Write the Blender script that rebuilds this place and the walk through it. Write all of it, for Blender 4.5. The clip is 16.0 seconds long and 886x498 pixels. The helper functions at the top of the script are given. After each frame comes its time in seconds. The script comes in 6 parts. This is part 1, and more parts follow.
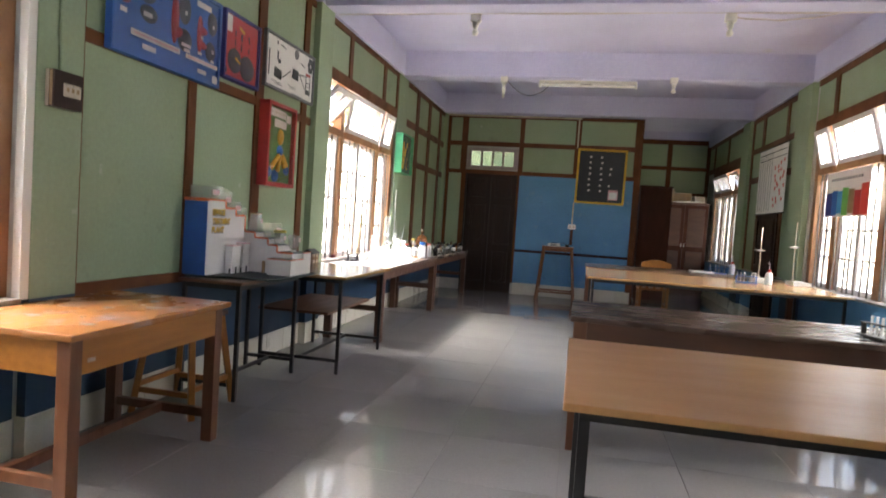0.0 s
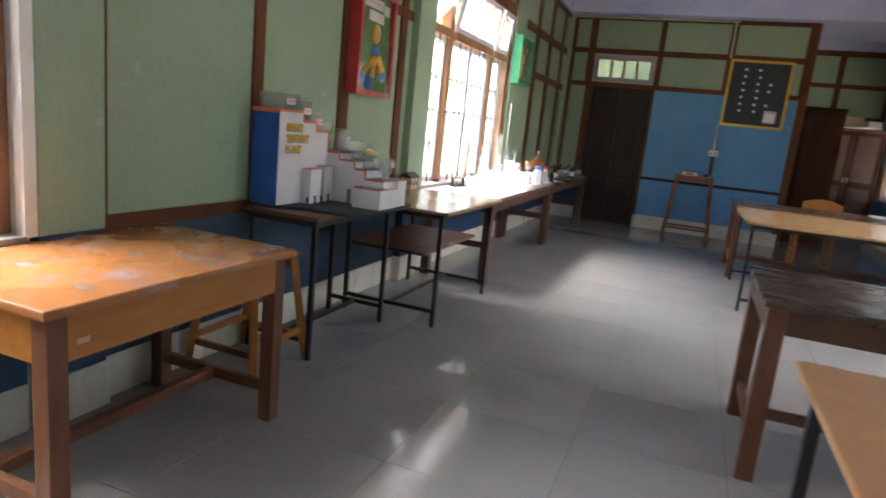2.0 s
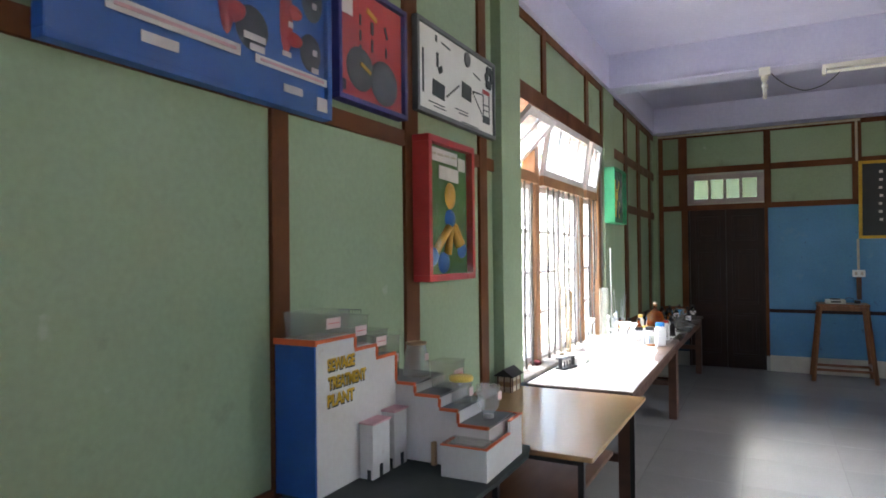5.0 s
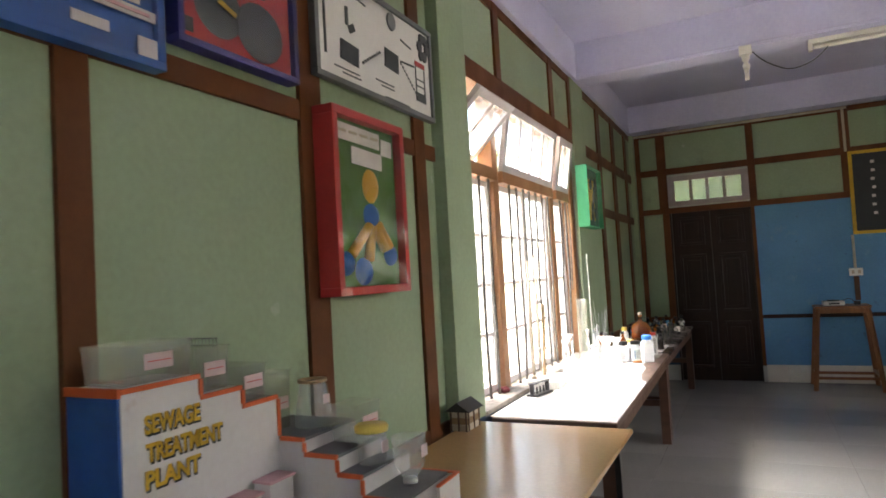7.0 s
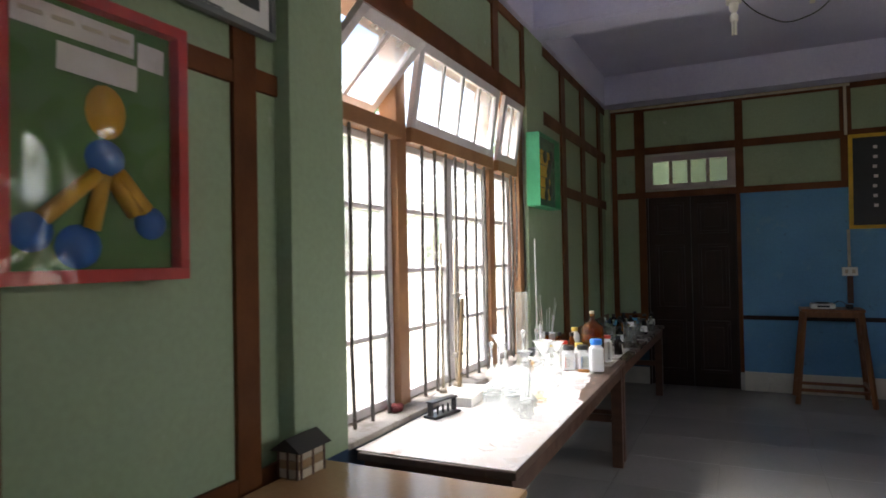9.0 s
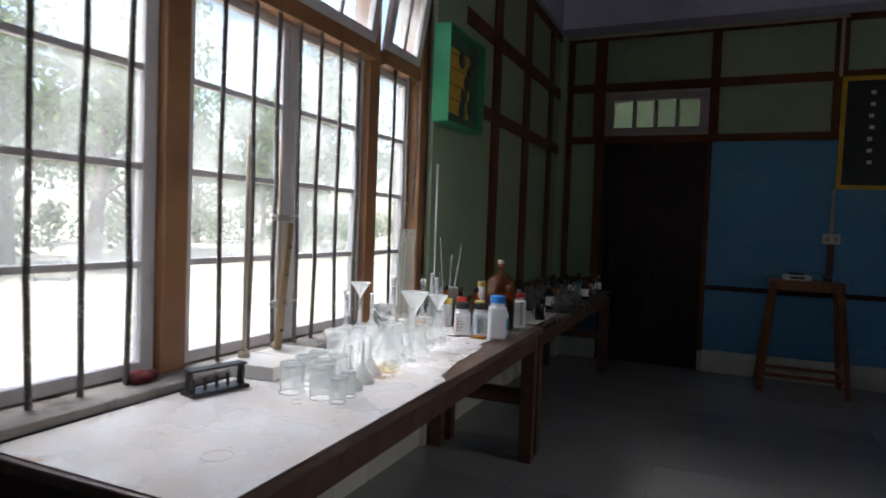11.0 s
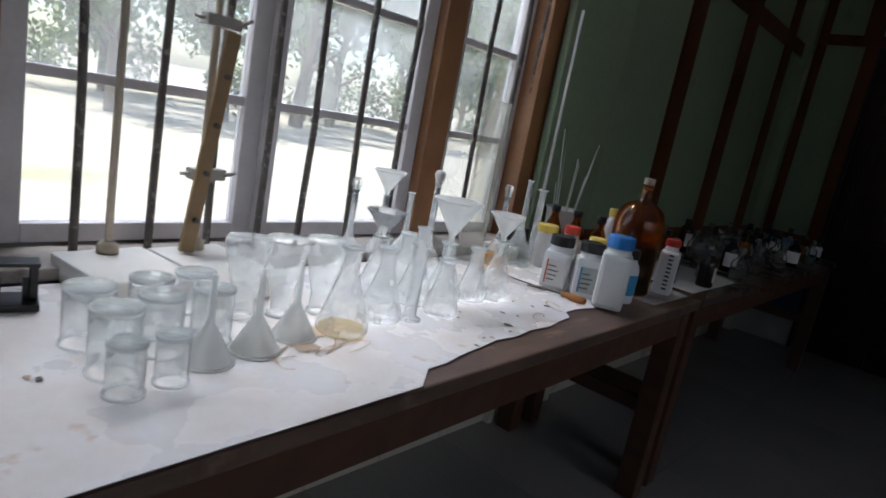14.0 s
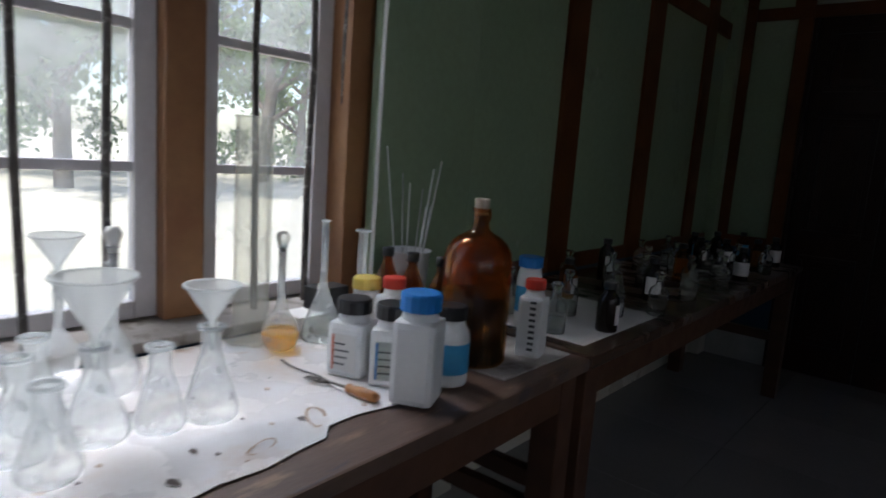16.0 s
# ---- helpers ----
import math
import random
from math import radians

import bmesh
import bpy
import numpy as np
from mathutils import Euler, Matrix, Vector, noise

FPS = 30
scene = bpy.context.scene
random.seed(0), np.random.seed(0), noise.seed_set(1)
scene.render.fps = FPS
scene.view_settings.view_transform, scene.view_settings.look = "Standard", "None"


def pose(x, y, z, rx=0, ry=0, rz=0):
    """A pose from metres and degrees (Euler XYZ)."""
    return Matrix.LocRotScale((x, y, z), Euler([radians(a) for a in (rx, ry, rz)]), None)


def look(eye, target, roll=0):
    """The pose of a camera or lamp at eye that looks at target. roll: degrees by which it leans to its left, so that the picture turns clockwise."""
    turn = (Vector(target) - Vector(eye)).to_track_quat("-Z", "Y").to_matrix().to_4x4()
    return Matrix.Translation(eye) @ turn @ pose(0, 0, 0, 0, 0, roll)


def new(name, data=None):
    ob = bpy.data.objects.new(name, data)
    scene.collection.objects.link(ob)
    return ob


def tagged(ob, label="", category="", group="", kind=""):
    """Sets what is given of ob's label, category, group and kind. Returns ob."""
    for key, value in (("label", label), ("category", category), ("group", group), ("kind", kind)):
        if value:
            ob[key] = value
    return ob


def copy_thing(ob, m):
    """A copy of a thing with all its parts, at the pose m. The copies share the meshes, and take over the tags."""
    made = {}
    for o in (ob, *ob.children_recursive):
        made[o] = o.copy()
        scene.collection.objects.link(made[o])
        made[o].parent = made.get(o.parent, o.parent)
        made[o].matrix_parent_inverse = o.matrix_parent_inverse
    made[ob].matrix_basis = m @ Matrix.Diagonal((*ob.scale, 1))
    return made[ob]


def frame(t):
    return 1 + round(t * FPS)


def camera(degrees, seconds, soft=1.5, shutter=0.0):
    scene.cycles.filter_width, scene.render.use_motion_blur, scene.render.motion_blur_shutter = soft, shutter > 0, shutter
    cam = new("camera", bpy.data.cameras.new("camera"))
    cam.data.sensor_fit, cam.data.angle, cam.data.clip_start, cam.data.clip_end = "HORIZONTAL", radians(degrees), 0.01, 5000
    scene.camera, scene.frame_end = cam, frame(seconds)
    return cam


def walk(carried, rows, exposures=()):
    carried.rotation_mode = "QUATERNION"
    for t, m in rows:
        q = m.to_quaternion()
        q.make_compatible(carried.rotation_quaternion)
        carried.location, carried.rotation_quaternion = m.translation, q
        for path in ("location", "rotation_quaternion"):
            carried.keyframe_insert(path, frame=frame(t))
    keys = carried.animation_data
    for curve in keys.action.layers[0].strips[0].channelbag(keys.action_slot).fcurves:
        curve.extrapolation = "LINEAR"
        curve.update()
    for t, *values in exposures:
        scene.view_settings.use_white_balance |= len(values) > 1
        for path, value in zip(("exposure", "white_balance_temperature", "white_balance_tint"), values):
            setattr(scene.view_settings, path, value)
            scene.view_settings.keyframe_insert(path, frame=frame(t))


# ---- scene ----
cam = camera(70.5, 16.0, soft=1.7, shutter=0.4)
PATH = [
    (0, (2.481, -1.065, 1.232), (2.063, 0.889, 1.137), 3.8),
    (0.5, (2.479, -0.861, 1.198), (2.028, 1.074, 0.977), 4.2),
    (1, (2.389, -0.628, 1.2), (1.915, 1.285, 0.859), 4.6),
    (1.5, (2.267, -0.401, 1.245), (1.724, 1.484, 0.854), 5.7),
    (2, (2.147, -0.175, 1.276), (1.448, 1.658, 0.885), 5.9),
    (2.5, (1.998, 0.027, 1.309), (1.132, 1.79, 0.93), 6.6),
    (3, (1.821, 0.21, 1.369), (0.912, 1.951, 0.995), 6.7),
    (3.5, (1.682, 0.4, 1.426), (0.743, 2.136, 1.1), 6.1),
    (4, (1.632, 0.542, 1.496), (0.658, 2.278, 1.308), 4.4),
    (4.5, (1.516, 0.764, 1.533), (0.556, 2.518, 1.485), 1.6),
    (7, (1.335, 1.658, 1.452), (0.454, 3.451, 1.541), -3.3),
    (7.5, (1.4, 1.877, 1.471), (0.52, 3.672, 1.544), -3.0),
    (8, (1.395, 2.109, 1.484), (0.518, 3.906, 1.538), -2.4),
    (10.5, (1.498, 3.544, 1.297), (0.673, 5.366, 1.271), 1.2),
    (11, (1.508, 3.831, 1.246), (0.701, 5.659, 1.169), 2.1),
    (11.5, (1.457, 4.114, 1.21), (0.658, 5.941, 1.052), 3.7),
    (12, (1.391, 4.35, 1.176), (0.599, 6.173, 0.957), 7.7),
    (12.5, (1.353, 4.57, 1.163), (0.467, 6.342, 0.886), 11.4),
    (13, (1.303, 4.723, 1.139), (0.235, 6.379, 0.8), 13.5),
    (13.5, (1.261, 4.878, 1.14), (0.075, 6.438, 0.742), 13.4),
    (14, (1.287, 5.022, 1.152), (0.031, 6.521, 0.737), 10.8),
    (14.5, (1.342, 5.186, 1.171), (0.032, 6.642, 0.769), 8.2),
    (15, (1.366, 5.349, 1.166), (0.041, 6.799, 0.789), 6.7),
    (15.5, (1.306, 5.548, 1.2), (0.024, 7.037, 0.827), 5.3),
    (16, (1.289, 5.792, 1.169), (0.025, 7.312, 0.866), 4.1),
]
EXPOSURES = [(0, 3.88, 7500, 18), (2.5, 3.82, 6950, 17), (4.5, 3.75, 6600, 13), (7.0, 3.6, 7700, 16), (8.2, 3.2, 7600, 17), (9.2, 2.5, 7100, 16), (10.5, 1.7, 6600, 15), (11.6, 1.45, 6600, 15), (13.2, 1.5, 6400, 15), (14.4, 0.85, 6300, 15), (16.0, 1.05, 6300, 15)]
walk(cam, [(t, look(eye, target, roll)) for t, eye, target, roll in PATH], EXPOSURES)

# ---- world and sun ----
world = bpy.data.worlds.new("world")
scene.world = world
world.use_nodes = True
wt = world.node_tree
sky = wt.nodes.new("ShaderNodeTexSky")
sky.sky_type = 'NISHITA'
sky.sun_disc = False
sky.sun_elevation = radians(58)
sky.sun_rotation = radians(180)
wt.links.new(sky.outputs[0], wt.nodes["Background"].inputs[0])
wt.nodes["Background"].inputs[1].default_value = 0.15
sun = new("sun", bpy.data.lights.new("sun", 'SUN'))
sun.data.energy = 4.9
sun.data.angle = radians(0.5)
sun.data.color = (1.0, 0.95, 0.87)
sun.matrix_world = look((0, -5.3, 8.5), (0, 0, 0))


def sky_fill(name, x, y, wide, high, power, side, cone=58, drop=1.78):
    """An added area lamp for the sky's light, aimed steeply in through a window."""
    d = new(name, bpy.data.lights.new(name, 'AREA'))
    d.data.shape, d.data.size, d.data.size_y = 'RECTANGLE', wide, high
    d.data.energy, d.data.color, d.data.spread = power, (0.93, 0.97, 1.0), radians(cone)
    d.matrix_world = look((x, y, 2.5), (x + side * 0.84, y, 2.5 - drop))
    return d


# Fill lamps outside the windows, added to brighten bench, rear and right side.
sky_fill("sky_fill_left", -0.55, 6.1, 2.5, 0.6, 11, 1, 60, 1.35)
sky_fill("sky_fill_back", -0.5, 0.0, 2.4, 0.5, 14, 1, 75)
sky_fill("sky_fill_right", 5.70, 5.88, 2.1, 0.9, 10, -1, 80, 0.62)
sky_fill("sky_fill_right_rear", 5.55, 2.95, 2.4, 0.6, 5, -1, 60, 1.5)


# ---- materials ----
def material(name, base, second=None, rough=0.6, size=6.0, grain=60.0, bump=0.15, metal=0.0, spread=0.5,
             stain=None, stain_at=0.62, stain_size=2.5, stretch=(1, 1, 1), spec=0.5, rough_var=0.12, piece=0.0, depth=0.01, marks=None, fleck=0.12, soft=0.1):
    """Two scales of colour variation, optional stains, bump and uneven gloss, in metres of the object's own space."""
    m = bpy.data.materials.new(name)
    m.use_nodes = True
    nt = m.node_tree
    n, ln = nt.nodes, nt.links
    bsdf = n["Principled BSDF"]
    co = n.new("ShaderNodeTexCoord")
    mp = n.new("ShaderNodeMapping")
    mp.inputs["Scale"].default_value = stretch
    ln.new(co.outputs["Object"], mp.inputs[0])
    oi = n.new("ShaderNodeObjectInfo")
    ln.new(oi.outputs["Random"], mp.inputs["Location"])
    big = n.new("ShaderNodeTexNoise")
    big.inputs["Scale"].default_value = size
    big.inputs["Detail"].default_value = 5
    fine = n.new("ShaderNodeTexNoise")
    fine.inputs["Scale"].default_value = grain
    fine.inputs["Detail"].default_value = 3
    ln.new(mp.outputs[0], big.inputs["Vector"])
    ln.new(mp.outputs[0], fine.inputs["Vector"])
    b2 = second or tuple(c * 0.72 for c in base)
    r1 = n.new("ShaderNodeMapRange")
    r1.inputs[1].default_value, r1.inputs[2].default_value = 0.5 - spread * 0.5, 0.5 + spread * 0.5
    ln.new(big.outputs["Fac"], r1.inputs[0])
    mix = n.new("ShaderNodeMix")
    mix.data_type = 'RGBA'
    mix.inputs[6].default_value = (*base, 1)
    mix.inputs[7].default_value = (*b2, 1)
    ln.new(r1.outputs[0], mix.inputs[0])
    out = mix.outputs[2]
    g = n.new("ShaderNodeMix")
    g.data_type = 'RGBA'
    g.blend_type = 'OVERLAY'
    g.inputs[0].default_value = fleck
    ln.new(out, g.inputs[6])
    ln.new(fine.outputs["Fac"], g.inputs[7])
    out = g.outputs[2]
    if stain:
        sn = n.new("ShaderNodeTexNoise")
        sn.inputs["Scale"].default_value = stain_size
        sn.inputs["Detail"].default_value = 6
        sn.inputs["Roughness"].default_value = 0.65
        mp2 = n.new("ShaderNodeMapping")
        mp2.inputs["Location"].default_value = (3.1, 7.7, 1.3)
        ln.new(mp.outputs[0], mp2.inputs[0])
        ln.new(mp2.outputs[0], sn.inputs["Vector"])
        r2 = n.new("ShaderNodeMapRange")
        r2.inputs[1].default_value, r2.inputs[2].default_value = stain_at, stain_at + soft
        r2.inputs[4].default_value = 0.75
        ln.new(sn.outputs["Fac"], r2.inputs[0])
        s = n.new("ShaderNodeMix")
        s.data_type = 'RGBA'
        s.inputs[7].default_value = (*stain, 1)
        ln.new(r2.outputs[0], s.inputs[0])
        ln.new(out, s.inputs[6])
        out = s.outputs[2]
    if marks:
        mcol, mat_at, msize = marks
        mn = n.new("ShaderNodeTexNoise")
        mn.inputs["Scale"].default_value = msize
        mn.inputs["Detail"].default_value = 4
        mp3 = n.new("ShaderNodeMapping")
        mp3.inputs["Location"].default_value = (9.3, 2.2, 5.1)
        ln.new(mp.outputs[0], mp3.inputs[0])
        ln.new(mp3.outputs[0], mn.inputs["Vector"])
        r3 = n.new("ShaderNodeMapRange")
        r3.inputs[1].default_value, r3.inputs[2].default_value = mat_at, mat_at + 0.06
        r3.inputs[4].default_value = 0.8
        ln.new(mn.outputs["Fac"], r3.inputs[0])
        sm = n.new("ShaderNodeMix")
        sm.data_type = 'RGBA'
        sm.inputs[7].default_value = (*mcol, 1)
        ln.new(r3.outputs[0], sm.inputs[0])
        ln.new(out, sm.inputs[6])
        out = sm.outputs[2]
    if piece:
        hv = n.new("ShaderNodeHueSaturation")
        pr = n.new("ShaderNodeMapRange")
        pr.inputs[3].default_value, pr.inputs[4].default_value = 1 - piece, 1 + piece
        ln.new(oi.outputs["Random"], pr.inputs[0])
        ln.new(pr.outputs[0], hv.inputs["Value"])
        ln.new(out, hv.inputs["Color"])
        out = hv.outputs[0]
    ln.new(out, bsdf.inputs["Base Color"])
    rr = n.new("ShaderNodeMapRange")
    rr.inputs[3].default_value, rr.inputs[4].default_value = max(0.02, rough - rough_var), min(1, rough + rough_var)
    ln.new(big.outputs["Fac"], rr.inputs[0])
    ln.new(rr.outputs[0], bsdf.inputs["Roughness"])
    bsdf.inputs["Metallic"].default_value = metal
    bsdf.inputs["Specular IOR Level"].default_value = spec
    if bump:
        bp = n.new("ShaderNodeBump")
        bp.inputs["Strength"].default_value = bump
        bp.inputs["Distance"].default_value = depth
        add = n.new("ShaderNodeMath")
        add.operation = 'MULTIPLY_ADD'
        add.inputs[1].default_value = 0.35
        ln.new(fine.outputs["Fac"], add.inputs[0])
        ln.new(big.outputs["Fac"], add.inputs[2])
        ln.new(add.outputs[0], bp.inputs["Height"])
        ln.new(bp.outputs[0], bsdf.inputs["Normal"])
    return m


def clear(name, tint=(1, 1, 1), haze=0.0, haze_col=(0.8, 0.8, 0.8), gloss=0.05, power=1.0, dirt=0.0):
    """Thin clear glass or plastic: see-through with a gloss that grows at grazing angles and, if hazy, a scattering film."""
    m = bpy.data.materials.new(name)
    m.use_nodes = True
    nt = m.node_tree
    n, ln = nt.nodes, nt.links
    n.remove(n["Principled BSDF"])
    tr = n.new("ShaderNodeBsdfTransparent")
    tr.inputs[0].default_value = (*tint, 1)
    gl = n.new("ShaderNodeBsdfGlossy")
    gl.inputs["Roughness"].default_value = 0.06
    gl.inputs[0].default_value = (0.95, 0.97, 0.97, 1)
    fr = n.new("ShaderNodeLayerWeight")
    fr.inputs[0].default_value = 0.25
    pw = n.new("ShaderNodeMath")
    pw.operation = 'MULTIPLY_ADD'
    pw.inputs[1].default_value = power * 0.55
    pw.inputs[2].default_value = gloss
    ln.new(fr.outputs["Fresnel"], pw.inputs[0])
    body = tr.outputs[0]
    if haze:
        df = n.new("ShaderNodeBsdfDiffuse")
        df.inputs[0].default_value = (*haze_col, 1)
        tl = n.new("ShaderNodeBsdfTranslucent")
        tl.inputs[0].default_value = (*haze_col, 1)
        ad = n.new("ShaderNodeMixShader")
        ad.inputs[0].default_value = 0.5
        ln.new(df.outputs[0], ad.inputs[1])
        ln.new(tl.outputs[0], ad.inputs[2])
        hm = n.new("ShaderNodeMixShader")
        no = n.new("ShaderNodeTexNoise")
        no.inputs["Scale"].default_value = 3.5
        no.inputs["Detail"].default_value = 6
        co = n.new("ShaderNodeTexCoord")
        ln.new(co.outputs["Object"], no.inputs["Vector"])
        mr = n.new("ShaderNodeMapRange")
        mr.inputs[1].default_value, mr.inputs[2].default_value = 0.3, 0.75
        mr.inputs[3].default_value, mr.inputs[4].default_value = haze * (1 - dirt), min(1, haze * (1 + dirt))
        ln.new(no.outputs["Fac"], mr.inputs[0])
        ln.new(mr.outputs[0], hm.inputs[0])
        ln.new(body, hm.inputs[1])
        ln.new(ad.outputs[0], hm.inputs[2])
        body = hm.outputs[0]
    mx = n.new("ShaderNodeMixShader")
    ln.new(pw.outputs[0], mx.inputs[0])
    ln.new(body, mx.inputs[1])
    ln.new(gl.outputs[0], mx.inputs[2])
    ln.new(mx.outputs[0], n["Material Output"].inputs[0])
    return m


M = {}
M["green"] = material("green_wall_paint", (0.28, 0.36, 0.235), (0.235, 0.315, 0.195), 0.6, 1.6, 45, 0.08, stain=(0.17, 0.21, 0.135), stain_at=0.63, stain_size=2.2, marks=((0.36, 0.41, 0.31), 0.70, 9), piece=0.05)
M["timber"] = material("brown_painted_timber", (0.15, 0.05, 0.015), (0.085, 0.028, 0.009), 0.5, 5, 60, 0.15, piece=0.12, spec=0.18)
M["jamb"] = material("ochre_window_timber", (0.36, 0.18, 0.075), (0.24, 0.10, 0.045), 0.45, 5, 60, 0.15, piece=0.1)
M["lilac"] = material("lilac_ceiling_paint", (0.56, 0.56, 0.74), (0.47, 0.47, 0.65), 0.75, 1.2, 40, 0.06, stain=(0.5, 0.5, 0.56), stain_at=0.64)
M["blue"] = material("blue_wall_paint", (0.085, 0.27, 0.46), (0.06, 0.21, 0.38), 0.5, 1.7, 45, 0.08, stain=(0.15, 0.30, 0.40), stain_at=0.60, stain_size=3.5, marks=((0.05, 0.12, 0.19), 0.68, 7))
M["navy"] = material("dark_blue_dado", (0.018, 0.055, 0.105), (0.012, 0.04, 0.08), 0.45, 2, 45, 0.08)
M["tile"] = material("cream_skirting_tile", (0.66, 0.64, 0.55), (0.58, 0.55, 0.46), 0.3, 4, 80, 0.03, piece=0.05, stain=(0.45, 0.42, 0.35), stain_at=0.67, stain_size=5)
M["floor"] = material("grey_floor_tile", (0.30, 0.292, 0.28), (0.255, 0.25, 0.242), 0.10, 1.5, 90, 0.012, piece=0.012, rough_var=0.05, stain=(0.22, 0.205, 0.19), stain_at=0.62, soft=0.2, stain_size=3)
M["grout"] = material("floor_joint", (0.19, 0.18, 0.17), None, 0.8)
M["plaster"] = material("wall_core_plaster", (0.5, 0.5, 0.46), None, 0.8)
M["white"] = material("white_window_paint", (0.66, 0.635, 0.645), (0.52, 0.49, 0.50), 0.45, 6, 70, 0.12, stain=(0.36, 0.31, 0.28), stain_at=0.66, stain_size=7)
M["darkdoor"] = material("dark_stained_door", (0.036, 0.015, 0.010), (0.02, 0.009, 0.007), 0.4, 3, 40, 0.15, stretch=(6, 6, 1), spec=0.22)
M["sill"] = material("grimy_sill", (0.34, 0.31, 0.28), (0.22, 0.19, 0.17), 0.7, 6, 60, 0.3, stain=(0.1, 0.075, 0.06), stain_at=0.52, stain_size=8)
M["iron"] = material("rusty_bar_paint", (0.15, 0.13, 0.115), (0.06, 0.05, 0.045), 0.55, 25, 160, 0.6, stain=(0.42, 0.40, 0.37), stain_at=0.56, stain_size=55, stretch=(1, 1, 0.8))
M["black"] = material("black_enamel", (0.012, 0.012, 0.014), (0.02, 0.018, 0.018), 0.35, 8, 90, 0.1, stain=(0.06, 0.05, 0.045), stain_at=0.68, stain_size=12)
M["oak"] = material("orange_varnished_wood", (0.43, 0.17, 0.036), (0.31, 0.11, 0.022), 0.33, 3, 30, 0.08, stretch=(9, 1, 9), stain=(0.27, 0.15, 0.09), stain_at=0.66, stain_size=2)
M["oaktop"] = material("worn_table_top", (0.44, 0.185, 0.06), (0.34, 0.125, 0.035), 0.27, 2.4, 40, 0.05, stretch=(1.6, 1, 1), stain=(0.27, 0.22, 0.24), stain_at=0.52, stain_size=5.5, soft=0.16, marks=((0.62, 0.56, 0.54), 0.68, 10))
M["oakleg"] = material("brown_table_leg", (0.17, 0.065, 0.028), (0.11, 0.04, 0.018), 0.45, 4, 60, 0.12, stretch=(6, 6, 1), stain=(0.3, 0.2, 0.14), stain_at=0.69, stain_size=6)
M["lam"] = material("tan_laminate", (0.47, 0.28, 0.13), (0.42, 0.24, 0.11), 0.2, 2, 70, 0.015, spec=0.8, rough_var=0.06, stain=(0.25, 0.16, 0.09), stain_at=0.7, stain_size=5)
M["lamorange"] = material("orange_tan_plywood", (0.50, 0.26, 0.11), (0.43, 0.215, 0.085), 0.33, 2, 60, 0.03, stretch=(1, 3, 1), stain=(0.2, 0.12, 0.07), stain_at=0.72, stain_size=5)
M["darktop"] = material("dark_bench_top", (0.095, 0.056, 0.038), (0.055, 0.031, 0.021), 0.27, 3, 60, 0.1, stretch=(1, 4, 1), stain=(0.14, 0.11, 0.09), stain_at=0.6, stain_size=4)
M["darkwood"] = material("dark_brown_bench_wood", (0.10, 0.042, 0.022), (0.06, 0.025, 0.014), 0.45, 3, 60, 0.12, stretch=(1, 6, 6))
M["cabinet"] = material("red_brown_cupboard", (0.085, 0.026, 0.012), (0.05, 0.016, 0.008), 0.6, 2, 50, 0.1, stretch=(5, 5, 1), spec=0.15)
M["benchtop"] = material("scuffed_bench_wood", (0.15, 0.095, 0.07), (0.075, 0.045, 0.035), 0.4, 4, 60, 0.15, stretch=(4, 1, 1), stain=(0.26, 0.17, 0.11), stain_at=0.58, stain_size=6, marks=((0.06, 0.05, 0.06), 0.6, 8))
M["pale"] = material("white_plastic", (0.72, 0.71, 0.66), (0.66, 0.64, 0.58), 0.4, 8, 90, 0.02)
M["paper"] = material("white_paper", (0.75, 0.74, 0.72), (0.68, 0.66, 0.63), 0.8, 5, 60, 0.05)
M["pane"] = clear("window_glass", (0.95, 0.97, 0.97), 0.25, (0.84, 0.85, 0.84), 0.02, 0.6, 0.75)
M["earth"] = material("pale_dry_ground", (0.52, 0.49, 0.41), (0.45, 0.42, 0.32), 0.95, 0.35, 8, 0.3, stain=(0.30, 0.31, 0.17), stain_at=0.62, stain_size=0.25, depth=0.05)


# ---- building helpers ----
def box(bm, x0, y0, z0, x1, y1, z1, bevel=0.0):
    r = bmesh.ops.create_cube(bm, size=1.0)
    for v in r["verts"]:
        v.co = Vector(((x0 + x1) / 2 + v.co.x * (x1 - x0), (y0 + y1) / 2 + v.co.y * (y1 - y0), (z0 + z1) / 2 + v.co.z * (z1 - z0)))
    if bevel:
        es = list({e for v in r["verts"] for e in v.link_edges})
        bmesh.ops.bevel(bm, geom=es, offset=bevel, segments=2, affect='EDGES', profile=0.6)
    return r["verts"]


def rod(bm, a, b, r0, r1=None, seg=10, caps=True):
    a, b = Vector(a), Vector(b)
    d = b - a
    m = Matrix.Translation((a + b) / 2) @ d.to_track_quat('Z', 'Y').to_matrix().to_4x4()
    return bmesh.ops.create_cone(bm, cap_ends=caps, segments=seg, radius1=r0, radius2=r0 if r1 is None else r1, depth=d.length, matrix=m)["verts"]


def beam(bm, a, b, wx, wy, bevel=0.003):
    """A straight square bar from a to b."""
    a, b = Vector(a), Vector(b)
    d = b - a
    m = Matrix.Translation((a + b) / 2) @ d.to_track_quat('Z', 'Y').to_matrix().to_4x4() @ Matrix.Diagonal((wx, wy, d.length, 1))
    r = bmesh.ops.create_cube(bm, size=1.0, matrix=m)
    if bevel:
        bmesh.ops.bevel(bm, geom=list({e for v in r["verts"] for e in v.link_edges}), offset=bevel, segments=1, affect='EDGES')
    return r["verts"]


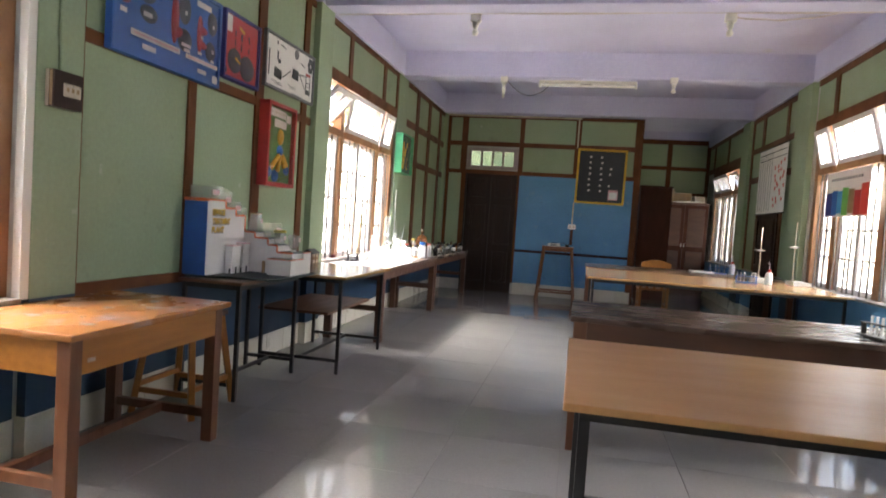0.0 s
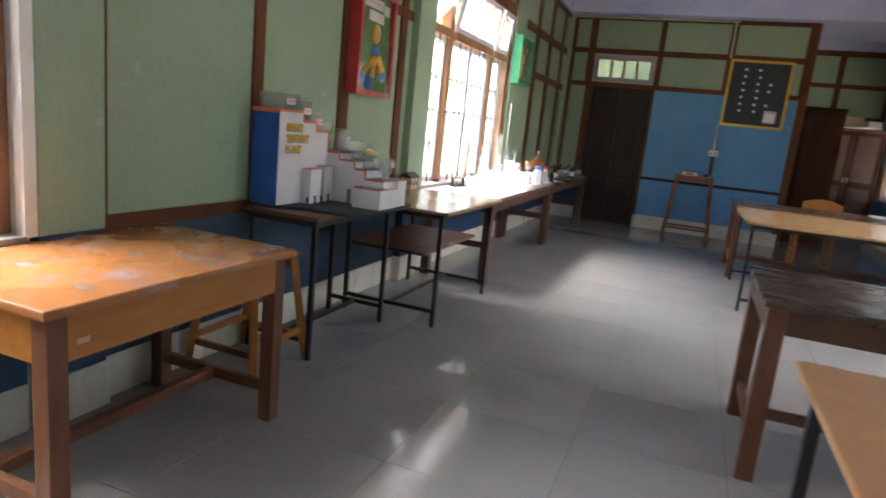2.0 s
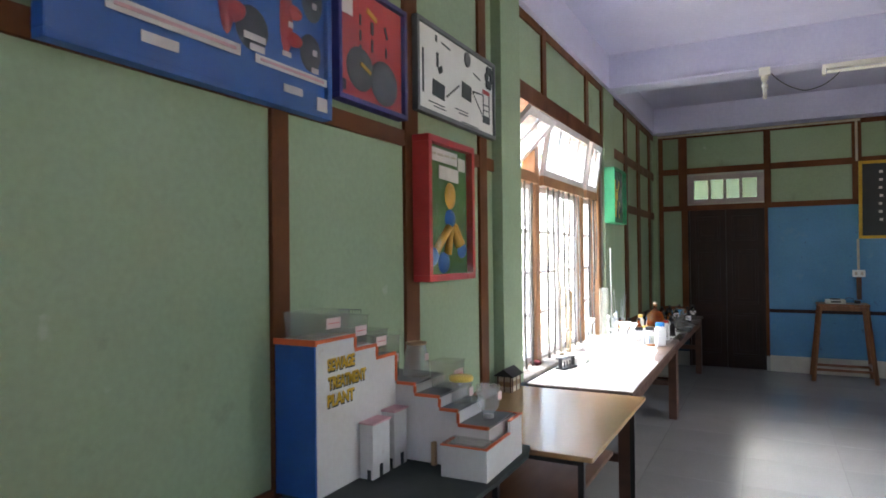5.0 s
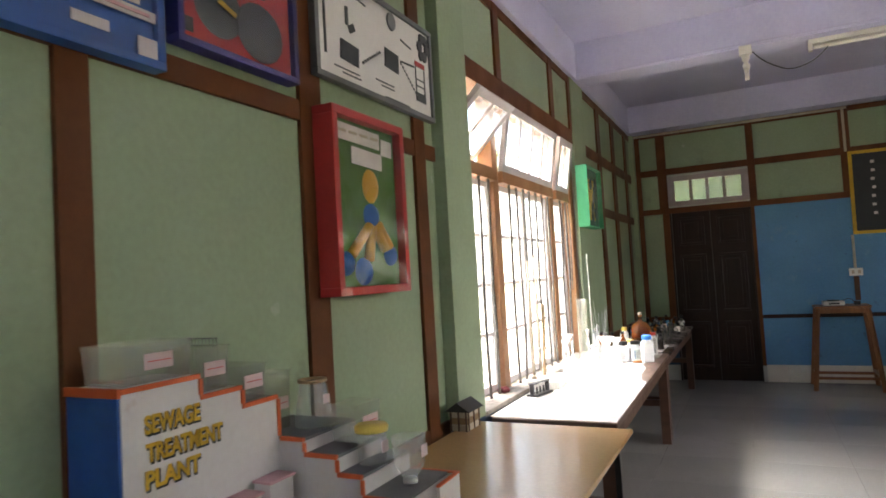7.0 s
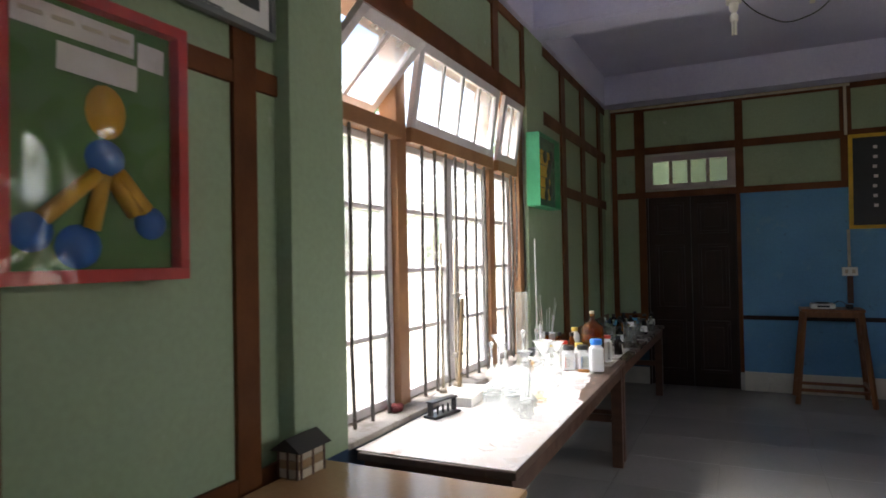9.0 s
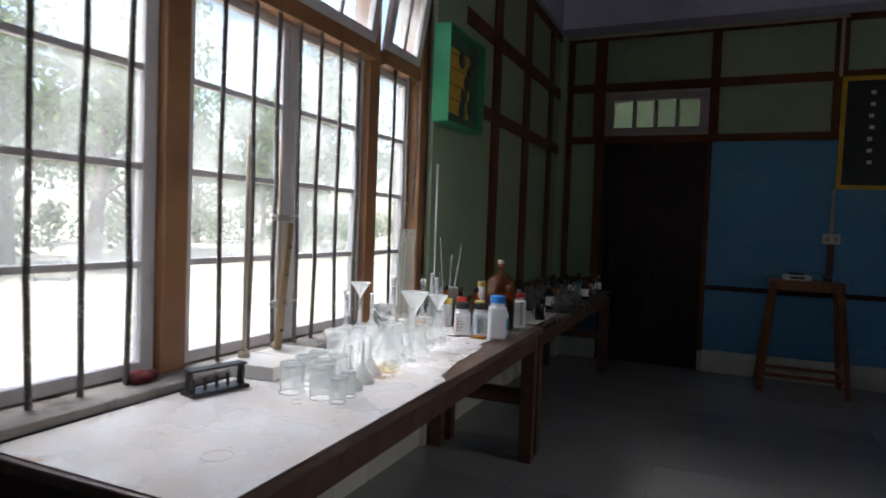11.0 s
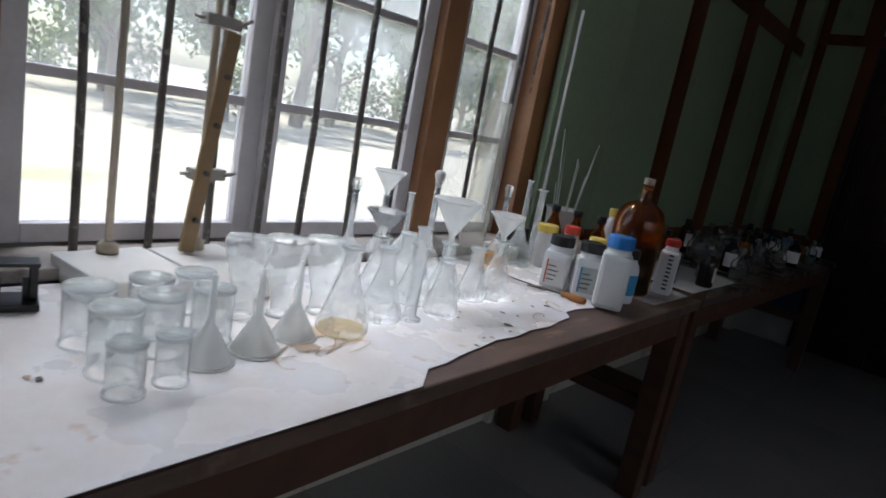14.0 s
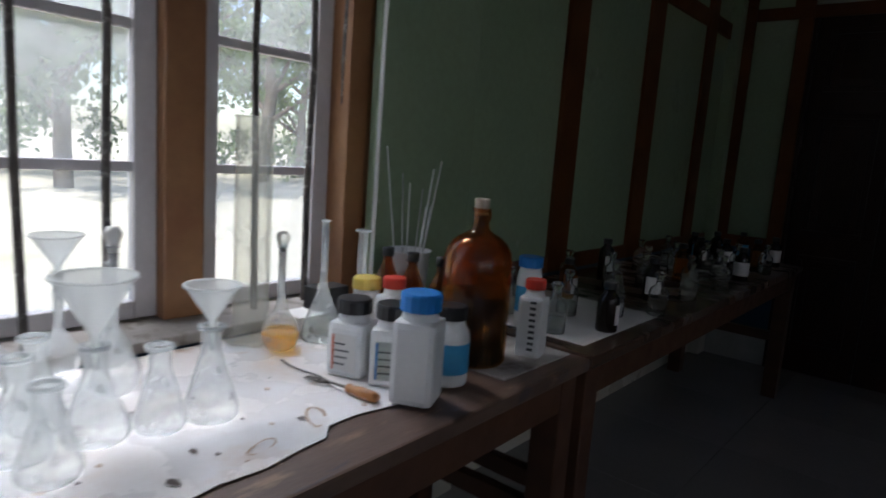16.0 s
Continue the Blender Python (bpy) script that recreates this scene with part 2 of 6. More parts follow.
def lathe(bm, profile, seg=24, at=(0, 0, 0)):
    """Turns a profile of (radius, height) about the upright axis."""
    rings = []
    for r, z in profile:
        if r < 1e-5:
            rings.append([bm.verts.new((at[0], at[1], at[2] + z))])
        else:
            rings.append([bm.verts.new((at[0] + r * math.cos(2 * math.pi * k / seg), at[1] + r * math.sin(2 * math.pi * k / seg), at[2] + z)) for k in range(seg)])
    for p, q in zip(rings, rings[1:]):
        for k in range(seg):
            j = (k + 1) % seg
            if len(p) == 1 and len(q) == 1:
                continue
            if len(p) == 1:
                f = (p[0], q[j], q[k])
            elif len(q) == 1:
                f = (p[k], p[j], q[0])
            else:
                f = (p[k], p[j], q[j], q[k])
            bm.faces.new(f).smooth = True
    bmesh.ops.recalc_face_normals(bm, faces=bm.faces)
    return rings


def mesh_of(bm, mat, name, smooth=False):
    me = bpy.data.meshes.new(name)
    if smooth:
        for f in bm.faces:
            f.smooth = True
    bm.to_mesh(me)
    bm.free()
    me.materials.append(mat)
    return me


def part(name, bm, mat, parent, label="", smooth=False):
    ob = new(name, mesh_of(bm, mat, name, smooth))
    ob.parent = parent
    if label:
        ob["label"] = label
    return ob


def boxpart(name, mat, parent, dims, bevel=0.003, label=""):
    bm = bmesh.new()
    box(bm, *dims, bevel)
    return part(name, bm, mat, parent, label)


def thing(name, at, label, category, group="", kind="", rz=0.0):
    ob = new(name)
    ob.matrix_basis = pose(*at, 0, 0, rz)
    ob.empty_display_size = 0.1
    return tagged(ob, label, category, group, kind)


def solo(name, bm, mat, at, label, category, group="", kind="", rz=0.0, smooth=False):
    ob = new(name, mesh_of(bm, mat, name, smooth))
    ob.matrix_basis = pose(*at, 0, 0, rz)
    return tagged(ob, label, category, group, kind)


W, L0, L1, FAR, ALC, TOP = 5.1, -2.6, 10.0, 3.40, 13.2, 3.12


def wdims(side, u0, u1, z0, z1, w0, w1):
    """A box on a wall: u along it, z up, w from its face into the room."""
    if side == "left":
        return (w0, u0, z0, w1, u1, z1)
    if side == "right":
        return (W - w1, u0, z0, W - w0, u1, z1)
    if side == "far":
        return (u0, L1 - w1, z0, u1, L1 - w0, z1)
    if side == "back":
        return (u0, L0 + w0, z0, u1, L0 + w1, z1)
    return (u0, ALC - w1, z0, u1, ALC - w0, z1)


def wpart(name, mat, parent, side, u0, u1, z0, z1, w0, w1, bevel=0.0, label=""):
    bm = bmesh.new()
    box(bm, *wdims(side, u0, u1, z0, z1, w0, w1), bevel)
    return part(name, bm, mat, parent, label)


def wall(name, side, pieces, label):
    bm = bmesh.new()
    for p in pieces:
        box(bm, *wdims(side, *p))
    return solo(name, bm, M["plaster"], (0, 0, 0), label, "wall", kind="structure")


def timbered(parent, side, u0, u1, studs, rails, z0, z1, panel_mat="green", gap=None):
    """Fills a stretch of wall with recessed painted panels between timber studs and rails."""
    us = [(u0, u0)] + sorted(studs) + [(u1, u1)]
    zs = [(z0, z0)] + sorted(rails) + [(z1, z1)]
    for a, b in studs:
        wpart("stud", M["timber"], parent, side, a, b, z0, z1, 0.0, 0.022, 0.003)
    for a, b in rails:
        for p, q in zip(us, us[1:]):
            if q[0] - p[1] > 0.02:
                wpart("rail", M["timber"], parent, side, p[1], q[0], a, b, 0.0, 0.02, 0.003)
    for p, q in zip(us, us[1:]):
        for r, s in zip(zs, zs[1:]):
            if gap and p[1] < gap[0] < q[0] and r[1] < gap[1] < s[0]:
                continue
            if q[0] - p[1] > 0.02 and s[0] - r[1] > 0.02:
                wpart("panel", M[panel_mat], parent, side, p[1], q[0], r[1], s[0], 0.0, 0.006)


def skirting(parent, side, u0, u1, h=0.185, step=0.3):
    k = 0
    u = u0
    while u < u1 - 0.01:
        e = min(u + step, u1)
        wpart("tile", M["tile"], parent, side, u + 0.0015, e - 0.0015, 0.0, h, 0.0, 0.014, 0.002)
        u = e


# ---- shell ----
left = wall("wall_left", "left", [
    (L0, -1.45, 0, TOP, -0.22, 0), (-1.45, 1.28, 0, 0.74, -0.22, 0), (-1.45, 1.28, 2.60, TOP, -0.22, 0),
    (1.28, 4.62, 0, TOP, -0.22, 0), (4.62, 7.02, 0, 0.74, -0.22, 0), (4.62, 7.02, 2.60, TOP, -0.22, 0), (7.02, L1, 0, TOP, -0.22, 0)],
    "green plaster panels in brown timber framing with blue dado")
timbered(left, "left", 1.60, 4.31, [(1.60, 1.635), (2.49, 2.57), (3.315, 3.43), (4.105, 4.205)], [(0.72, 0.785), (2.0, 2.07), (3.06, TOP)], 0.72, TOP)
timbered(left, "left", 7.42, L1, [(7.98, 8.13), (8.72, 8.88), (9.50, 9.64)], [(0.72, 0.785), (1.97, 2.06), (2.50, 2.60), (3.05, TOP)], 0.72, TOP)
timbered(left, "left", 4.62, 7.02, [(5.20, 5.29), (6.36, 6.46), (6.92, 7.02)], [(3.06, TOP)], 2.64, TOP)
timbered(left, "left", -1.45, 1.28, [(-0.55, -0.45), (0.55, 0.65)], [(3.06, TOP)], 2.64, TOP)
timbered(left, "left", L0, -1.75, [(-2.2, -2.1)], [(0.72, 0.785), (1.975, 2.065), (3.06, TOP)], 0.72, TOP)
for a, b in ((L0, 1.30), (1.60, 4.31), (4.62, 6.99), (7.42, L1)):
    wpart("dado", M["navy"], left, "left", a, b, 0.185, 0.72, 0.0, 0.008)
    skirting(left, "left", a, b)


def pillar(side, u0, u1, w):
    ob = thing("pillar", (0, 0, 0), "green painted square pillar against the wall", "pillar", "pillars along the walls", "structure")
    wpart("shaft", M["green"], ob, side, u0, u1, 0.74, TOP, 0.0, w, 0.006)
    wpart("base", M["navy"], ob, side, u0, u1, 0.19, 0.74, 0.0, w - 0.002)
    wpart("tile", M["tile"], ob, side, u0 - 0.01, u1 + 0.01, 0.0, 0.19, 0.0, w + 0.012, 0.002)
    return ob


for a, b, w in ((-1.75, -1.45, 0.07), (1.33, 1.60, 0.05), (4.31, 4.62, 0.07), (6.99, 7.42, 0.03), (9.90, 9.995, 0.07)):
    pillar("left", a, b, w)
# Pale plaster edge; the brightness of the lit reveal is put into its colour.
wpart("reveal", M["pale"], left, "left", 1.281, 1.329, 0.74, TOP, 0.0, 0.046, 0.004)
for a, b in ((1.29, 1.60), (4.38, 4.72), (7.08, 7.60), (9.80, 10.25)):
    pillar("right", a, b, 0.07)

right = wall("wall_right", "right", [
    (L0, 1.62, 0, TOP, -0.22, 0), (1.62, 4.36, 0, 0.74, -0.22, 0), (1.62, 4.36, 2.60, TOP, -0.22, 0), (4.36, 4.74, 0, TOP, -0.22, 0), (4.74, 7.02, 0, 0.74, -0.22, 0), (4.74, 7.02, 2.60, TOP, -0.22, 0),
    (7.02, 10.55, 0, TOP, -0.22, 0), (10.55, 12.6, 0, 0.74, -0.22, 0), (10.55, 12.6, 2.5, TOP, -0.22, 0), (12.6, ALC, 0, TOP, -0.22, 0)],
    "green plaster panels in brown timber framing with blue dado")
timbered(right, "right", 7.60, 9.80, [(7.62, 7.70), (8.02, 8.12), (9.12, 9.24), (9.72, 9.80)], [(2.10, 2.19), (2.56, 2.64), (3.05, TOP)], 0.76, TOP)
timbered(right, "right", 10.25, ALC, [(10.25, 10.33), (11.4, 11.5), (12.6, 12.7)], [(2.52, 2.62), (3.05, TOP)], 2.52, TOP)
timbered(right, "right", 10.25, 10.55, [], [(0.70, 0.76)], 0.70, 2.52)
for a, b in ((1.62, 4.36), (4.74, 7.02)):
    timbered(right, "right", a, b, [(a + 0.45, a + 0.53), (b - 0.6, b - 0.5)], [(3.05, TOP)], 2.64, TOP)
for a, b in ((L0, 1.29), (1.60, 4.38), (4.72, 7.08), (7.60, 8.10), (9.14, 9.80), (10.25, ALC)):
    wpart("dado", M["blue"], right, "right", a, b, 0.19, 0.735, 0.0, 0.008)
    skirting(right, "right", a, b)
timbered(right, "right", L0, 1.29, [(-2.2, -2.1), (-1.2, -1.1), (-0.2, -0.1), (0.7, 0.8)], [(0.72, 0.785), (1.975, 2.065), (3.06, TOP)], 0.72, TOP)

far = wall("wall_far", "far", [(0.0, 0.44, 0, TOP, -0.14, 0), (0.44, 1.36, 2.13, 2.17, -0.14, 0), (0.44, 1.36, 2.54, TOP, -0.14, 0), (1.36, FAR, 0, TOP, -0.14, 0)],
           "green and blue plaster wall with brown timber framing")
timbered(far, "far", 0.0, FAR, [(0.07, 0.13), (0.33, 0.44), (1.36, 1.44), (3.30, FAR)], [(2.08, 2.15), (2.57, 2.65), (3.06, TOP)], 2.08, TOP, gap=(0.9, 2.4))
timbered(far, "far", 0.0, 0.44, [(0.07, 0.13), (0.36, 0.44)], [(0.72, 0.79)], 0.72, 2.08)
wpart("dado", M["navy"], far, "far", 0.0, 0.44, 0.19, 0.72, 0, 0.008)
wpart("stud", M["timber"], far, "far", 1.36, 1.40, 0.19, 2.08, 0.0, 0.022, 0.003)
wpart("stud", M["timber"], far, "far", 3.32, FAR, 0.19, 2.08, 0.0, 0.022, 0.003)
for k in range(2):
    wpart("stud", M["timber"], far, "far", 2.31 + 0.0 * k, 2.41, 2.15 if k == 0 else 2.65, 2.57 if k == 0 else 3.06, 0.0, 0.021, 0.003)
wpart("plaster", M["blue"], far, "far", 1.40, 3.32, 0.79, 2.08, 0.0, 0.008)
wpart("rail", M["darkdoor"], far, "far", 1.40, 3.32, 0.745, 0.79, 0.0, 0.014, 0.004)
wpart("plaster", M["blue"], far, "far", 1.40, 3.32, 0.2, 0.745, 0.0, 0.007)
skirting(far, "far", 1.40, FAR, 0.2, 0.22)
wpart("end_post", M["timber"], far, "far", FAR, FAR + 0.03, 0, TOP, -0.14, 0.022, 0.003)

alcove = wall("wall_alcove", "alcove", [(FAR - 1.2, W, 0, TOP + 0.3, -0.2, 0)], "green plaster panels in dark timber framing")
timbered(alcove, "alcove", FAR - 1.2, W, [(3.45, 3.52), (4.22, 4.32), (5.02, 5.1)], [(0.72, 0.79), (2.05, 2.13), (2.60, 2.68), (3.15, 3.25)], 0.2, 3.25)
wpart("plaster", M["lilac"], alcove, "alcove", FAR - 1.2, W, 3.25, TOP + 0.3, 0.0, 0.02)
bm = bmesh.new()
box(bm, FAR - 1.35, L1 + 0.14, 0, FAR - 1.2, ALC, TOP + 0.3)
solo("wall_alcove_side", bm, M["green"], (0, 0, 0), "green painted plaster side wall", "wall", kind="structure")
back = wall("wall_back", "back", [(0, W, 0, TOP, -0.2, 0)], "green plaster panels in brown timber framing")
timbered(back, "back", 0, W, [(0, 0.1), (1.2, 1.3), (2.5, 2.6), (3.8, 3.9), (5.0, 5.1)], [(0.72, 0.79), (2.05, 2.13), (3.05, TOP)], 0.2, TOP)

# ceiling slab with cross beams and edge bands in one mesh
bm = bmesh.new()
CZ = 3.44
box(bm, -0.22, L0 - 0.2, CZ, W + 0.22, ALC + 0.2, CZ + 0.15)
for a, b in ((-1.75, -1.45), (1.30, 1.58), (4.40, 4.64), (7.10, 7.36), (9.72, 9.97)):
    box(bm, 0.0, a, TOP - 0.005, W, b, CZ, 0.006)
box(bm, -0.22, L0 - 0.2, TOP, 0.06, L1 + 0.14, CZ, 0.006)
box(bm, W - 0.06, L0 - 0.2, TOP, W + 0.22, ALC + 0.2, CZ, 0.006)
box(bm, 0.06, L1 - 0.03, TOP, FAR, L1 + 0.14, CZ)
solo("ceiling", bm, M["lilac"], (0, 0, 0), "lilac painted plaster ceiling with deep cross beams", "ceiling", kind="structure")
# Unseen slab; its eaves are added to keep direct sun off the windows.
bm = bmesh.new()
box(bm, -0.7, L0 - 0.6, CZ + 0.16, W + 0.7, ALC + 0.6, CZ + 0.26)
solo("roof", bm, M["plaster"], (0, 0, 0), "plain flat roof, unseen, with eaves added to keep out sun", "roof", kind="structure")


# ---- windows ----
def casement(parent, side, u0, u1, z0, z1, rows, w=-0.13, cols=1, name="casement"):
    """A white sash with its panes; the glazing bars divide it into rows and columns."""
    bm = bmesh.new()
    t = 0.05
    box(bm, *wdims(side, u0, u0 + t, z0, z1, w, w + 0.035), 0.004)
    box(bm, *wdims(side, u1 - t, u1, z0, z1, w, w + 0.035), 0.004)
    box(bm, *wdims(side, u0 + t, u1 - t, z0, z0 + 0.04, w, w + 0.034), 0.004)
    box(bm, *wdims(side, u0 + t, u1 - t, z1 - 0.035, z1, w, w + 0.034), 0.004)
    for k in range(1, rows):
        z = z0 + 0.04 + (z1 - z0 - 0.075) * k / rows
        box(bm, *wdims(side, u0 + t, u1 - t, z - 0.011, z + 0.011, w + 0.006, w + 0.03), 0.003)
    for k in range(1, cols):
        u = u0 + t + (u1 - u0 - 2 * t) * k / cols
        box(bm, *wdims(side, u - 0.011, u + 0.011, z0 + 0.04, z1 - 0.035, w + 0.006, w + 0.03), 0.003)
    sash = part(name, bm, M["white"], parent, "white painted timber sash")
    for k in range(rows):
        za = z0 + 0.04 + (z1 - z0 - 0.075) * k / rows
        zb = z0 + 0.04 + (z1 - z0 - 0.075) * (k + 1) / rows
        for c in range(cols):
            ua = u0 + t + (u1 - u0 - 2 * t) * c / cols
            ub = u0 + t + (u1 - u0 - 2 * t) * (c + 1) / cols
            bm = bmesh.new()
            box(bm, *wdims(side, ua, ub, za, zb, w + 0.015, w + 0.018))
            g = part("pane", bm, M["pane"], sash)
            g.visible_shadow = False
    return sash


def vent(parent, side, u0, u1, z0, z1, cols, tilt, pivot):
    """A top light hung on its lower or middle rail, its upper edge tipped into the room."""
    sgn = 1 if side == "left" else -1
    x = -0.05 if side == "left" else W + 0.05
    zp = z0 + (z1 - z0) * pivot
    bm = bmesh.new()
    t, d = 0.05, 0.016
    h = z1 - z0
    lo, hi = -h * pivot, h * (1 - pivot)
    box(bm, -d, u0, lo, d, u0 + t, hi, 0.004)
    box(bm, -d, u1 - t, lo, d, u1, hi, 0.004)
    box(bm, -d, u0 + t, lo, d, u1 - t, lo + t, 0.004)
    box(bm, -d, u0 + t, hi - t, d, u1 - t, hi, 0.004)
    for k in range(1, cols):
        u = u0 + t + (u1 - u0 - 2 * t) * k / cols
        box(bm, -d * 0.7, u - 0.012, lo + t, d * 0.7, u + 0.012, hi - t, 0.003)
    sash = part("vent", bm, M["white"], parent, "white painted top light tipped open")
    sash.matrix_basis = pose(x, 0, zp, 0, sgn * tilt, 0)
    for c in range(cols):
        ua = u0 + t + (u1 - u0 - 2 * t) * c / cols
        ub = u0 + t + (u1 - u0 - 2 * t) * (c + 1) / cols
        bm = bmesh.new()
        box(bm, -0.0015, ua, lo + t, 0.0015, ub, hi - t)
        g = part("pane", bm, M["pane"], sash)
        g.visible_shadow = False


def barred_window(name, side, u0, u1, posts, tilts, label, bars=True, ztop=2.60, spots=None):
    """A timber window of fixed posts, a transom, barred casements below and tipped vents above."""
    win = thing(name, (0, 0, 0), label, "window", kind="structure")
    z0, zt0, zt1 = 0.725, 2.02, 2.095
    mat = M["jamb"]
    wpart("window_sill", M["sill"], win, side, u0, u1, z0, z0 + 0.025, -0.22, 0.06, 0.005, "stained plaster sill")
    wpart("window_frame", mat, win, side, u0, u0 + 0.08, z0 + 0.025, ztop, -0.16, -0.02, 0.004)
    wpart("window_frame", mat, win, side, u1 - 0.09, u1, z0 + 0.025, ztop, -0.16, -0.02, 0.004)
    wpart("head", M["timber"], win, side, u0, u1, ztop - 0.07, ztop + 0.05, -0.15, 0.018, 0.004)
    edges = [u0 + 0.08]
    for a, b in posts:
        wpart("post", mat, win, side, a, b, z0 + 0.025, ztop - 0.07, -0.16, -0.06, 0.006)
        edges += [a, b]
    edges.append(u1 - 0.09)
    lights = list(zip(edges[0::2], edges[1::2]))
    for i, (a, b) in enumerate(lights):
        wpart("transom", mat, win, side, a, b, zt0, zt1, -0.17, -0.03, 0.006)
        if b - a > 0.8:
            c = (a + b) / 2
            casement(win, side, a, c, z0 + 0.03, zt0, 4)
            casement(win, side, c, b, z0 + 0.03, zt0, 4)
            vent(win, side, a + 0.005, b - 0.005, zt1, ztop - 0.075, 4, tilts[i][0], tilts[i][1])
        else:
            casement(win, side, a, b, z0 + 0.03, zt0, 4)
            vent(win, side, a + 0.005, b - 0.005, zt1, ztop - 0.075, 2, tilts[i][0], tilts[i][1])
        if bars:
            n = max(2, round((b - a) / 0.15))
            at = spots[i] if spots else [a + (b - a) * (k + 0.5) / n + random.uniform(-0.012, 0.012) for k in range(n)]
            for u in at:
                x = -0.045 if side == "left" else W + 0.045
                bm = bmesh.new()
                bend = [(x + random.uniform(-0.006, 0.006), u + random.uniform(-0.006, 0.006), z0 + 0.025 + (zt0 - z0 - 0.025) * j / 4) for j in range(5)]
                for p, q in zip(bend, bend[1:]):
                    rod(bm, p, q, 0.0088, None, 8, False)
                part("bar", bm, M["iron"], win, smooth=True)
    return win


barred_window("window_1", "left", 4.62, 7.02, [(5.25, 5.345), (6.45, 6.545)], [(46, 0.5), (9, 0.0), (9, 0.0)], "barred timber window with white casements and tipped vents",
              spots=[(4.825, 4.966, 5.111), (5.47, 5.625, 5.755, 5.885, 6.015, 6.165, 6.32), (6.665, 6.825, 6.94)])
barred_window("window_2", "left", -1.45, 1.28, [(-0.75, -0.64), (0.5, 0.61)], [(10, 0.0), (10, 0.0), (10, 0.0)], "barred timber window with white casements beside the pillar")
barred_window("window_3", "right", 4.74, 7.02, [(5.30, 5.42), (6.40, 6.52)], [(10, 0.0), (14, 0.0), (14, 0.0)], "barred timber window with white casements and tipped vents")
barred_window("window_4", "right", 10.55, 12.6, [(11.1, 11.2), (12.0, 12.1)], [(35, 0.5), (25, 0.0), (20, 0.0)], "barred timber window in the alcove, vents tipped open", ztop=2.5)

# Out of view; added to let light onto the left wall and near tables.
barred_window("window_6", "right", 1.62, 4.36, [(2.3, 2.42), (3.6, 3.72)], [(10, 0.0), (10, 0.0), (10, 0.0)], "barred timber window with white casements and tipped vents")


# ---- doors ----
def panelled_leaf(parent, side, u0, u1, z0, z1, w0, w1, rows, mat):
    leaf = wpart("leaf", mat, parent, side, u0, u1, z0, z1, w0, w1, 0.004)
    for za, zb in rows:
        for e in ((u0 + 0.07, u1 - 0.07, za, za + 0.03), (u0 + 0.07, u1 - 0.07, zb - 0.03, zb), (u0 + 0.07, u0 + 0.1, za + 0.03, zb - 0.03), (u1 - 0.1, u1 - 0.07, za + 0.03, zb - 0.03)):
            wpart("moulding", mat, leaf, side, *e, w1 - 0.002, w1 + 0.02, 0.006)
        wpart("field", mat, leaf, side, u0 + 0.14, u1 - 0.14, za + 0.07, zb - 0.07, w1 - 0.002, w1 + 0.01, 0.006)
    return leaf


PANELS = ((0.16, 0.72), (0.84, 1.55), (1.67, 2.02))
door = thing("door_1", (0, 0, 0), "dark stained closed double door with raised panels", "door", kind="structure")
panelled_leaf(door, "far", 0.46, 0.901, 0.0, 2.11, -0.08, -0.04, PANELS, M["darkdoor"])
# Unseen backing board, added to block light through the gaps round the leaves.
wpart("stop", M["darkdoor"], door, "far", 0.44, 1.36, 0.0, 2.13, -0.139, -0.105)
panelled_leaf(door, "far", 0.904, 1.345, 0.0, 2.11, -0.08, -0.04, PANELS, M["darkdoor"])
wpart("door_frame", M["darkdoor"], door, "far", 0.44, 0.46, 0, 2.13, -0.1, 0.01, 0.003)
wpart("door_frame", M["darkdoor"], door, "far", 1.345, 1.36, 0, 2.13, -0.1, 0.01, 0.003)
M["frosted"] = clear("frosted_door_glass", (0.78, 0.83, 0.77), 0.3, (0.6, 0.66, 0.6), 0.03)
M["fanframe"] = material("dull_pinkish_paint", (0.40, 0.34, 0.34), (0.31, 0.26, 0.26), 0.55, 6, 70, 0.12)
trans = thing("window_5", (0, 0, 0), "white framed fanlight of four frosted panes over the door", "window", kind="structure")
bm = bmesh.new()
for e in ((0.44, 1.36, 2.17, 2.225), (0.44, 1.36, 2.48, 2.54), (0.44, 0.52, 2.225, 2.48), (1.28, 1.36, 2.225, 2.48)):
    box(bm, *wdims("far", *e, -0.05, 0.024), 0.003)
for k in range(1, 4):
    u = 0.52 + 0.76 * k / 4
    box(bm, *wdims("far", u - 0.017, u + 0.017, 2.225, 2.48, -0.04, 0.012), 0.003)
part("frame", bm, M["fanframe"], trans, "greyish pink timber frame")
for k in range(4):
    wpart("pane", M["frosted"], trans, "far", 0.52 + 0.19 * k, 0.52 + 0.19 * (k + 1), 2.225, 2.48, -0.02, -0.016)
# a lit passage lies beyond the fanlight
bm = bmesh.new()
box(bm, 0.0, 11.6, 0, 1.9, 11.7, CZ)
solo("wall_passage", bm, M["green"], (0, 0, 0), "plain wall of the passage behind the door", "wall", kind="structure")
door = thing("door_2", (0, 0, 0), "dark brown panelled door under the hanging chart", "door", kind="structure")
panelled_leaf(door, "right", 8.14, 9.1, 0.01, 2.10, 0.0, 0.03, PANELS, M["darkdoor"])


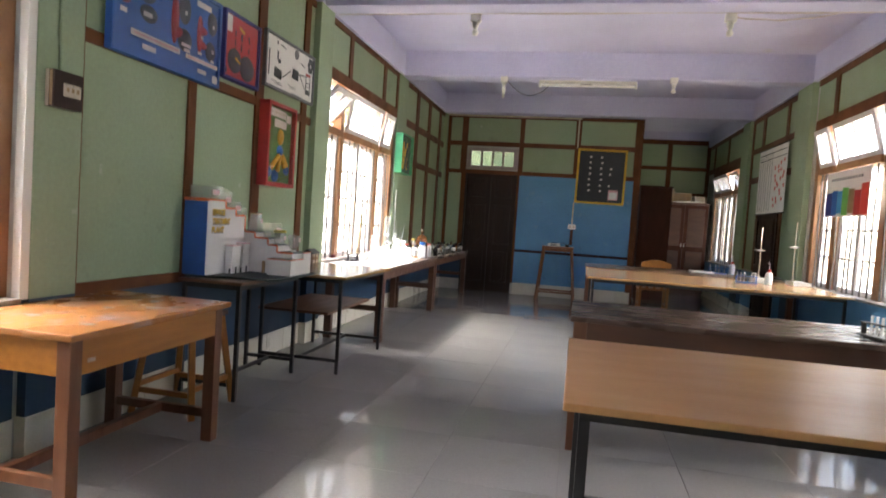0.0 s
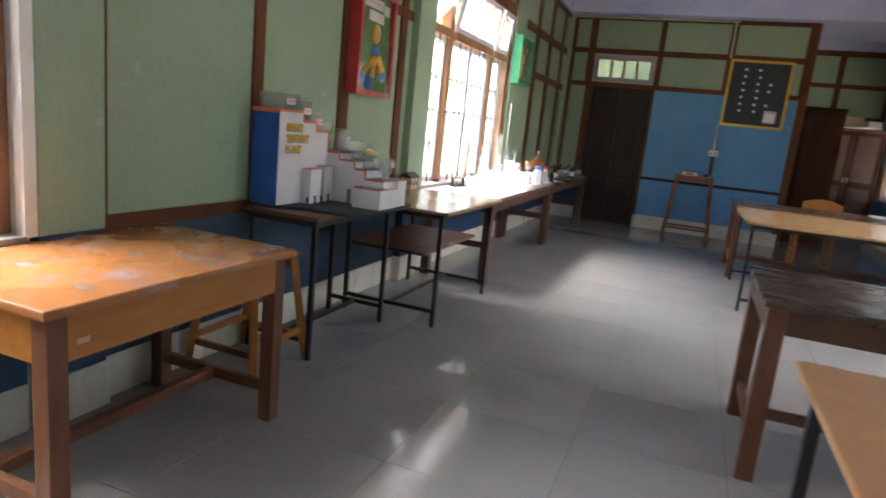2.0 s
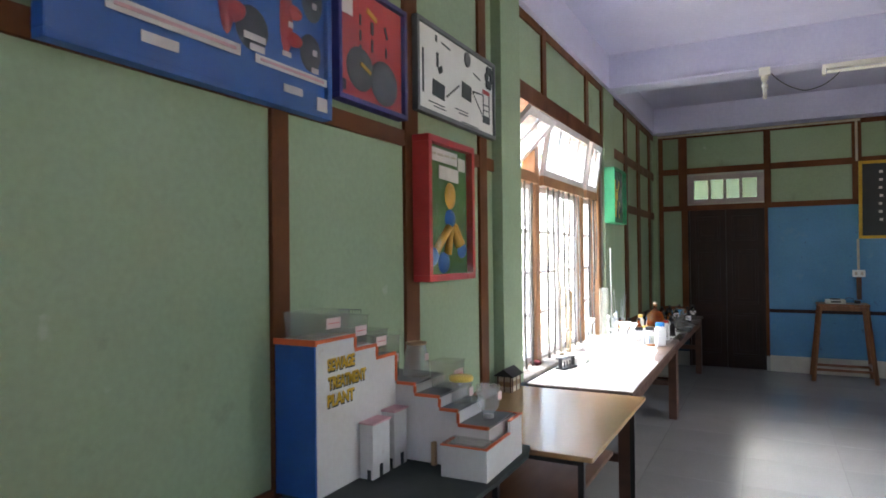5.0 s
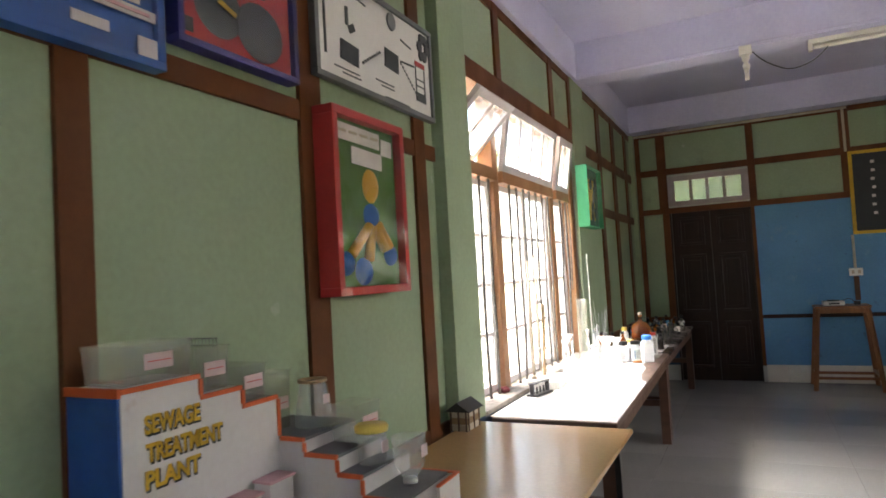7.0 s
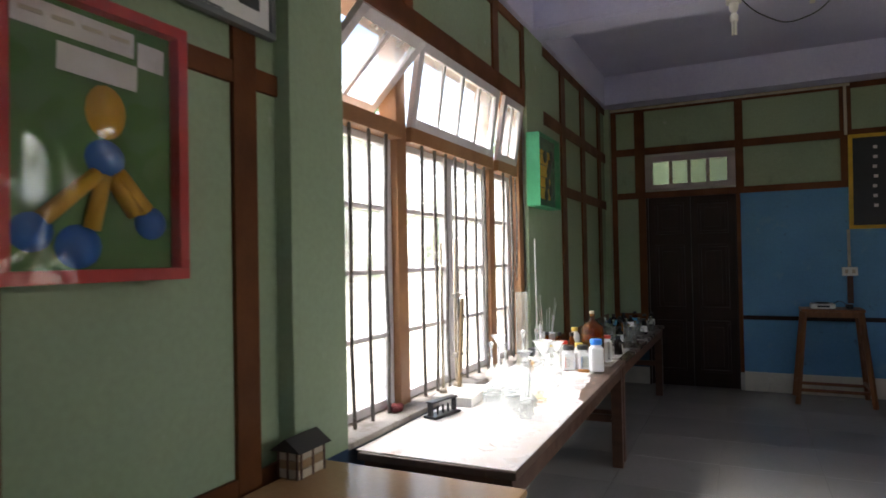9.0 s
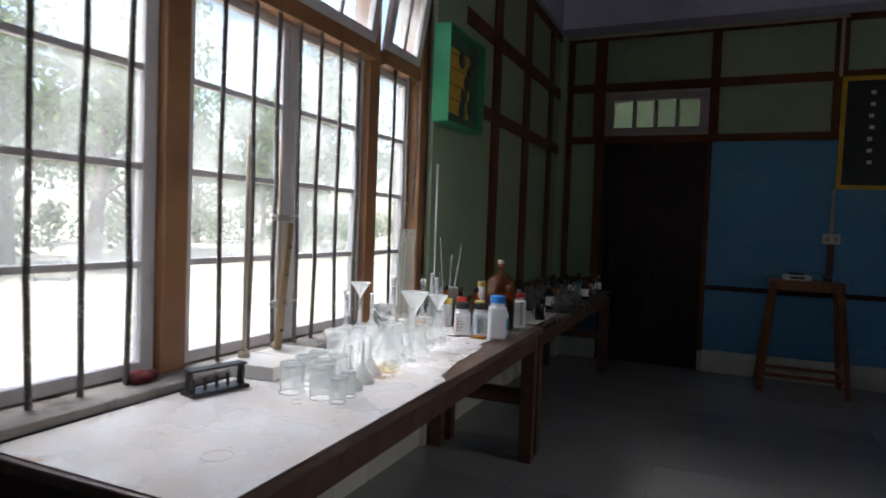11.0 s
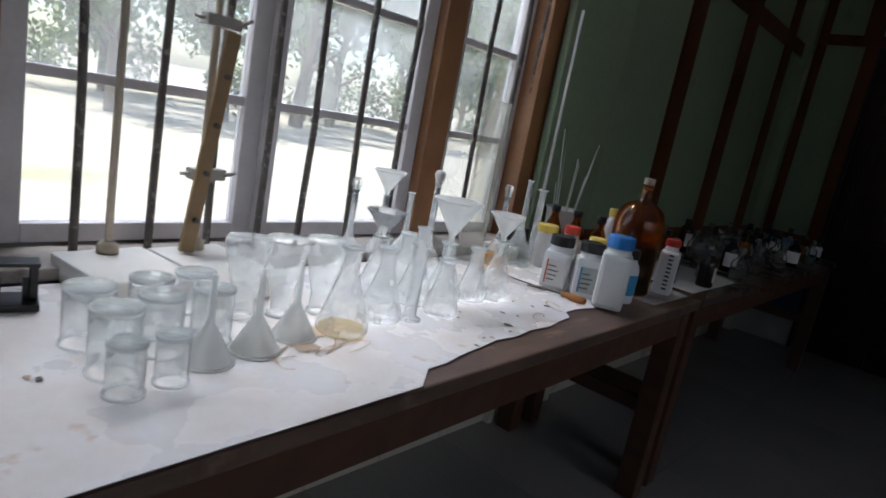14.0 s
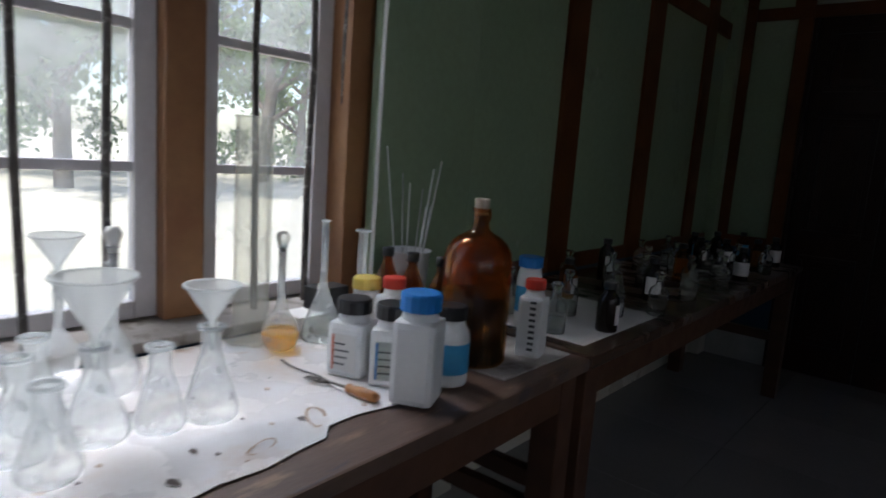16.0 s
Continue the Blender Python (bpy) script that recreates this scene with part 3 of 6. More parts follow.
# ---- furniture ----
def wooden_table(name, x0, x1, y0, y1, h, top_mat, apron_mat, leg_mat, label, apron=0.13, leg=0.055, overhang=0.03, stretch_z=0.14, thick=0.028, group="", rails="h", rz=0.0):
    """A framed table: top, four aprons, four square legs and foot rails."""
    t = thing(name, ((x0 + x1) / 2, (y0 + y1) / 2, 0), label, "table", group, "", rz)
    hx, hy = (x1 - x0) / 2, (y1 - y0) / 2
    boxpart("tabletop", top_mat, t, (-hx, -hy, h - thick, hx, hy, h), 0.006)
    ix, iy = hx - overhang, hy - overhang
    for s in (-1, 1):
        boxpart("apron", apron_mat, t, (-ix + leg, s * iy - 0.012 - s * 0.014, h - thick - apron, ix - leg, s * iy + 0.012 - s * 0.014, h - thick), 0.002)
        boxpart("apron", apron_mat, t, (s * ix - 0.012 - s * 0.014, -iy + leg, h - thick - apron, s * ix + 0.012 - s * 0.014, iy - leg, h - thick), 0.002)
        for q in (-1, 1):
            a, b = sorted((s * ix, s * (ix - leg))), sorted((q * iy, q * (iy - leg)))
            boxpart("leg", leg_mat, t, (a[0], b[0], 0, a[1], b[1], h - thick), 0.004)
        if rails == "h":
            boxpart("stretcher", leg_mat, t, (-ix + leg, s * (iy - leg / 2) - 0.016, stretch_z, ix - leg, s * (iy - leg / 2) + 0.016, stretch_z + 0.045), 0.003)
        elif rails == "e":
            boxpart("stretcher", leg_mat, t, (-ix + leg, s * (iy - leg / 2) - 0.016, stretch_z, ix - leg, s * (iy - leg / 2) + 0.016, stretch_z + 0.05), 0.003)
        else:
            boxpart("stretcher", leg_mat, t, (s * (ix - leg / 2) - 0.016, -iy + leg, stretch_z, s * (ix - leg / 2) + 0.016, iy - leg, stretch_z + 0.045), 0.003)
    if rails == "h":
        boxpart("stretcher", leg_mat, t, (-0.018, -iy + leg / 2 + 0.016, stretch_z, 0.018, iy - leg / 2 - 0.016, stretch_z + 0.045), 0.003)
    elif rails == "v":
        boxpart("stretcher", leg_mat, t, (-ix + leg / 2 + 0.016, -0.018, stretch_z, ix - leg / 2 - 0.016, 0.018, stretch_z + 0.045), 0.003)
    return t


def metal_table(name, x0, x1, y0, y1, h, top_mat, label, shelf=None, group="", foot=0.05, inset=0.05, tube=0.025, thick=0.022, rail_low=0.09):
    """A laminate top on a frame of black square tube."""
    t = thing(name, ((x0 + x1) / 2, (y0 + y1) / 2, 0), label, "table", group)
    hx, hy = (x1 - x0) / 2, (y1 - y0) / 2
    boxpart("tabletop", top_mat, t, (-hx, -hy, h - thick, hx, hy, h), 0.005)
    ix, iy = hx - inset, hy - inset
    q = tube / 2
    bm = bmesh.new()
    for s in (-1, 1):
        box(bm, -ix - q, s * iy - q, h - thick - 0.032, ix + q, s * iy + q, h - thick)
        box(bm, s * ix - q, -iy + q, h - thick - 0.032, s * ix + q, iy - q, h - thick)
    part("top_frame", bm, M["black"], t)
    for s in (-1, 1):
        for p in (-1, 1):
            boxpart("leg", M["black"], t, (s * ix - q, p * iy - q, 0, s * ix + q, p * iy + q, h - thick - 0.032), 0.002)
        boxpart("stretcher", M["black"], t, (-ix + q, s * iy - q * 0.8, rail_low, ix - q, s * iy + q * 0.8, rail_low + tube), 0.002)
    boxpart("stretcher", M["black"], t, (-q * 0.8, -iy + q, rail_low, q * 0.8, iy - q, rail_low + tube), 0.002)
    if shelf:
        sx0, sx1, sz = shelf
        boxpart("shelf", M["sidetop"], t, (sx0 - (x0 + x1) / 2, -iy + q, sz, sx1 - (x0 + x1) / 2, iy - q, sz + 0.02), 0.003, "brown laminate shelf")
    return t


def stool(name, at, w, d, h, mat, seat_mat, label, splay=0.05, rz=0.0):
    t = thing(name, at, label, "stool", "", "", rz)
    boxpart("seat", seat_mat, t, (-w / 2, -d / 2, h - 0.028, w / 2, d / 2, h), 0.006)
    for s in (-1, 1):
        for q in (-1, 1):
            bm = bmesh.new()
            beam(bm, (s * (w / 2 + splay - 0.02), q * (d / 2 + splay - 0.02), 0), (s * (w / 2 - 0.03), q * (d / 2 - 0.03), h - 0.029), 0.036, 0.036)
            part("leg", bm, mat, t)
        e = 0.75 * splay
        boxpart("stretcher", mat, t, (-w / 2 - e + 0.035, s * (d / 2 + e - 0.03) - 0.011, 0.12, w / 2 + e - 0.035, s * (d / 2 + e - 0.03) + 0.011, 0.15), 0.002)
        boxpart("stretcher", mat, t, (s * (w / 2 + e - 0.03) - 0.011, -d / 2 - e + 0.035, 0.15, s * (w / 2 + e - 0.03) + 0.011, d / 2 + e - 0.035, 0.18), 0.002)
        boxpart("apron", mat, t, (-w / 2 + 0.04, s * (d / 2 - 0.035) - 0.01, h - 0.08, w / 2 - 0.04, s * (d / 2 - 0.035) + 0.01, h - 0.029), 0.002)
    return t


work = wooden_table("work_table", 0.03, 0.73, 0.845, 1.91, 0.725, M["oaktop"], M["oak"], M["oakleg"], "orange varnished wooden work table with worn stained top", apron=0.14, leg=0.06, stretch_z=0.12, rails="h")
stool("wooden_stool", (0.23, 2.27, 0), 0.33, 0.36, 0.58, M["oak"], M["darkwood"], "brown wooden stool with splayed legs beside the work table")
M["sidetop"] = material("brown_table_laminate", (0.17, 0.075, 0.035), (0.12, 0.05, 0.025), 0.4, 3, 60, 0.06, stretch=(4, 1, 1))
metal_table("side_table", 0.03, 0.48, 2.44, 3.315, 0.758, M["sidetop"], "narrow brown table on black steel legs under the model", inset=0.035)
metal_table("steel_table", 0.06, 0.82, 3.335, 4.46, 0.750, M["lam"], "tan laminate table on a black steel frame with a lower shelf", shelf=(0.08, 0.66, 0.44), inset=0.06)
wooden_table("white_bench", 0.062, 0.69, 4.655, 7.10, 0.72, M["benchtop"], M["darkwood"], M["darkwood"], "dark wooden bench under a torn white plastic sheet", apron=0.085, leg=0.07, overhang=0.02, rails="e", stretch_z=0.30, thick=0.03, rz=1.1)
wooden_table("bottle_bench", 0.04, 0.66, 7.13, 9.50, 0.715, M["darktop"], M["darkwood"], M["darkwood"], "dark wooden bench crowded with reagent bottles", apron=0.085, leg=0.07, overhang=0.02, rails="e", stretch_z=0.30, thick=0.03)
metal_table("plywood_table", 2.475, 4.40, 0.62, 1.64, 0.765, M["lamorange"], "orange tan plywood table on black steel legs", inset=0.06, tube=0.03)
wooden_table("long_bench", 2.475, 5.0, 2.42, 3.20, 0.75, M["darktop"], M["darkwood"], M["oakleg"], "long dark wooden laboratory bench with worn top", apron=0.10, leg=0.07, overhang=0.02, rails="v", thick=0.03)
metal_table("tan_table", 2.60, 5.02, 5.38, 6.86, 0.755, M["lam"], "tan laminate table on black steel legs near the windows", inset=0.06)
wooden_table("far_bench", 2.60, 5.0, 6.90, 7.90, 0.76, M["darktop"], M["darkwood"], M["oakleg"], "dark topped wooden laboratory bench", apron=0.10, leg=0.06, overhang=0.02, rails="v", thick=0.03)
M["stool"] = material("worn_orange_stool_wood", (0.27, 0.105, 0.032), (0.17, 0.06, 0.02), 0.4, 4, 60, 0.12, stretch=(6, 6, 1), stain=(0.32, 0.2, 0.12), stain_at=0.68, stain_size=6)
stool("tall_stool", (2.16, 9.70, 0), 0.52, 0.32, 0.90, M["stool"], M["stool"], "tall brown wooden stool carrying a small balance", splay=0.07)


def flake(parent, x, y, z, r, mat, seed, name="paint_chip"):
    """A thin irregular patch lying on a top."""
    rg = random.Random(seed)
    bm = bmesh.new()
    n = 11
    rim = [(x + r * rg.uniform(0.55, 1.15) * math.cos(2 * math.pi * k / n), y + 0.75 * r * rg.uniform(0.55, 1.15) * math.sin(2 * math.pi * k / n)) for k in range(n)]
    up = [bm.verts.new((a, b, z + 0.0009)) for a, b in rim]
    dn = [bm.verts.new((x + (a - x) * 1.08, y + (b - y) * 1.08, z)) for a, b in rim]
    bm.faces.new(up)
    for k in range(n):
        bm.faces.new((dn[k], dn[(k + 1) % n], up[(k + 1) % n], up[k]))
    return part(name, bm, mat, parent)


M["chip"] = material("worn_pale_chip", (0.50, 0.41, 0.36), (0.36, 0.24, 0.17), 0.5, 30, 120, 0.1)
M["burn"] = material("grey_stain", (0.20, 0.145, 0.13), (0.27, 0.2, 0.16), 0.35, 25, 120, 0.05)
for i, (x, y, r, m) in enumerate(((0.467, 1.56, 0.020, "chip"), (0.675, 1.30, 0.022, "chip"), (0.476, 1.18, 0.022, "chip"), (0.50, 1.15, 0.012, "chip"), (0.441, 1.684, 0.035, "burn"), (0.56, 1.52, 0.045, "burn"), (0.624, 1.60, 0.04, "burn"),
                                  (0.53, 1.77, 0.03, "burn"), (0.40, 1.42, 0.04, "burn"), (0.30, 1.1, 0.04, "burn"), (0.62, 1.05, 0.035, "burn"), (0.66, 1.78, 0.012, "chip"), (0.69, 1.86, 0.01, "chip"))):
    flake(work, x - 0.38, y - 1.3775, 0.7252, r * (0.72 if m == "chip" else 1.0), M[m], i)
boxpart("scratch", M["chip"], work, (0.3212, -0.42, 0.60, 0.3225, -0.38, 0.616), 0.0)


# ---- flat display boards on the walls ----
def paint(name, col, rough=0.5, **kw):
    return material(name, col, None, rough, 8, 90, 0.04, **kw)


for key, col in dict(dblue=(0.014, 0.11, 0.40), dred=(0.42, 0.03, 0.03), dark=(0.02, 0.025, 0.03), yellow=(0.72, 0.42, 0.03), leaf=(0.07, 0.17, 0.035), orange=(0.75, 0.13, 0.03),
                     bead=(0.02, 0.13, 0.42), gold=(0.72, 0.36, 0.03), tag=(0.75, 0.68, 0.66), pink=(0.72, 0.40, 0.42), grey=(0.16, 0.17, 0.18), jade=(0.05, 0.42, 0.20), deepgreen=(0.03, 0.13, 0.08),
                     crimson=(0.56, 0.04, 0.035), slate=(0.05, 0.06, 0.065), violet=(0.03, 0.03, 0.20), sky=(0.05, 0.33, 0.6), lime=(0.15, 0.5, 0.1), cap_blue=(0.02, 0.22, 0.62), cap_red=(0.62, 0.05, 0.03),
                     cap_black=(0.015, 0.015, 0.017), cap_yellow=(0.78, 0.58, 0.12), card=(0.34, 0.22, 0.11), cork=(0.5, 0.42, 0.32), beige=(0.55, 0.47, 0.36), hdpe=(0.74, 0.75, 0.73), steel=(0.4, 0.38, 0.35)).items():
    M[key] = paint(key + "_surface", col, 0.4 if key.startswith("cap") else 0.55)
M["film"] = clear("clear_plastic_film", (0.98, 0.985, 0.98), 0.02, (0.8, 0.82, 0.8), 0.04, 0.8, 0.9)


def shape(bm, side_n, u, z, ru, rz, w, seg=14, bulge=0.0):
    """A round cut-out lying on a board whose u runs along it."""
    pts = [(u + ru * math.cos(2 * math.pi * k / seg), z + rz * math.sin(2 * math.pi * k / seg)) for k in range(seg)]
    low = [bm.verts.new((0, a, b)) for a, b in pts]
    mid = [bm.verts.new((w, u + (a - u) * 0.92, z + (b - z) * 0.92)) for a, b in pts]
    for k in range(seg):
        bm.faces.new((low[k], low[(k + 1) % seg], mid[(k + 1) % seg], mid[k]))
    c = bm.verts.new((w + bulge, u, z))
    for k in range(seg):
        bm.faces.new((mid[k], mid[(k + 1) % seg], c))
    for f in bm.faces:
        f.smooth = bool(bulge)


def board(name, y, z, wide, high, depth, frame_mat, face_mat, label, border=0.03, lean=0.0, film=True, x=0.022):
    """A framed display: backing, four frame strips and a clear cover; local x points into the room."""
    b = new(name)
    b.matrix_basis = pose(x, y, z, 0, lean, 0)
    tagged(b, label, "display board")
    hw, hh = wide / 2, high / 2
    boxpart("backing", face_mat, b, (0, -hw + 0.004, -hh + 0.004, depth * 0.6, hw - 0.004, hh - 0.004), 0)
    for e in ((-hw, -hh, hw, -hh + border), (-hw, hh - border, hw, hh), (-hw, -hh + border, -hw + border, hh - border), (hw - border, -hh + border, hw, hh - border)):
        boxpart("frame", frame_mat, b, (0.0, e[0], e[1], depth, e[2], e[3]), 0.003)
    if film:
        bm = bmesh.new()
        g = bmesh.ops.create_grid(bm, x_segments=44, y_segments=44, size=0.5)
        for v in g["verts"]:
            yy, zz = v.co.x * wide * 0.995, v.co.y * high * 0.995
            v.co = Vector((depth + 0.003 + 0.004 * noise.noise((yy * 9, zz * 9, y)) + 0.006 * max(0.0, 1 - 3.5 * abs(noise.noise((yy * 7, zz * 5, y + 4.7)))) * max(0.0, 0.3 + noise.noise((yy * 4, zz * 4, y + 9.1))), yy, zz))
        o = part("cover", bm, M["film"], b, "creased clear plastic cover", True)
        o.visible_shadow = False
    return b


def strip(b, name, mat, depth, u, z, wu, wz, turn=0.0, label=""):
    bm = bmesh.new()
    box(bm, 0, -wu / 2, -wz / 2, 0.003, wu / 2, wz / 2)
    o = part(name, bm, mat, b, label)
    o.matrix_basis = pose(depth, u, z, turn, 0, 0)
    return o


def blob(b, name, mat, depth, u, z, ru, rz, bulge=0.0, w=0.006):
    bm = bmesh.new()
    shape(bm, 0, 0, 0, ru, rz, w, 16, bulge)
    o = part(name, bm, mat, b)
    o.matrix_basis = pose(depth, u, z)
    return o


# blue board with cut-out shapes
D = 0.026
b = board("display_board", 2.25, 2.275, 0.99, 0.55, 0.045, M["dblue"], M["dblue"], "blue display board with red and black cut-outs under plastic", 0.022)
for u, z, ru, rz, m in ((-0.40, 0.14, 0.035, 0.10, "dred"), (-0.40, 0.02, 0.055, 0.03, "dred"), (-0.22, 0.13, 0.09, 0.09, "slate"), (-0.2, -0.01, 0.075, 0.05, "slate"), (0.03, 0.04, 0.035, 0.15, "dred"),
                        (0.06, -0.03, 0.06, 0.035, "dred"), (0.12, 0.12, 0.06, 0.09, "slate"), (0.13, -0.06, 0.07, 0.07, "slate"), (0.28, 0.02, 0.03, 0.12, "dred"), (0.31, 0.05, 0.05, 0.025, "dred"),
                        (0.31, -0.04, 0.05, 0.025, "dred"), (0.41, 0.12, 0.055, 0.075, "slate"), (0.40, -0.06, 0.055, 0.065, "slate")):
    blob(b, "cutout", M[m], D, u, z, ru, rz, 0.004)
for u, z, wu, wz in ((-0.41, -0.05, 0.05, 0.025), (-0.22, -0.02, 0.07, 0.025), (-0.2, 0.12, 0.025, 0.022), (0.12, 0.1, 0.02, 0.022), (0.13, -0.09, 0.09, 0.02), (0.14, -0.12, 0.06, 0.02), (0.41, 0.1, 0.02, 0.02), (0.41, -0.06, 0.02, 0.02),
                     (0.41, -0.12, 0.035, 0.018), (0.29, 0.0, 0.018, 0.018), (0.27, -0.1, 0.04, 0.016), (0.45, -0.23, 0.06, 0.05), (-0.2, -0.20, 0.11, 0.028), (0.3, -0.21, 0.09, 0.025), (0.0, 0.23, 0.12, 0.03), (0.3, 0.2, 0.15, 0.035)):
    strip(b, "label", M["tag"], D + 0.011, u, z, wu, wz)
strip(b, "label", M["tag"], D + 0.012, -0.14, -0.145, 0.42, 0.034, 0, "cream caption strip")
strip(b, "caption", M["pink"], D + 0.0155, -0.14, -0.145, 0.38, 0.01)
strip(b, "label", M["tag"], D + 0.012, 0.3, -0.15, 0.34, 0.026, 0, "cream caption strip")
strip(b, "caption", M["pink"], D + 0.0155, 0.3, -0.15, 0.30, 0.008)
# red board
b = board("display_board", 3.02, 2.325, 0.475, 0.46, 0.05, M["violet"], M["crimson"], "red display board in a blue frame, dark round cut-outs", 0.02)
D = 0.03
blob(b, "cutout", M["slate"], D, -0.08, -0.09, 0.09, 0.085, 0.003)
blob(b, "cutout", M["slate"], D + 0.003, 0.08, -0.11, 0.10, 0.09, 0.003)
for u, z, wu, wz, tn in ((-0.08, 0.10, 0.012, 0.04, 0), (-0.08, 0.04, 0.012, 0.04, 0), (-0.08, -0.01, 0.012, 0.03, 0), (0.0, 0.09, 0.02, 0.05, 0), (0.0, 0.02, 0.014, 0.05, 0), (0.1, 0.10, 0.014, 0.05, 20), (0.1, 0.02, 0.012, 0.04, 0), (-0.19, -0.17, 0.03, 0.04, 0)):
    strip(b, "mark", M["dark"], D, u, z, wu, wz, tn)
strip(b, "label", M["paper"], D, -0.17, 0.15, 0.08, 0.11)
strip(b, "label", M["yellow"], D, 0.0, 0.14, 0.07, 0.02, -20)
strip(b, "label", M["yellow"], D + 0.011, -0.06, -0.085, 0.07, 0.014, -20)
# white flow chart
b = board("display_board", 3.825, 2.387, 0.89, 0.43, 0.03, M["grey"], M["paper"], "white flow chart board with black drawings, dark grey frame", 0.022, film=False)
D = 0.019
for u, z, wu, wz, tn in ((-0.38, -0.02, 0.012, 0.2, 0), (-0.25, 0.16, 0.015, 0.03, 0), (-0.15, 0.15, 0.09, 0.006, -6), (0.21, 0.09, 0.09, 0.006, -10), (-0.24, 0.06, 0.018, 0.07, 0), (-0.21, 0.02, 0.04, 0.03, 30), (-0.23, -0.08, 0.12, 0.075, -4), (0.08, -0.02, 0.11, 0.08, -4),
                         (0.33, 0.03, 0.09, 0.022, 0), (0.29, -0.05, 0.006, 0.13, 0), (0.37, -0.05, 0.006, 0.13, 0), (0.33, -0.12, 0.09, 0.04, 0), (0.33, -0.04, 0.07, 0.005, 0), (0.33, -0.07, 0.07, 0.005, 0)):
    strip(b, "drawing", M["dred"] if (u, z) == (0.33, 0.03) else M["slate"], D, u, z, wu, wz, tn)
for k in range(9):
    strip(b, "drawing", M["slate"], D, -0.14 + 0.018 * k, -0.09 + 0.011 * k, 0.012, 0.009) if k < 8 else None
    strip(b, "drawing", M["slate"], D, 0.16 + 0.015 * k, -0.01 - 0.012 * k, 0.010, 0.010)
    strip(b, "drawing", M["slate"], D, 0.16 + 0.014 * k, 0.0 + 0.001 * k, 0.010, 0.007)
blob(b, "drawing", M["grey"], D, 0.09, 0.15, 0.035, 0.04)
for k in range(6):
    blob(b, "drawing", M["slate"], D, 0.37 + 0.035 * math.cos(k), 0.12 + 0.045 * math.sin(k * 1.05), 0.022, 0.026)
for u, z, wu in ((-0.25, -0.15, 0.16), (-0.22, -0.165, 0.12), (0.02, -0.13, 0.14), (0.04, -0.145, 0.1), (0.12, -0.185, 0.2)):
    strip(b, "caption", M["grey"], D, u, z, wu, 0.005)
# red framed board with a modelled yellow and blue molecule
b = board("display_board", 3.612, 1.733, 0.478, 0.655, 0.085, M["crimson"], M["leaf"], "red framed board with yellow and blue clay model on green", 0.03)
D = 0.052
blob(b, "clay", M["gold"], D, 0.025, 0.072, 0.053, 0.064, 0.022)
blob(b, "clay", M["bead"], D, 0.022, -0.038, 0.052, 0.045, 0.022)
for u0, z0, u1, z1 in ((-0.005, -0.078, -0.13, -0.185), (0.012, -0.08, -0.02, -0.205), (0.032, -0.08, 0.095, -0.165), (0.05, -0.07, 0.125, -0.155)):
    bm = bmesh.new()
    rod(bm, (0.008, u0, z0), (0.008, u1, z1), 0.018, 0.02, 8)
    o = part("clay", bm, M["gold"], b, "", True)
    o.matrix_basis = pose(D, 0, 0)
for u, z, ru in ((-0.15, -0.215, 0.048), (-0.045, -0.245, 0.056), (0.145, -0.185, 0.046)):
    blob(b, "clay", M["bead"], D, u, z, ru, ru * 0.9, 0.024)
strip(b, "label", M["tag"], D, -0.045, 0.252, 0.29, 0.06, -1)
strip(b, "label", M["tag"], D, 0.15, 0.232, 0.075, 0.062, -2)
strip(b, "label", M["tag"], D + 0.004, 0.005, 0.172, 0.2, 0.062, -2)
for k in range(4):
    strip(b, "caption", M["beige"], D + 0.004, -0.15 + 0.07 * k, 0.255, 0.05, 0.01)
# plastic wrapped green box on the pillar
b = board("display_board", 7.22, 2.075, 0.54, 0.53, 0.10, M["jade"], M["deepgreen"], "green display box with dark discs, wrapped in plastic", 0.008, x=0.033)
for u, z in ((-0.02, 0.12), (0.1, 0.06), (0.06, 0.0), (0.02, -0.08), (0.12, -0.13), (0.0, -0.17), (0.15, 0.14)):
    blob(b, "disc", M["slate"], 0.064, u, z, 0.045, 0.05, 0.004)
strip(b, "sheet", M["yellow"], 0.061, -0.06, -0.02, 0.34, 0.36)
for z in (-0.12, -0.04, 0.05, 0.13):
    strip(b, "line", M["dark"], 0.0645, -0.1, z, 0.24, 0.005)
# yellow framed black chart on the far wall
b = board("display_board", 0, 0, 0.82, 0.93, 0.035, M["yellow"], M["dark"], "black chart with pale marks in a yellow frame", 0.035, film=False)
b.matrix_basis = pose(2.78, 9.985, 2.125, 0, 0, -90) @ pose(0, 0, 0, -0.5)
for u in (-0.19, 0.0, 0.15):
    for k in range(7):
        if u > 0.1 and k not in (2, 5, 3):
            continue
        strip(b, "mark", M["tag"], 0.022, u + random.uniform(-0.008, 0.008), 0.33 - 0.095 * k, 0.035, 0.03)
strip(b, "label", M["pink"], 0.022, 0.22, -0.30, 0.16, 0.17, 0, "pale pink note")
strip(b, "sheet", M["paper"], 0.026, 0.22, -0.31, 0.13, 0.12)


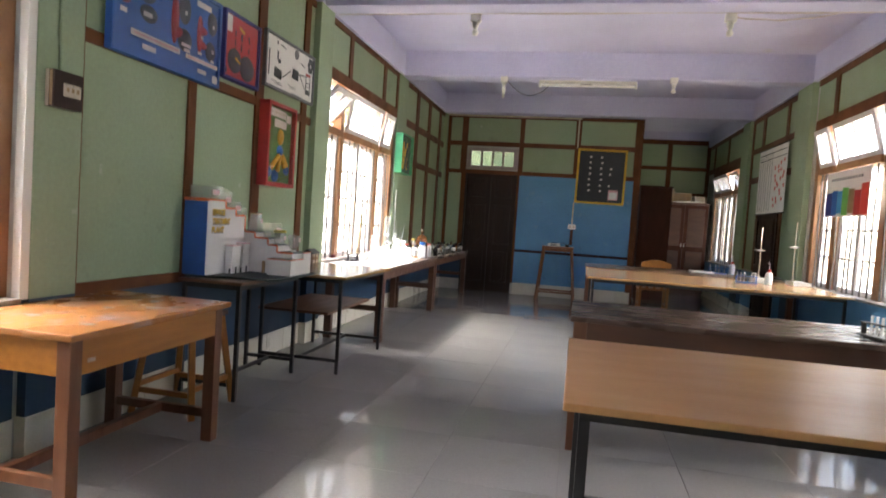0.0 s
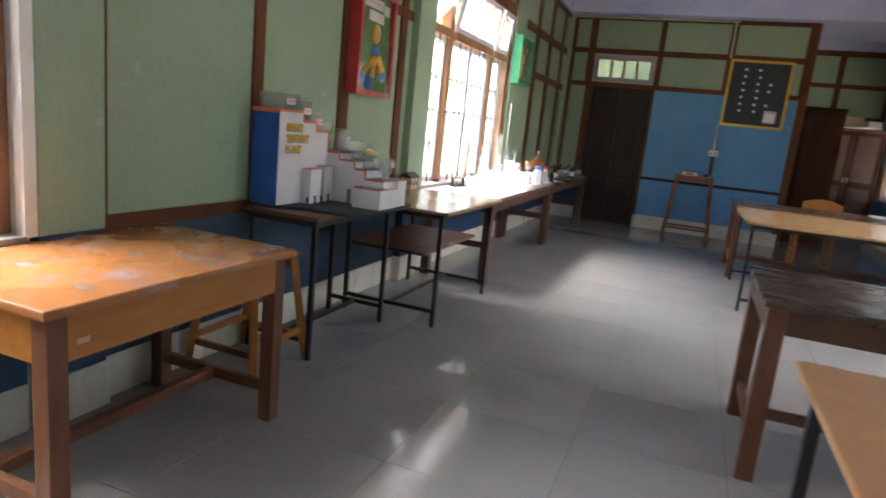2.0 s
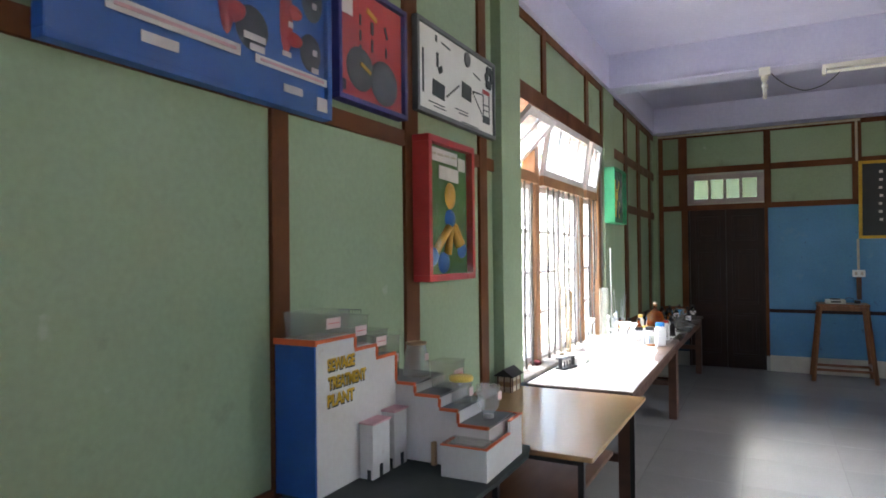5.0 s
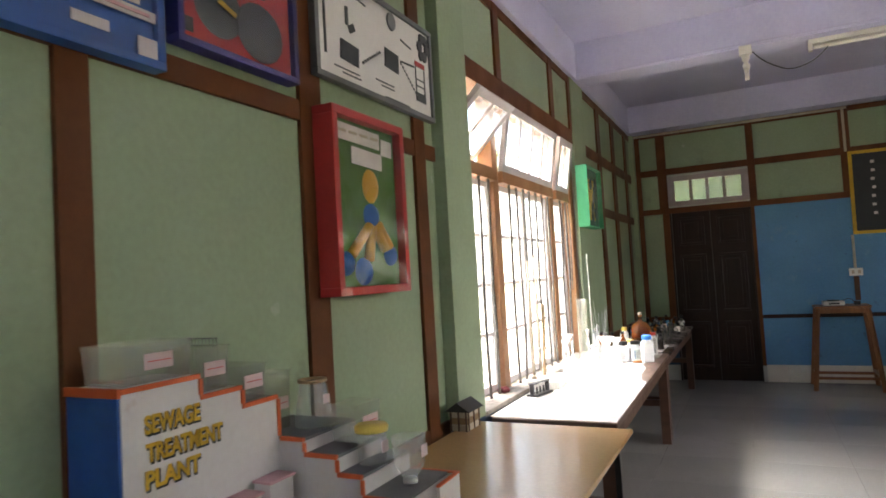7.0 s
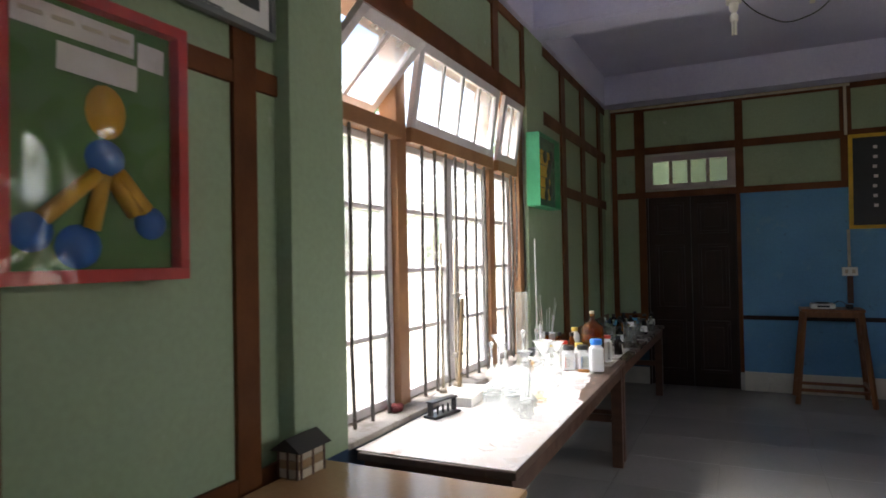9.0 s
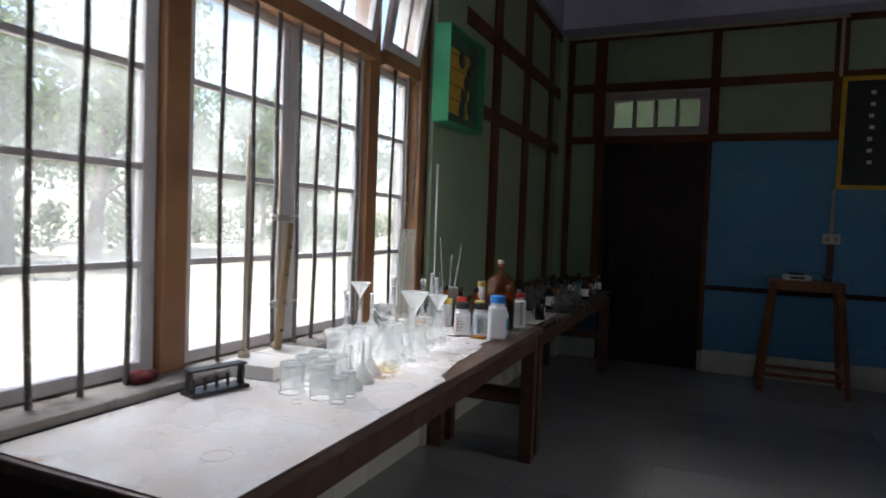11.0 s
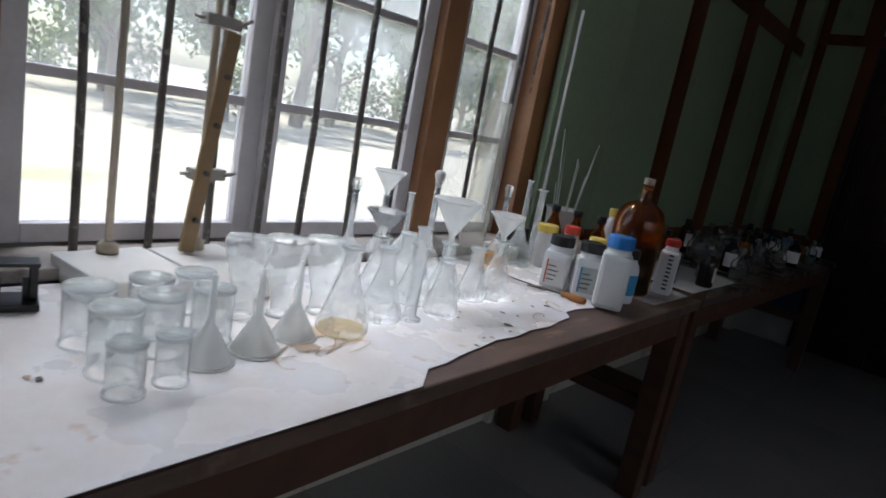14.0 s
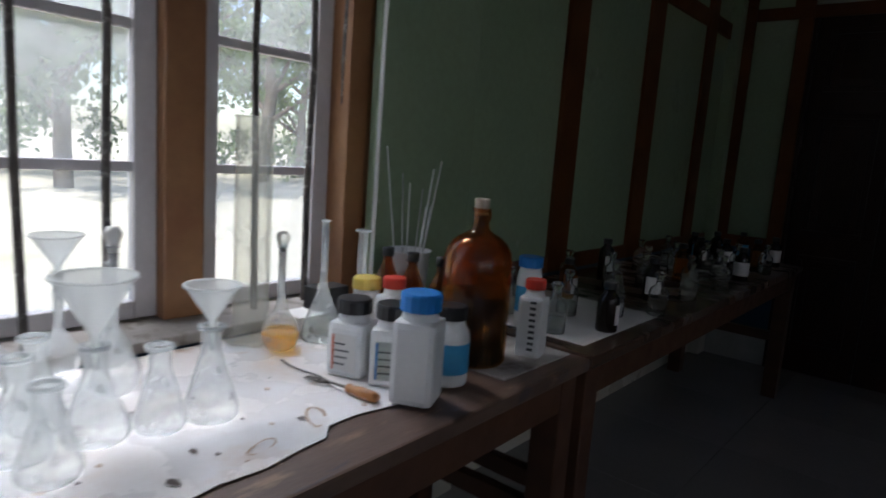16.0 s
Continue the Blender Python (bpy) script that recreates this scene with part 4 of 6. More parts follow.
# ---- fittings on walls and ceiling ----
sw = thing("switch_board", (0.051, 1.46, 1.715), "old dark wooden switch board with pale switches", "switch")
boxpart("box", M["darkdoor"], sw, (0, -0.085, -0.085, 0.05, 0.085, 0.085), 0.004)
boxpart("plate", M["beige"], sw, (0.05, -0.035, -0.03, 0.057, 0.066, 0.03), 0.003, "worn tan plate")
boxpart("edge_strip", M["beige"], sw, (0.004, -0.0885, -0.083, 0.02, -0.0852, 0.083), 0.0, "bare pale wood edge")
boxpart("edge_strip", M["card"], sw, (0.026, -0.0885, -0.08, 0.04, -0.0852, 0.08), 0.0)
for k in range(3):
    boxpart("switch", M["card"], sw, (0.057, -0.022 + 0.03 * k, -0.008, 0.0595, -0.008 + 0.03 * k, 0.012), 0.001)
    boxpart("screw", M["grey"], sw, (0.057, -0.03 + 0.042 * k, 0.02, 0.0585, -0.025 + 0.042 * k, 0.025), 0.0)
cp = solo("conduit_pipe", bmesh.new(), M["green"], (0, 0, 0), "thin painted wire clip run above the switch board", "conduit")
bm = bmesh.new()
rod(bm, (0.06, 1.45, 1.801), (0.058, 1.44, TOP), 0.009, None, 8)
bm.to_mesh(cp.data)
con = thing("wire_casing", (0, 0, 0), "beige wire casing along the wall top and down to the socket", "conduit")
boxpart("casing", M["beige"], con, (0.07, 9.955, 3.085, 2.40, 9.978, 3.11), 0.002)
boxpart("casing", M["beige"], con, (2.345, 9.955, 2.60, 2.37, 9.978, 3.084), 0.002)
boxpart("casing", M["beige"], con, (2.345, 9.965, 1.29, 2.37, 9.991, 1.66), 0.002)
boxpart("casing", M["darkwood"], con, (2.335, 9.965, 0.93, 2.385, 9.991, 1.20), 0.002, "brown stained lower casing")
so = thing("wall_socket", (2.36, 9.99, 1.245), "small white double wall socket", "socket")
boxpart("plate", M["pale"], so, (-0.065, -0.03, -0.042, 0.065, 0, 0.042), 0.004)
for k in (-0.03, 0.03):
    boxpart("switch", M["beige"], so, (k - 0.014, -0.035, -0.02, k + 0.014, -0.03, 0.02), 0.002)


def lamp_holder(x, y, z, bulb):
    t = thing("ceiling_lamp", (x, y, z), "white lamp holder with a spiral lamp, unlit" if bulb == "cfl" else "empty looking white lamp holder on the beam", "lamp", "lamps on the beams")
    boxpart("block", M["pale"], t, (-0.045, -0.03, -0.035, 0.045, 0.03, 0.035), 0.008)
    bm = bmesh.new()
    lathe(bm, [(0, -0.036), (0.03, -0.036), (0.026, -0.075), (0.017, -0.09), (0.016, -0.1), (0, -0.1)], 14)
    part("holder", bm, M["pale"], t)
    if bulb == "cfl":
        bm = bmesh.new()
        lathe(bm, [(0, -0.10), (0.017, -0.10), (0.026, -0.115), (0.024, -0.15), (0, -0.15)], 14)
        part("ballast", bm, M["pale"], t)
        for k in range(4):
            a = math.pi / 4 + k * math.pi / 2
            bm = bmesh.new()
            p = (0.012 * math.cos(a), 0.012 * math.sin(a))
            rod(bm, (*p, -0.15), (*p, -0.235), 0.008, None, 8)
            part("tube", bm, M["pale"], t, "", True)
    elif bulb:
        bm = bmesh.new()
        lathe(bm, [(0.0, -0.1), (0.014, -0.1), (0.03, -0.125), (0.024, -0.15), (0, -0.158)], 14)
        part("bulb", bm, M["pale"], t)
    return t


lamp_holder(1.40, 7.07, 3.08, "cfl")
lamp_holder(3.48, 7.07, 3.10, "bulb")
lamp_holder(1.42, 4.68, 3.085, "bulb")
lamp_holder(3.60, 4.68, 3.085, "bulb")
tl = thing("tube_light", (2.45, 7.24, 3.115), "unlit white fluorescent tube fitting under the beam", "lamp")
boxpart("batten", M["pale"], tl, (-0.61, -0.03, -0.04, 0.61, 0.03, 0), 0.004)
bm = bmesh.new()
rod(bm, (-0.58, -0.045, -0.075), (0.58, -0.045, -0.075), 0.014, None, 12)
part("tube", bm, M["pale"], tl, "", True)
for s in (-1, 1):
    boxpart("tube_holder", M["pale"], tl, (s * 0.6 - 0.014, -0.06, -0.095, s * 0.6 + 0.014, 0.0, -0.04), 0.003)
boxpart("choke", M["steel"], tl, (-0.09, -0.03, -0.075, 0.06, 0.02, -0.04), 0.004)


def cable(name, pts, r, mat, label, sag=0.0):
    cu = bpy.data.curves.new(name, 'CURVE')
    cu.dimensions = '3D'
    cu.bevel_depth = r
    sp = cu.splines.new('POLY')
    n = 20
    sp.points.add(n)
    a, c = Vector(pts[0]), Vector(pts[1])
    for k in range(n + 1):
        f = k / n
        p = a.lerp(c, f)
        p.z -= sag * 4 * f * (1 - f)
        p.y += 0.01 * math.sin(f * 17)
        sp.points[k].co = (*p, 1)
    cu.materials.append(mat)
    return tagged(new(name, cu), label, "cable")


cable("hanging_cable", ((1.45, 7.07, 3.06), (1.98, 7.2, 3.05)), 0.004, M["cap_black"], "thin black cable sagging between lamp and tube light", 0.16)
cable("hanging_cable", ((3.65, 4.68, 3.09), (4.4, 4.66, 3.11)), 0.004, M["beige"], "pale cable sagging along the beam", 0.035)
cable("hanging_cable", ((0.1, 4.655, 3.125), (4.98, 4.655, 3.125)), 0.010, M["beige"], "pale conduit along the beam edge", 0.0)
cable("hanging_cable", ((0.1, 7.085, 3.13), (4.98, 7.085, 3.13)), 0.007, M["lilac"], "painted conduit along the beam edge", 0.0)


# ---- the stepped treatment plant model ----
SZ = 0.7585
M["boardgreen"] = paint("dark_green_base", (0.035, 0.045, 0.042), 0.8)
M["whitecard"] = material("white_painted_card", (0.70, 0.68, 0.66), (0.62, 0.58, 0.56), 0.7, 4, 60, 0.1, stain=(0.5, 0.38, 0.32), stain_at=0.68, stain_size=6)
M["tub"] = clear("cloudy_plastic", (0.97, 0.97, 0.95), 0.12, (0.88, 0.88, 0.82), 0.02, 0.4, 0.3)
model = thing("treatment_plant_model", (0, 0, SZ), "white stepped school model with yellow lettering and blue end", "model")
bm = bmesh.new()
outline = [(0.04, 2.50), (0.19, 2.505), (0.30, 2.572), (0.45, 2.582), (0.565, 2.60), (0.605, 2.67), (0.617, 2.90), (0.612, 3.20), (0.58, 3.31), (0.04, 3.32)]
lo = [bm.verts.new((x, y, 0.001)) for x, y in outline]
hi = [bm.verts.new((x, y, 0.016)) for x, y in outline]
bm.faces.new(lo)
bm.faces.new(hi)
for k in range(len(lo)):
    bm.faces.new((lo[k], lo[(k + 1) % len(lo)], hi[(k + 1) % len(lo)], hi[k]))
bmesh.ops.recalc_face_normals(bm, faces=bm.faces)
part("base_board", bm, M["boardgreen"], model, "dark green base board with plywood edge")
# the upper flight runs along the wall, the lower one turns out into the room
steps = [(2.50, 2.70, 1.262), (2.70, 2.829, 1.213), (2.829, 2.955, 1.166)]
for a, c, z in steps:
    boxpart("step", M["whitecard"], model, (0.03, a, 0.017, 0.185, c, z - SZ - 0.008), 0.0)
    boxpart("tread", M["grey"] if z < 1.2 else M["whitecard"], model, (0.034, a + 0.002, z - SZ - 0.008, 0.180, c, z - SZ), 0.001)
    boxpart("trim", M["orange"], model, (0.180, a, z - SZ - 0.009, 0.189, c, z - SZ + 0.002), 0.001, "orange tape edging")
for (a, c, z), (p, q, z2) in zip(steps, steps[1:] + [(0, 0, 1.057)]):
    boxpart("trim", M["orange"], model, (0.181, c - 0.004, z2 - SZ + 0.003, 0.190, c + 0.006, z - SZ - 0.010), 0.001)
lower = [(0.03, 0.268, 1.057), (0.268, 0.369, 1.02), (0.369, 0.442, 0.977), (0.442, 0.56, 0.928)]
for a, c, z in lower:
    boxpart("step", M["whitecard"], model, (a, 2.957, 0.017, c, 3.19, z - SZ - 0.008), 0.0)
    boxpart("tread", M["grey"], model, (a, 2.961, z - SZ - 0.008, c - 0.002, 3.188, z - SZ), 0.001)
    boxpart("trim", M["orange"], model, (max(a, 0.191), 2.951, z - SZ - 0.009, c, 2.960, z - SZ + 0.002), 0.001)
for (a, c, z), (p, q, z2) in zip(lower, lower[1:]):
    boxpart("trim", M["orange"], model, (c - 0.004, 2.950, z2 - SZ + 0.003, c + 0.006, 2.9565, z - SZ - 0.010), 0.001)
boxpart("end_panel", M["dblue"], model, (0.025, 2.492, 0.017, 0.184, 2.499, 1.262 - SZ - 0.016), 0.001, "glossy blue painted end")
boxpart("trim", M["orange"], model, (0.02, 2.489, 1.262 - SZ - 0.015, 0.190, 2.4985, 1.262 - SZ + 0.004), 0.001)


def lettering(parent, text, y, z, x, size, wide, mat, name="letters", bold=0.0016):
    cu = bpy.data.curves.new(name, 'FONT')
    cu.body = text
    cu.size = size
    cu.extrude = 0.0008
    cu.offset = bold
    tmp = bpy.data.objects.new(name, cu)
    me = bpy.data.meshes.new_from_object(tmp)
    bpy.data.objects.remove(tmp)
    xs = [v.co.x for v in me.vertices]
    k = wide / (max(xs) - min(xs))
    for v in me.vertices:
        v.co.x = (v.co.x - min(xs)) * k
    me.materials.clear()
    me.materials.append(mat)
    o = new(name, me)
    o.parent = parent
    o.matrix_basis = pose(x, y, z, 90, 0, 90)
    return o


for text, y, z, wide in (("SEWAGE", 2.55, 1.163, 0.145), ("TREATMENT", 2.552, 1.105, 0.207), ("PLANT", 2.548, 1.05, 0.143)):
    lettering(model, text, y + 0.004, z - SZ - 0.004, 0.1862, 0.052, wide, M["dark"], "letter_shadow", 0.0035)
    lettering(model, text, y, z - SZ, 0.1885, 0.052, wide, M["yellow"])
for y0, wy, h in ((2.715, 0.105, 0.200), (2.85, 0.085, 0.212)):
    tw = boxpart("tower", M["whitecard"], model, (0.191, y0, 0.017, 0.244, y0 + wy, h), 0.003, "small white card tower")
    boxpart("doorway", M["dark"], tw, (0.244, y0 + 0.04, 0.018, 0.246, y0 + 0.058, 0.06), 0.0)
    boxpart("doorway", M["dark"], tw, (0.222, y0 - 0.002, 0.018, 0.236, y0, 0.05), 0.0)
    boxpart("roof", M["pink"], tw, (0.190, y0 - 0.004, h, 0.250, y0 + wy + 0.004, h + 0.006), 0.001)
bm = bmesh.new()
box(bm, 0.0, 0, 0.017, 0.168, 0.345, 0.024)
for e in ((0.0, 0.0, 0.168, 0.008, 0.122), (0.0, 0.337, 0.168, 0.345, 0.165), (0.0, 0.008, 0.008, 0.094, 0.122), (0.160, 0.008, 0.168, 0.22, 0.122), (0.160, 0.22, 0.168, 0.337, 0.165)):
    box(bm, e[0], e[1], 0.024, e[2], e[3], e[4])
o = part("tank", bm, M["whitecard"], model, "open white card tank with red edging")
o.matrix_basis = pose(0.427, 2.853, 0, 0, 0, 1.5)
bm = bmesh.new()
for e in ((-0.002, -0.002, 0.170, 0.01, 0.122), (0.0, 0.335, 0.170, 0.347, 0.165), (-0.002, 0.01, 0.010, 0.094, 0.122), (0.158, 0.01, 0.170, 0.22, 0.122), (0.158, 0.22, 0.170, 0.335, 0.165)):
    box(bm, e[0], e[1], e[4], e[2], e[3], e[4] + 0.004)
part("trim", bm, M["orange"], o)
boxpart("lining", M["grey"], o, (0.010, 0.01, 0.07, 0.158, 0.094, 0.076), 0.0)
boxpart("plank", M["card"], model, (0.345, 2.93, 0.017, 0.36, 2.95, 0.10), 0.002, "small yellow brown card strip")


M["tagpink"] = paint("faded_pink_paper", (0.74, 0.55, 0.54), 0.75)


def tub(y, z, wx, wy, h, label, tag=True, x=0.105):
    t = thing("plastic_tub", (x, y, z), label, "container", "tubs on the model")
    bm = bmesh.new()
    th = 0.002
    f = 1.08
    for s in (-1, 1):
        box(bm, -wx / 2, s * wy / 2 - th / 2, 0, wx / 2, s * wy / 2 + th / 2, h)
        box(bm, s * wx / 2 - th / 2, -wy / 2 + th, 0, s * wx / 2 + th / 2, wy / 2 - th, h)
    box(bm, -wx / 2 + th, -wy / 2 + th, 0.0, wx / 2 - th, wy / 2 - th, th)
    for v in bm.verts:
        k = 1 + (f - 1) * v.co.z / h
        v.co.x *= k
        v.co.y *= k
    part("body", bm, M["tub"], t)
    bm = bmesh.new()
    for s in (-1, 1):
        box(bm, -wx / 2 * f - 0.004, s * wy / 2 * f - 0.003, h, wx / 2 * f + 0.004, s * wy / 2 * f + 0.003, h + 0.004)
        box(bm, s * wx / 2 * f - 0.003, -wy / 2 * f + 0.003, h, s * wx / 2 * f + 0.003, wy / 2 * f - 0.003, h + 0.004)
    part("rim", bm, M["tub"], t)
    if tag:
        boxpart("tag", M["tagpink"], t, (wx / 2 * 1.05 + 0.002, -min(wy * 0.38, 0.036), h * 0.35, wx / 2 * 1.05 + 0.004, min(wy * 0.38, 0.036), h * 0.35 + 0.034), 0.0, "pale pink paper label")
        boxpart("writing", M["crimson"], t, (wx / 2 * 1.05 + 0.0045, -min(wy * 0.3, 0.029), h * 0.35 + 0.016, wx / 2 * 1.05 + 0.005, min(wy * 0.3, 0.029), h * 0.35 + 0.0185), 0.0)
    return t


tub(2.605, 1.263, 0.12, 0.165, 0.08, "cloudy plastic tub with a pink label on the model")
tub(2.765, 1.214, 0.11, 0.085, 0.10, "tall clear plastic box with a pink label on the model")
tub(2.892, 1.167, 0.11, 0.085, 0.085, "small clear plastic box with a pink label on the model")
tub(3.02, 1.058, 0.07, 0.08, 0.155, "tall clear plastic box with a pink label at the back", True, 0.10)
tub(3.12, 1.021, 0.085, 0.10, 0.095, "clear plastic box with a pink label on the model", True, 0.318)
tub(2.90, 0.838, 0.135, 0.075, 0.05, "shallow lilac plastic tray set in the card tank", False, 0.508)
bm = bmesh.new()
for k in range(9):
    rod(bm, (0.052 + 0.012 * k, 0, 0.0), (0.052 + 0.012 * k, 0, 0.118), 0.0012, None, 5)
rod(bm, (0.05, 0, 0.118), (0.15, 0, 0.118), 0.0016, None, 5)
rod(bm, (0.05, 0, 0.10), (0.15, 0, 0.10), 0.0012, None, 5)
solo("wire_comb", bm, M["cap_black"], (0, 2.79, 1.2165), "small dark wire grid standing in a plastic box", "grid")
M["thinglass"] = clear("thin_lab_glass", (0.975, 0.98, 0.975), 0.15, (0.88, 0.9, 0.89), 0.03, 0.6, 0.4)
# Rim haze: the brightness that light gives glass edges, put into the colour.
M["rimglass"] = clear("bright_glass_rim", (0.97, 0.98, 0.98), 0.35, (0.88, 0.9, 0.9), 0.03, 0.4, 0.2)


def refracting(name, tint, film):
    """Real glass of an even wall; film is a pale scatter added to brighten it."""
    m = bpy.data.materials.new(name)
    m.use_nodes = True
    n, ln = m.node_tree.nodes, m.node_tree.links
    g = n["Principled BSDF"]
    g.inputs["Base Color"].default_value = (*tint, 1)
    g.inputs["Roughness"].default_value = 0.02
    g.inputs["IOR"].default_value = 1.38
    g.inputs["Transmission Weight"].default_value = 1.0
    d = n.new("ShaderNodeBsdfTranslucent")
    d.inputs[0].default_value = (0.85, 0.87, 0.87, 1)
    d2 = n.new("ShaderNodeBsdfDiffuse")
    d2.inputs[0].default_value = (0.85, 0.87, 0.87, 1)
    a = n.new("ShaderNodeMixShader")
    ln.new(d.outputs[0], a.inputs[1])
    ln.new(d2.outputs[0], a.inputs[2])
    no = n.new("ShaderNodeTexNoise")
    no.inputs["Scale"].default_value = 30
    co = n.new("ShaderNodeTexCoord")
    ln.new(co.outputs["Object"], no.inputs["Vector"])
    r = n.new("ShaderNodeMapRange")
    r.inputs[1].default_value, r.inputs[2].default_value = 0.35, 0.7
    r.inputs[3].default_value, r.inputs[4].default_value = film * 0.4, film * 1.6
    ln.new(no.outputs["Fac"], r.inputs[0])
    mx = n.new("ShaderNodeMixShader")
    ln.new(r.outputs[0], mx.inputs[0])
    ln.new(g.outputs[0], mx.inputs[1])
    ln.new(a.outputs[0], mx.inputs[2])
    ln.new(mx.outputs[0], n["Material Output"].inputs[0])
    return m


# Dimmer copy with little film, for the bottles standing in the dark end.
M["dimglass"] = refracting("shaded_bottle_glass", (0.96, 0.98, 0.97), 0.025)
# Brighter copy: window light caught in the glass is put into the film.
M["clearglass"] = refracting("clear_lab_glass", (0.99, 1.0, 0.995), 0.2)
# Pale disc material: the bright look of a beaker's closed end, put into colour.
M["basehaze"] = clear("bright_glass_base", (0.97, 0.98, 0.98), 0.3, (0.9, 0.92, 0.92), 0.05, 0.6, 0.6)
M["hazyglass"] = clear("chalky_plastic", (0.96, 0.97, 0.96), 0.55, (0.93, 0.94, 0.93), 0.02, 0.4, 0.2)
M["amber"] = clear("amber_glass", (0.78, 0.49, 0.22), 0.012, (0.6, 0.45, 0.28), 0.03, 0.6, 0.25)
M["residue"] = clear("dried_amber_film", (0.95, 0.8, 0.5), 0.16, (0.75, 0.42, 0.14), 0.0, 0.0, 0.8)
M["yellowliq"] = clear("yellow_liquid", (1.0, 0.72, 0.14), 0.35, (0.9, 0.52, 0.05), 0.03, 0.4)
M["stainliq"] = clear("dried_yellow_stain", (0.9, 0.78, 0.45), 0.35, (0.6, 0.45, 0.2), 0.03, 0.5)
M["darkliq"] = paint("dark_liquid", (0.012, 0.006, 0.004), 0.2)
M["waterliq"] = clear("clear_liquid", (0.93, 0.95, 0.93), 0.06, (0.7, 0.72, 0.68), 0.05, 0.8)


def shell(name, at, outer, mat, label, category, group="", seg=28, wall=0.0022, tilt=0, rz=0):
    """A turned thin-walled vessel from its outer profile, open where the profile ends."""
    t = thing(name, at, label, category, group, "", rz)
    bm = bmesh.new()
    inner = [(max(r - wall, 0.0), z + (wall if i == 0 else 0)) for i, (r, z) in enumerate(outer)]
    lathe(bm, [(0, outer[0][1])] + outer + inner[::-1] + [(0, outer[0][1] + wall)], seg)
    body = part("body", bm, mat, t)
    body.visible_shadow = mat not in (M["clearglass"], M["amber"])
    if tilt:
        t.matrix_basis = pose(*at, 0, tilt, rz)
    return t


def ring(parent, r, z, w=0.0025, mat=None, name="rim"):
    bm = bmesh.new()
    lathe(bm, [(r - w, z - w), (r + w, z - w), (r + w, z + w), (r - w, z + w), (r - w, z - w)], 28)
    return part(name, bm, mat or M["rimglass"], parent)


def beaker(x, y, z, r, h, up=False, label="", mat=None):
    t = shell("beaker", (x, y, z), [(r * 0.93, 0.0), (r, 0.006), (r, h - 0.004), (r * 1.05, h)], mat or M["clearglass"], label, "beaker", "beakers on the white bench")
    ring(t, r * 1.04, h - 0.001, 0.002)
    ring(t, r * 0.94, 0.003, 0.003, None, "heel")
    bm = bmesh.new()
    lathe(bm, [(0, -0.0006), (r * 0.9, -0.0006), (r * 0.9, -0.0002), (0, -0.0002)], 24)
    part("base", bm, M["basehaze"], t, "glass base, its bright look put into a pale disc")
    if not up:
        t.matrix_basis = pose(x, y, z + h, 180, 0, 40 * y)
    return t


def conical(x, y, z, r, h, label, neck=0.016, up=True, liquid=None):
    prof = [(r * 0.92, 0), (r, 0.007), (r * 0.97, 0.02), (neck * 1.15, h * 0.66), (neck, h * 0.72), (neck, h - 0.006), (neck * 1.2, h)]
    t = shell("conical_flask", (x, y, z), prof, M["clearglass"], label, "flask", "flasks on the white bench")
    ring(t, neck * 1.15, h - 0.002, 0.003)
    if liquid:
        bm = bmesh.new()
        lathe(bm, [(0, 0.003), (r * 0.9, 0.003), (r * 0.92, 0.006), (r * 0.9, 0.009), (0, 0.009)], 24)
        part("liquid", bm, liquid, t)
    if not up:
        t.matrix_basis = pose(x, y, z + h, 180, 0, 0)
    return t


def volumetric(x, y, z, r, h, label, liquid=None, stopper=None, cone=False, mat=None):
    nk = 0.008
    if cone:
        prof = [(r * 0.9, 0), (r, 0.008), (r * 0.9, 0.03), (nk * 1.6, h * 0.42), (nk, h * 0.5), (nk, h)]
    else:
        prof = [(r * 0.5, 0), (r * 0.72, r * 0.14), (r * 0.9, r * 0.4), (r, r * 0.85), (r * 0.93, r * 1.25), (r * 0.75, r * 1.6), (r * 0.48, r * 1.95), (r * 0.3, r * 2.3), (nk, r * 2.8), (nk, h)]
    t = shell("volumetric_flask", (x, y, z), prof, mat or M["clearglass"], label, "flask", "flasks on the white bench", wall=0.0016)
    ring(t, nk * 1.1, h, 0.002)
    if liquid:
        bm = bmesh.new()
        lathe(bm, [(0, 0.004), (r * 0.87, 0.004), (r * 0.95, 0.008), (r * 0.86, 0.03), (r * 0.66, 0.055), (0, 0.055)] if cone else [(0, 0.004), (r * 0.46, 0.004), (r * 0.68, r * 0.17), (r * 0.86, r * 0.42), (r * 0.955, r * 0.85), (r * 0.945, r * 1.05), (0, r * 1.05)], 24)
        part("liquid", bm, liquid, t)
    if stopper:
        bm = bmesh.new()
        lathe(bm, [(0, h - 0.012), (nk * 0.8, h - 0.012), (nk * 1.3, h + 0.006), (nk * 1.9, h + 0.02), (nk * 1.2, h + 0.032), (0, h + 0.034)], 12)
        part("stopper", bm, stopper, t)
    return t


def funnel(x, y, z, r, cone, stem, mat, label, up=True):
    """up: mouth up, with its stem below z; else standing on its mouth at z."""
    prof = [(0.004, -stem), (0.0065, 0.0), (r, cone)]
    t = thing("funnel", (x, y, z), label, "funnel", "funnels on the white bench")
    bm = bmesh.new()
    inner = [(max(a - 0.0016, 0.0015), b) for a, b in prof]
    lathe(bm, prof + inner[::-1] + [prof[0]], 28)
    part("cone", bm, mat, t)
    ring(t, r, cone, 0.002, mat)
    if not up:
        t.matrix_basis = pose(x, y, z + cone + 0.002, 180, 0, 0)
    return t


BT = 0.7245
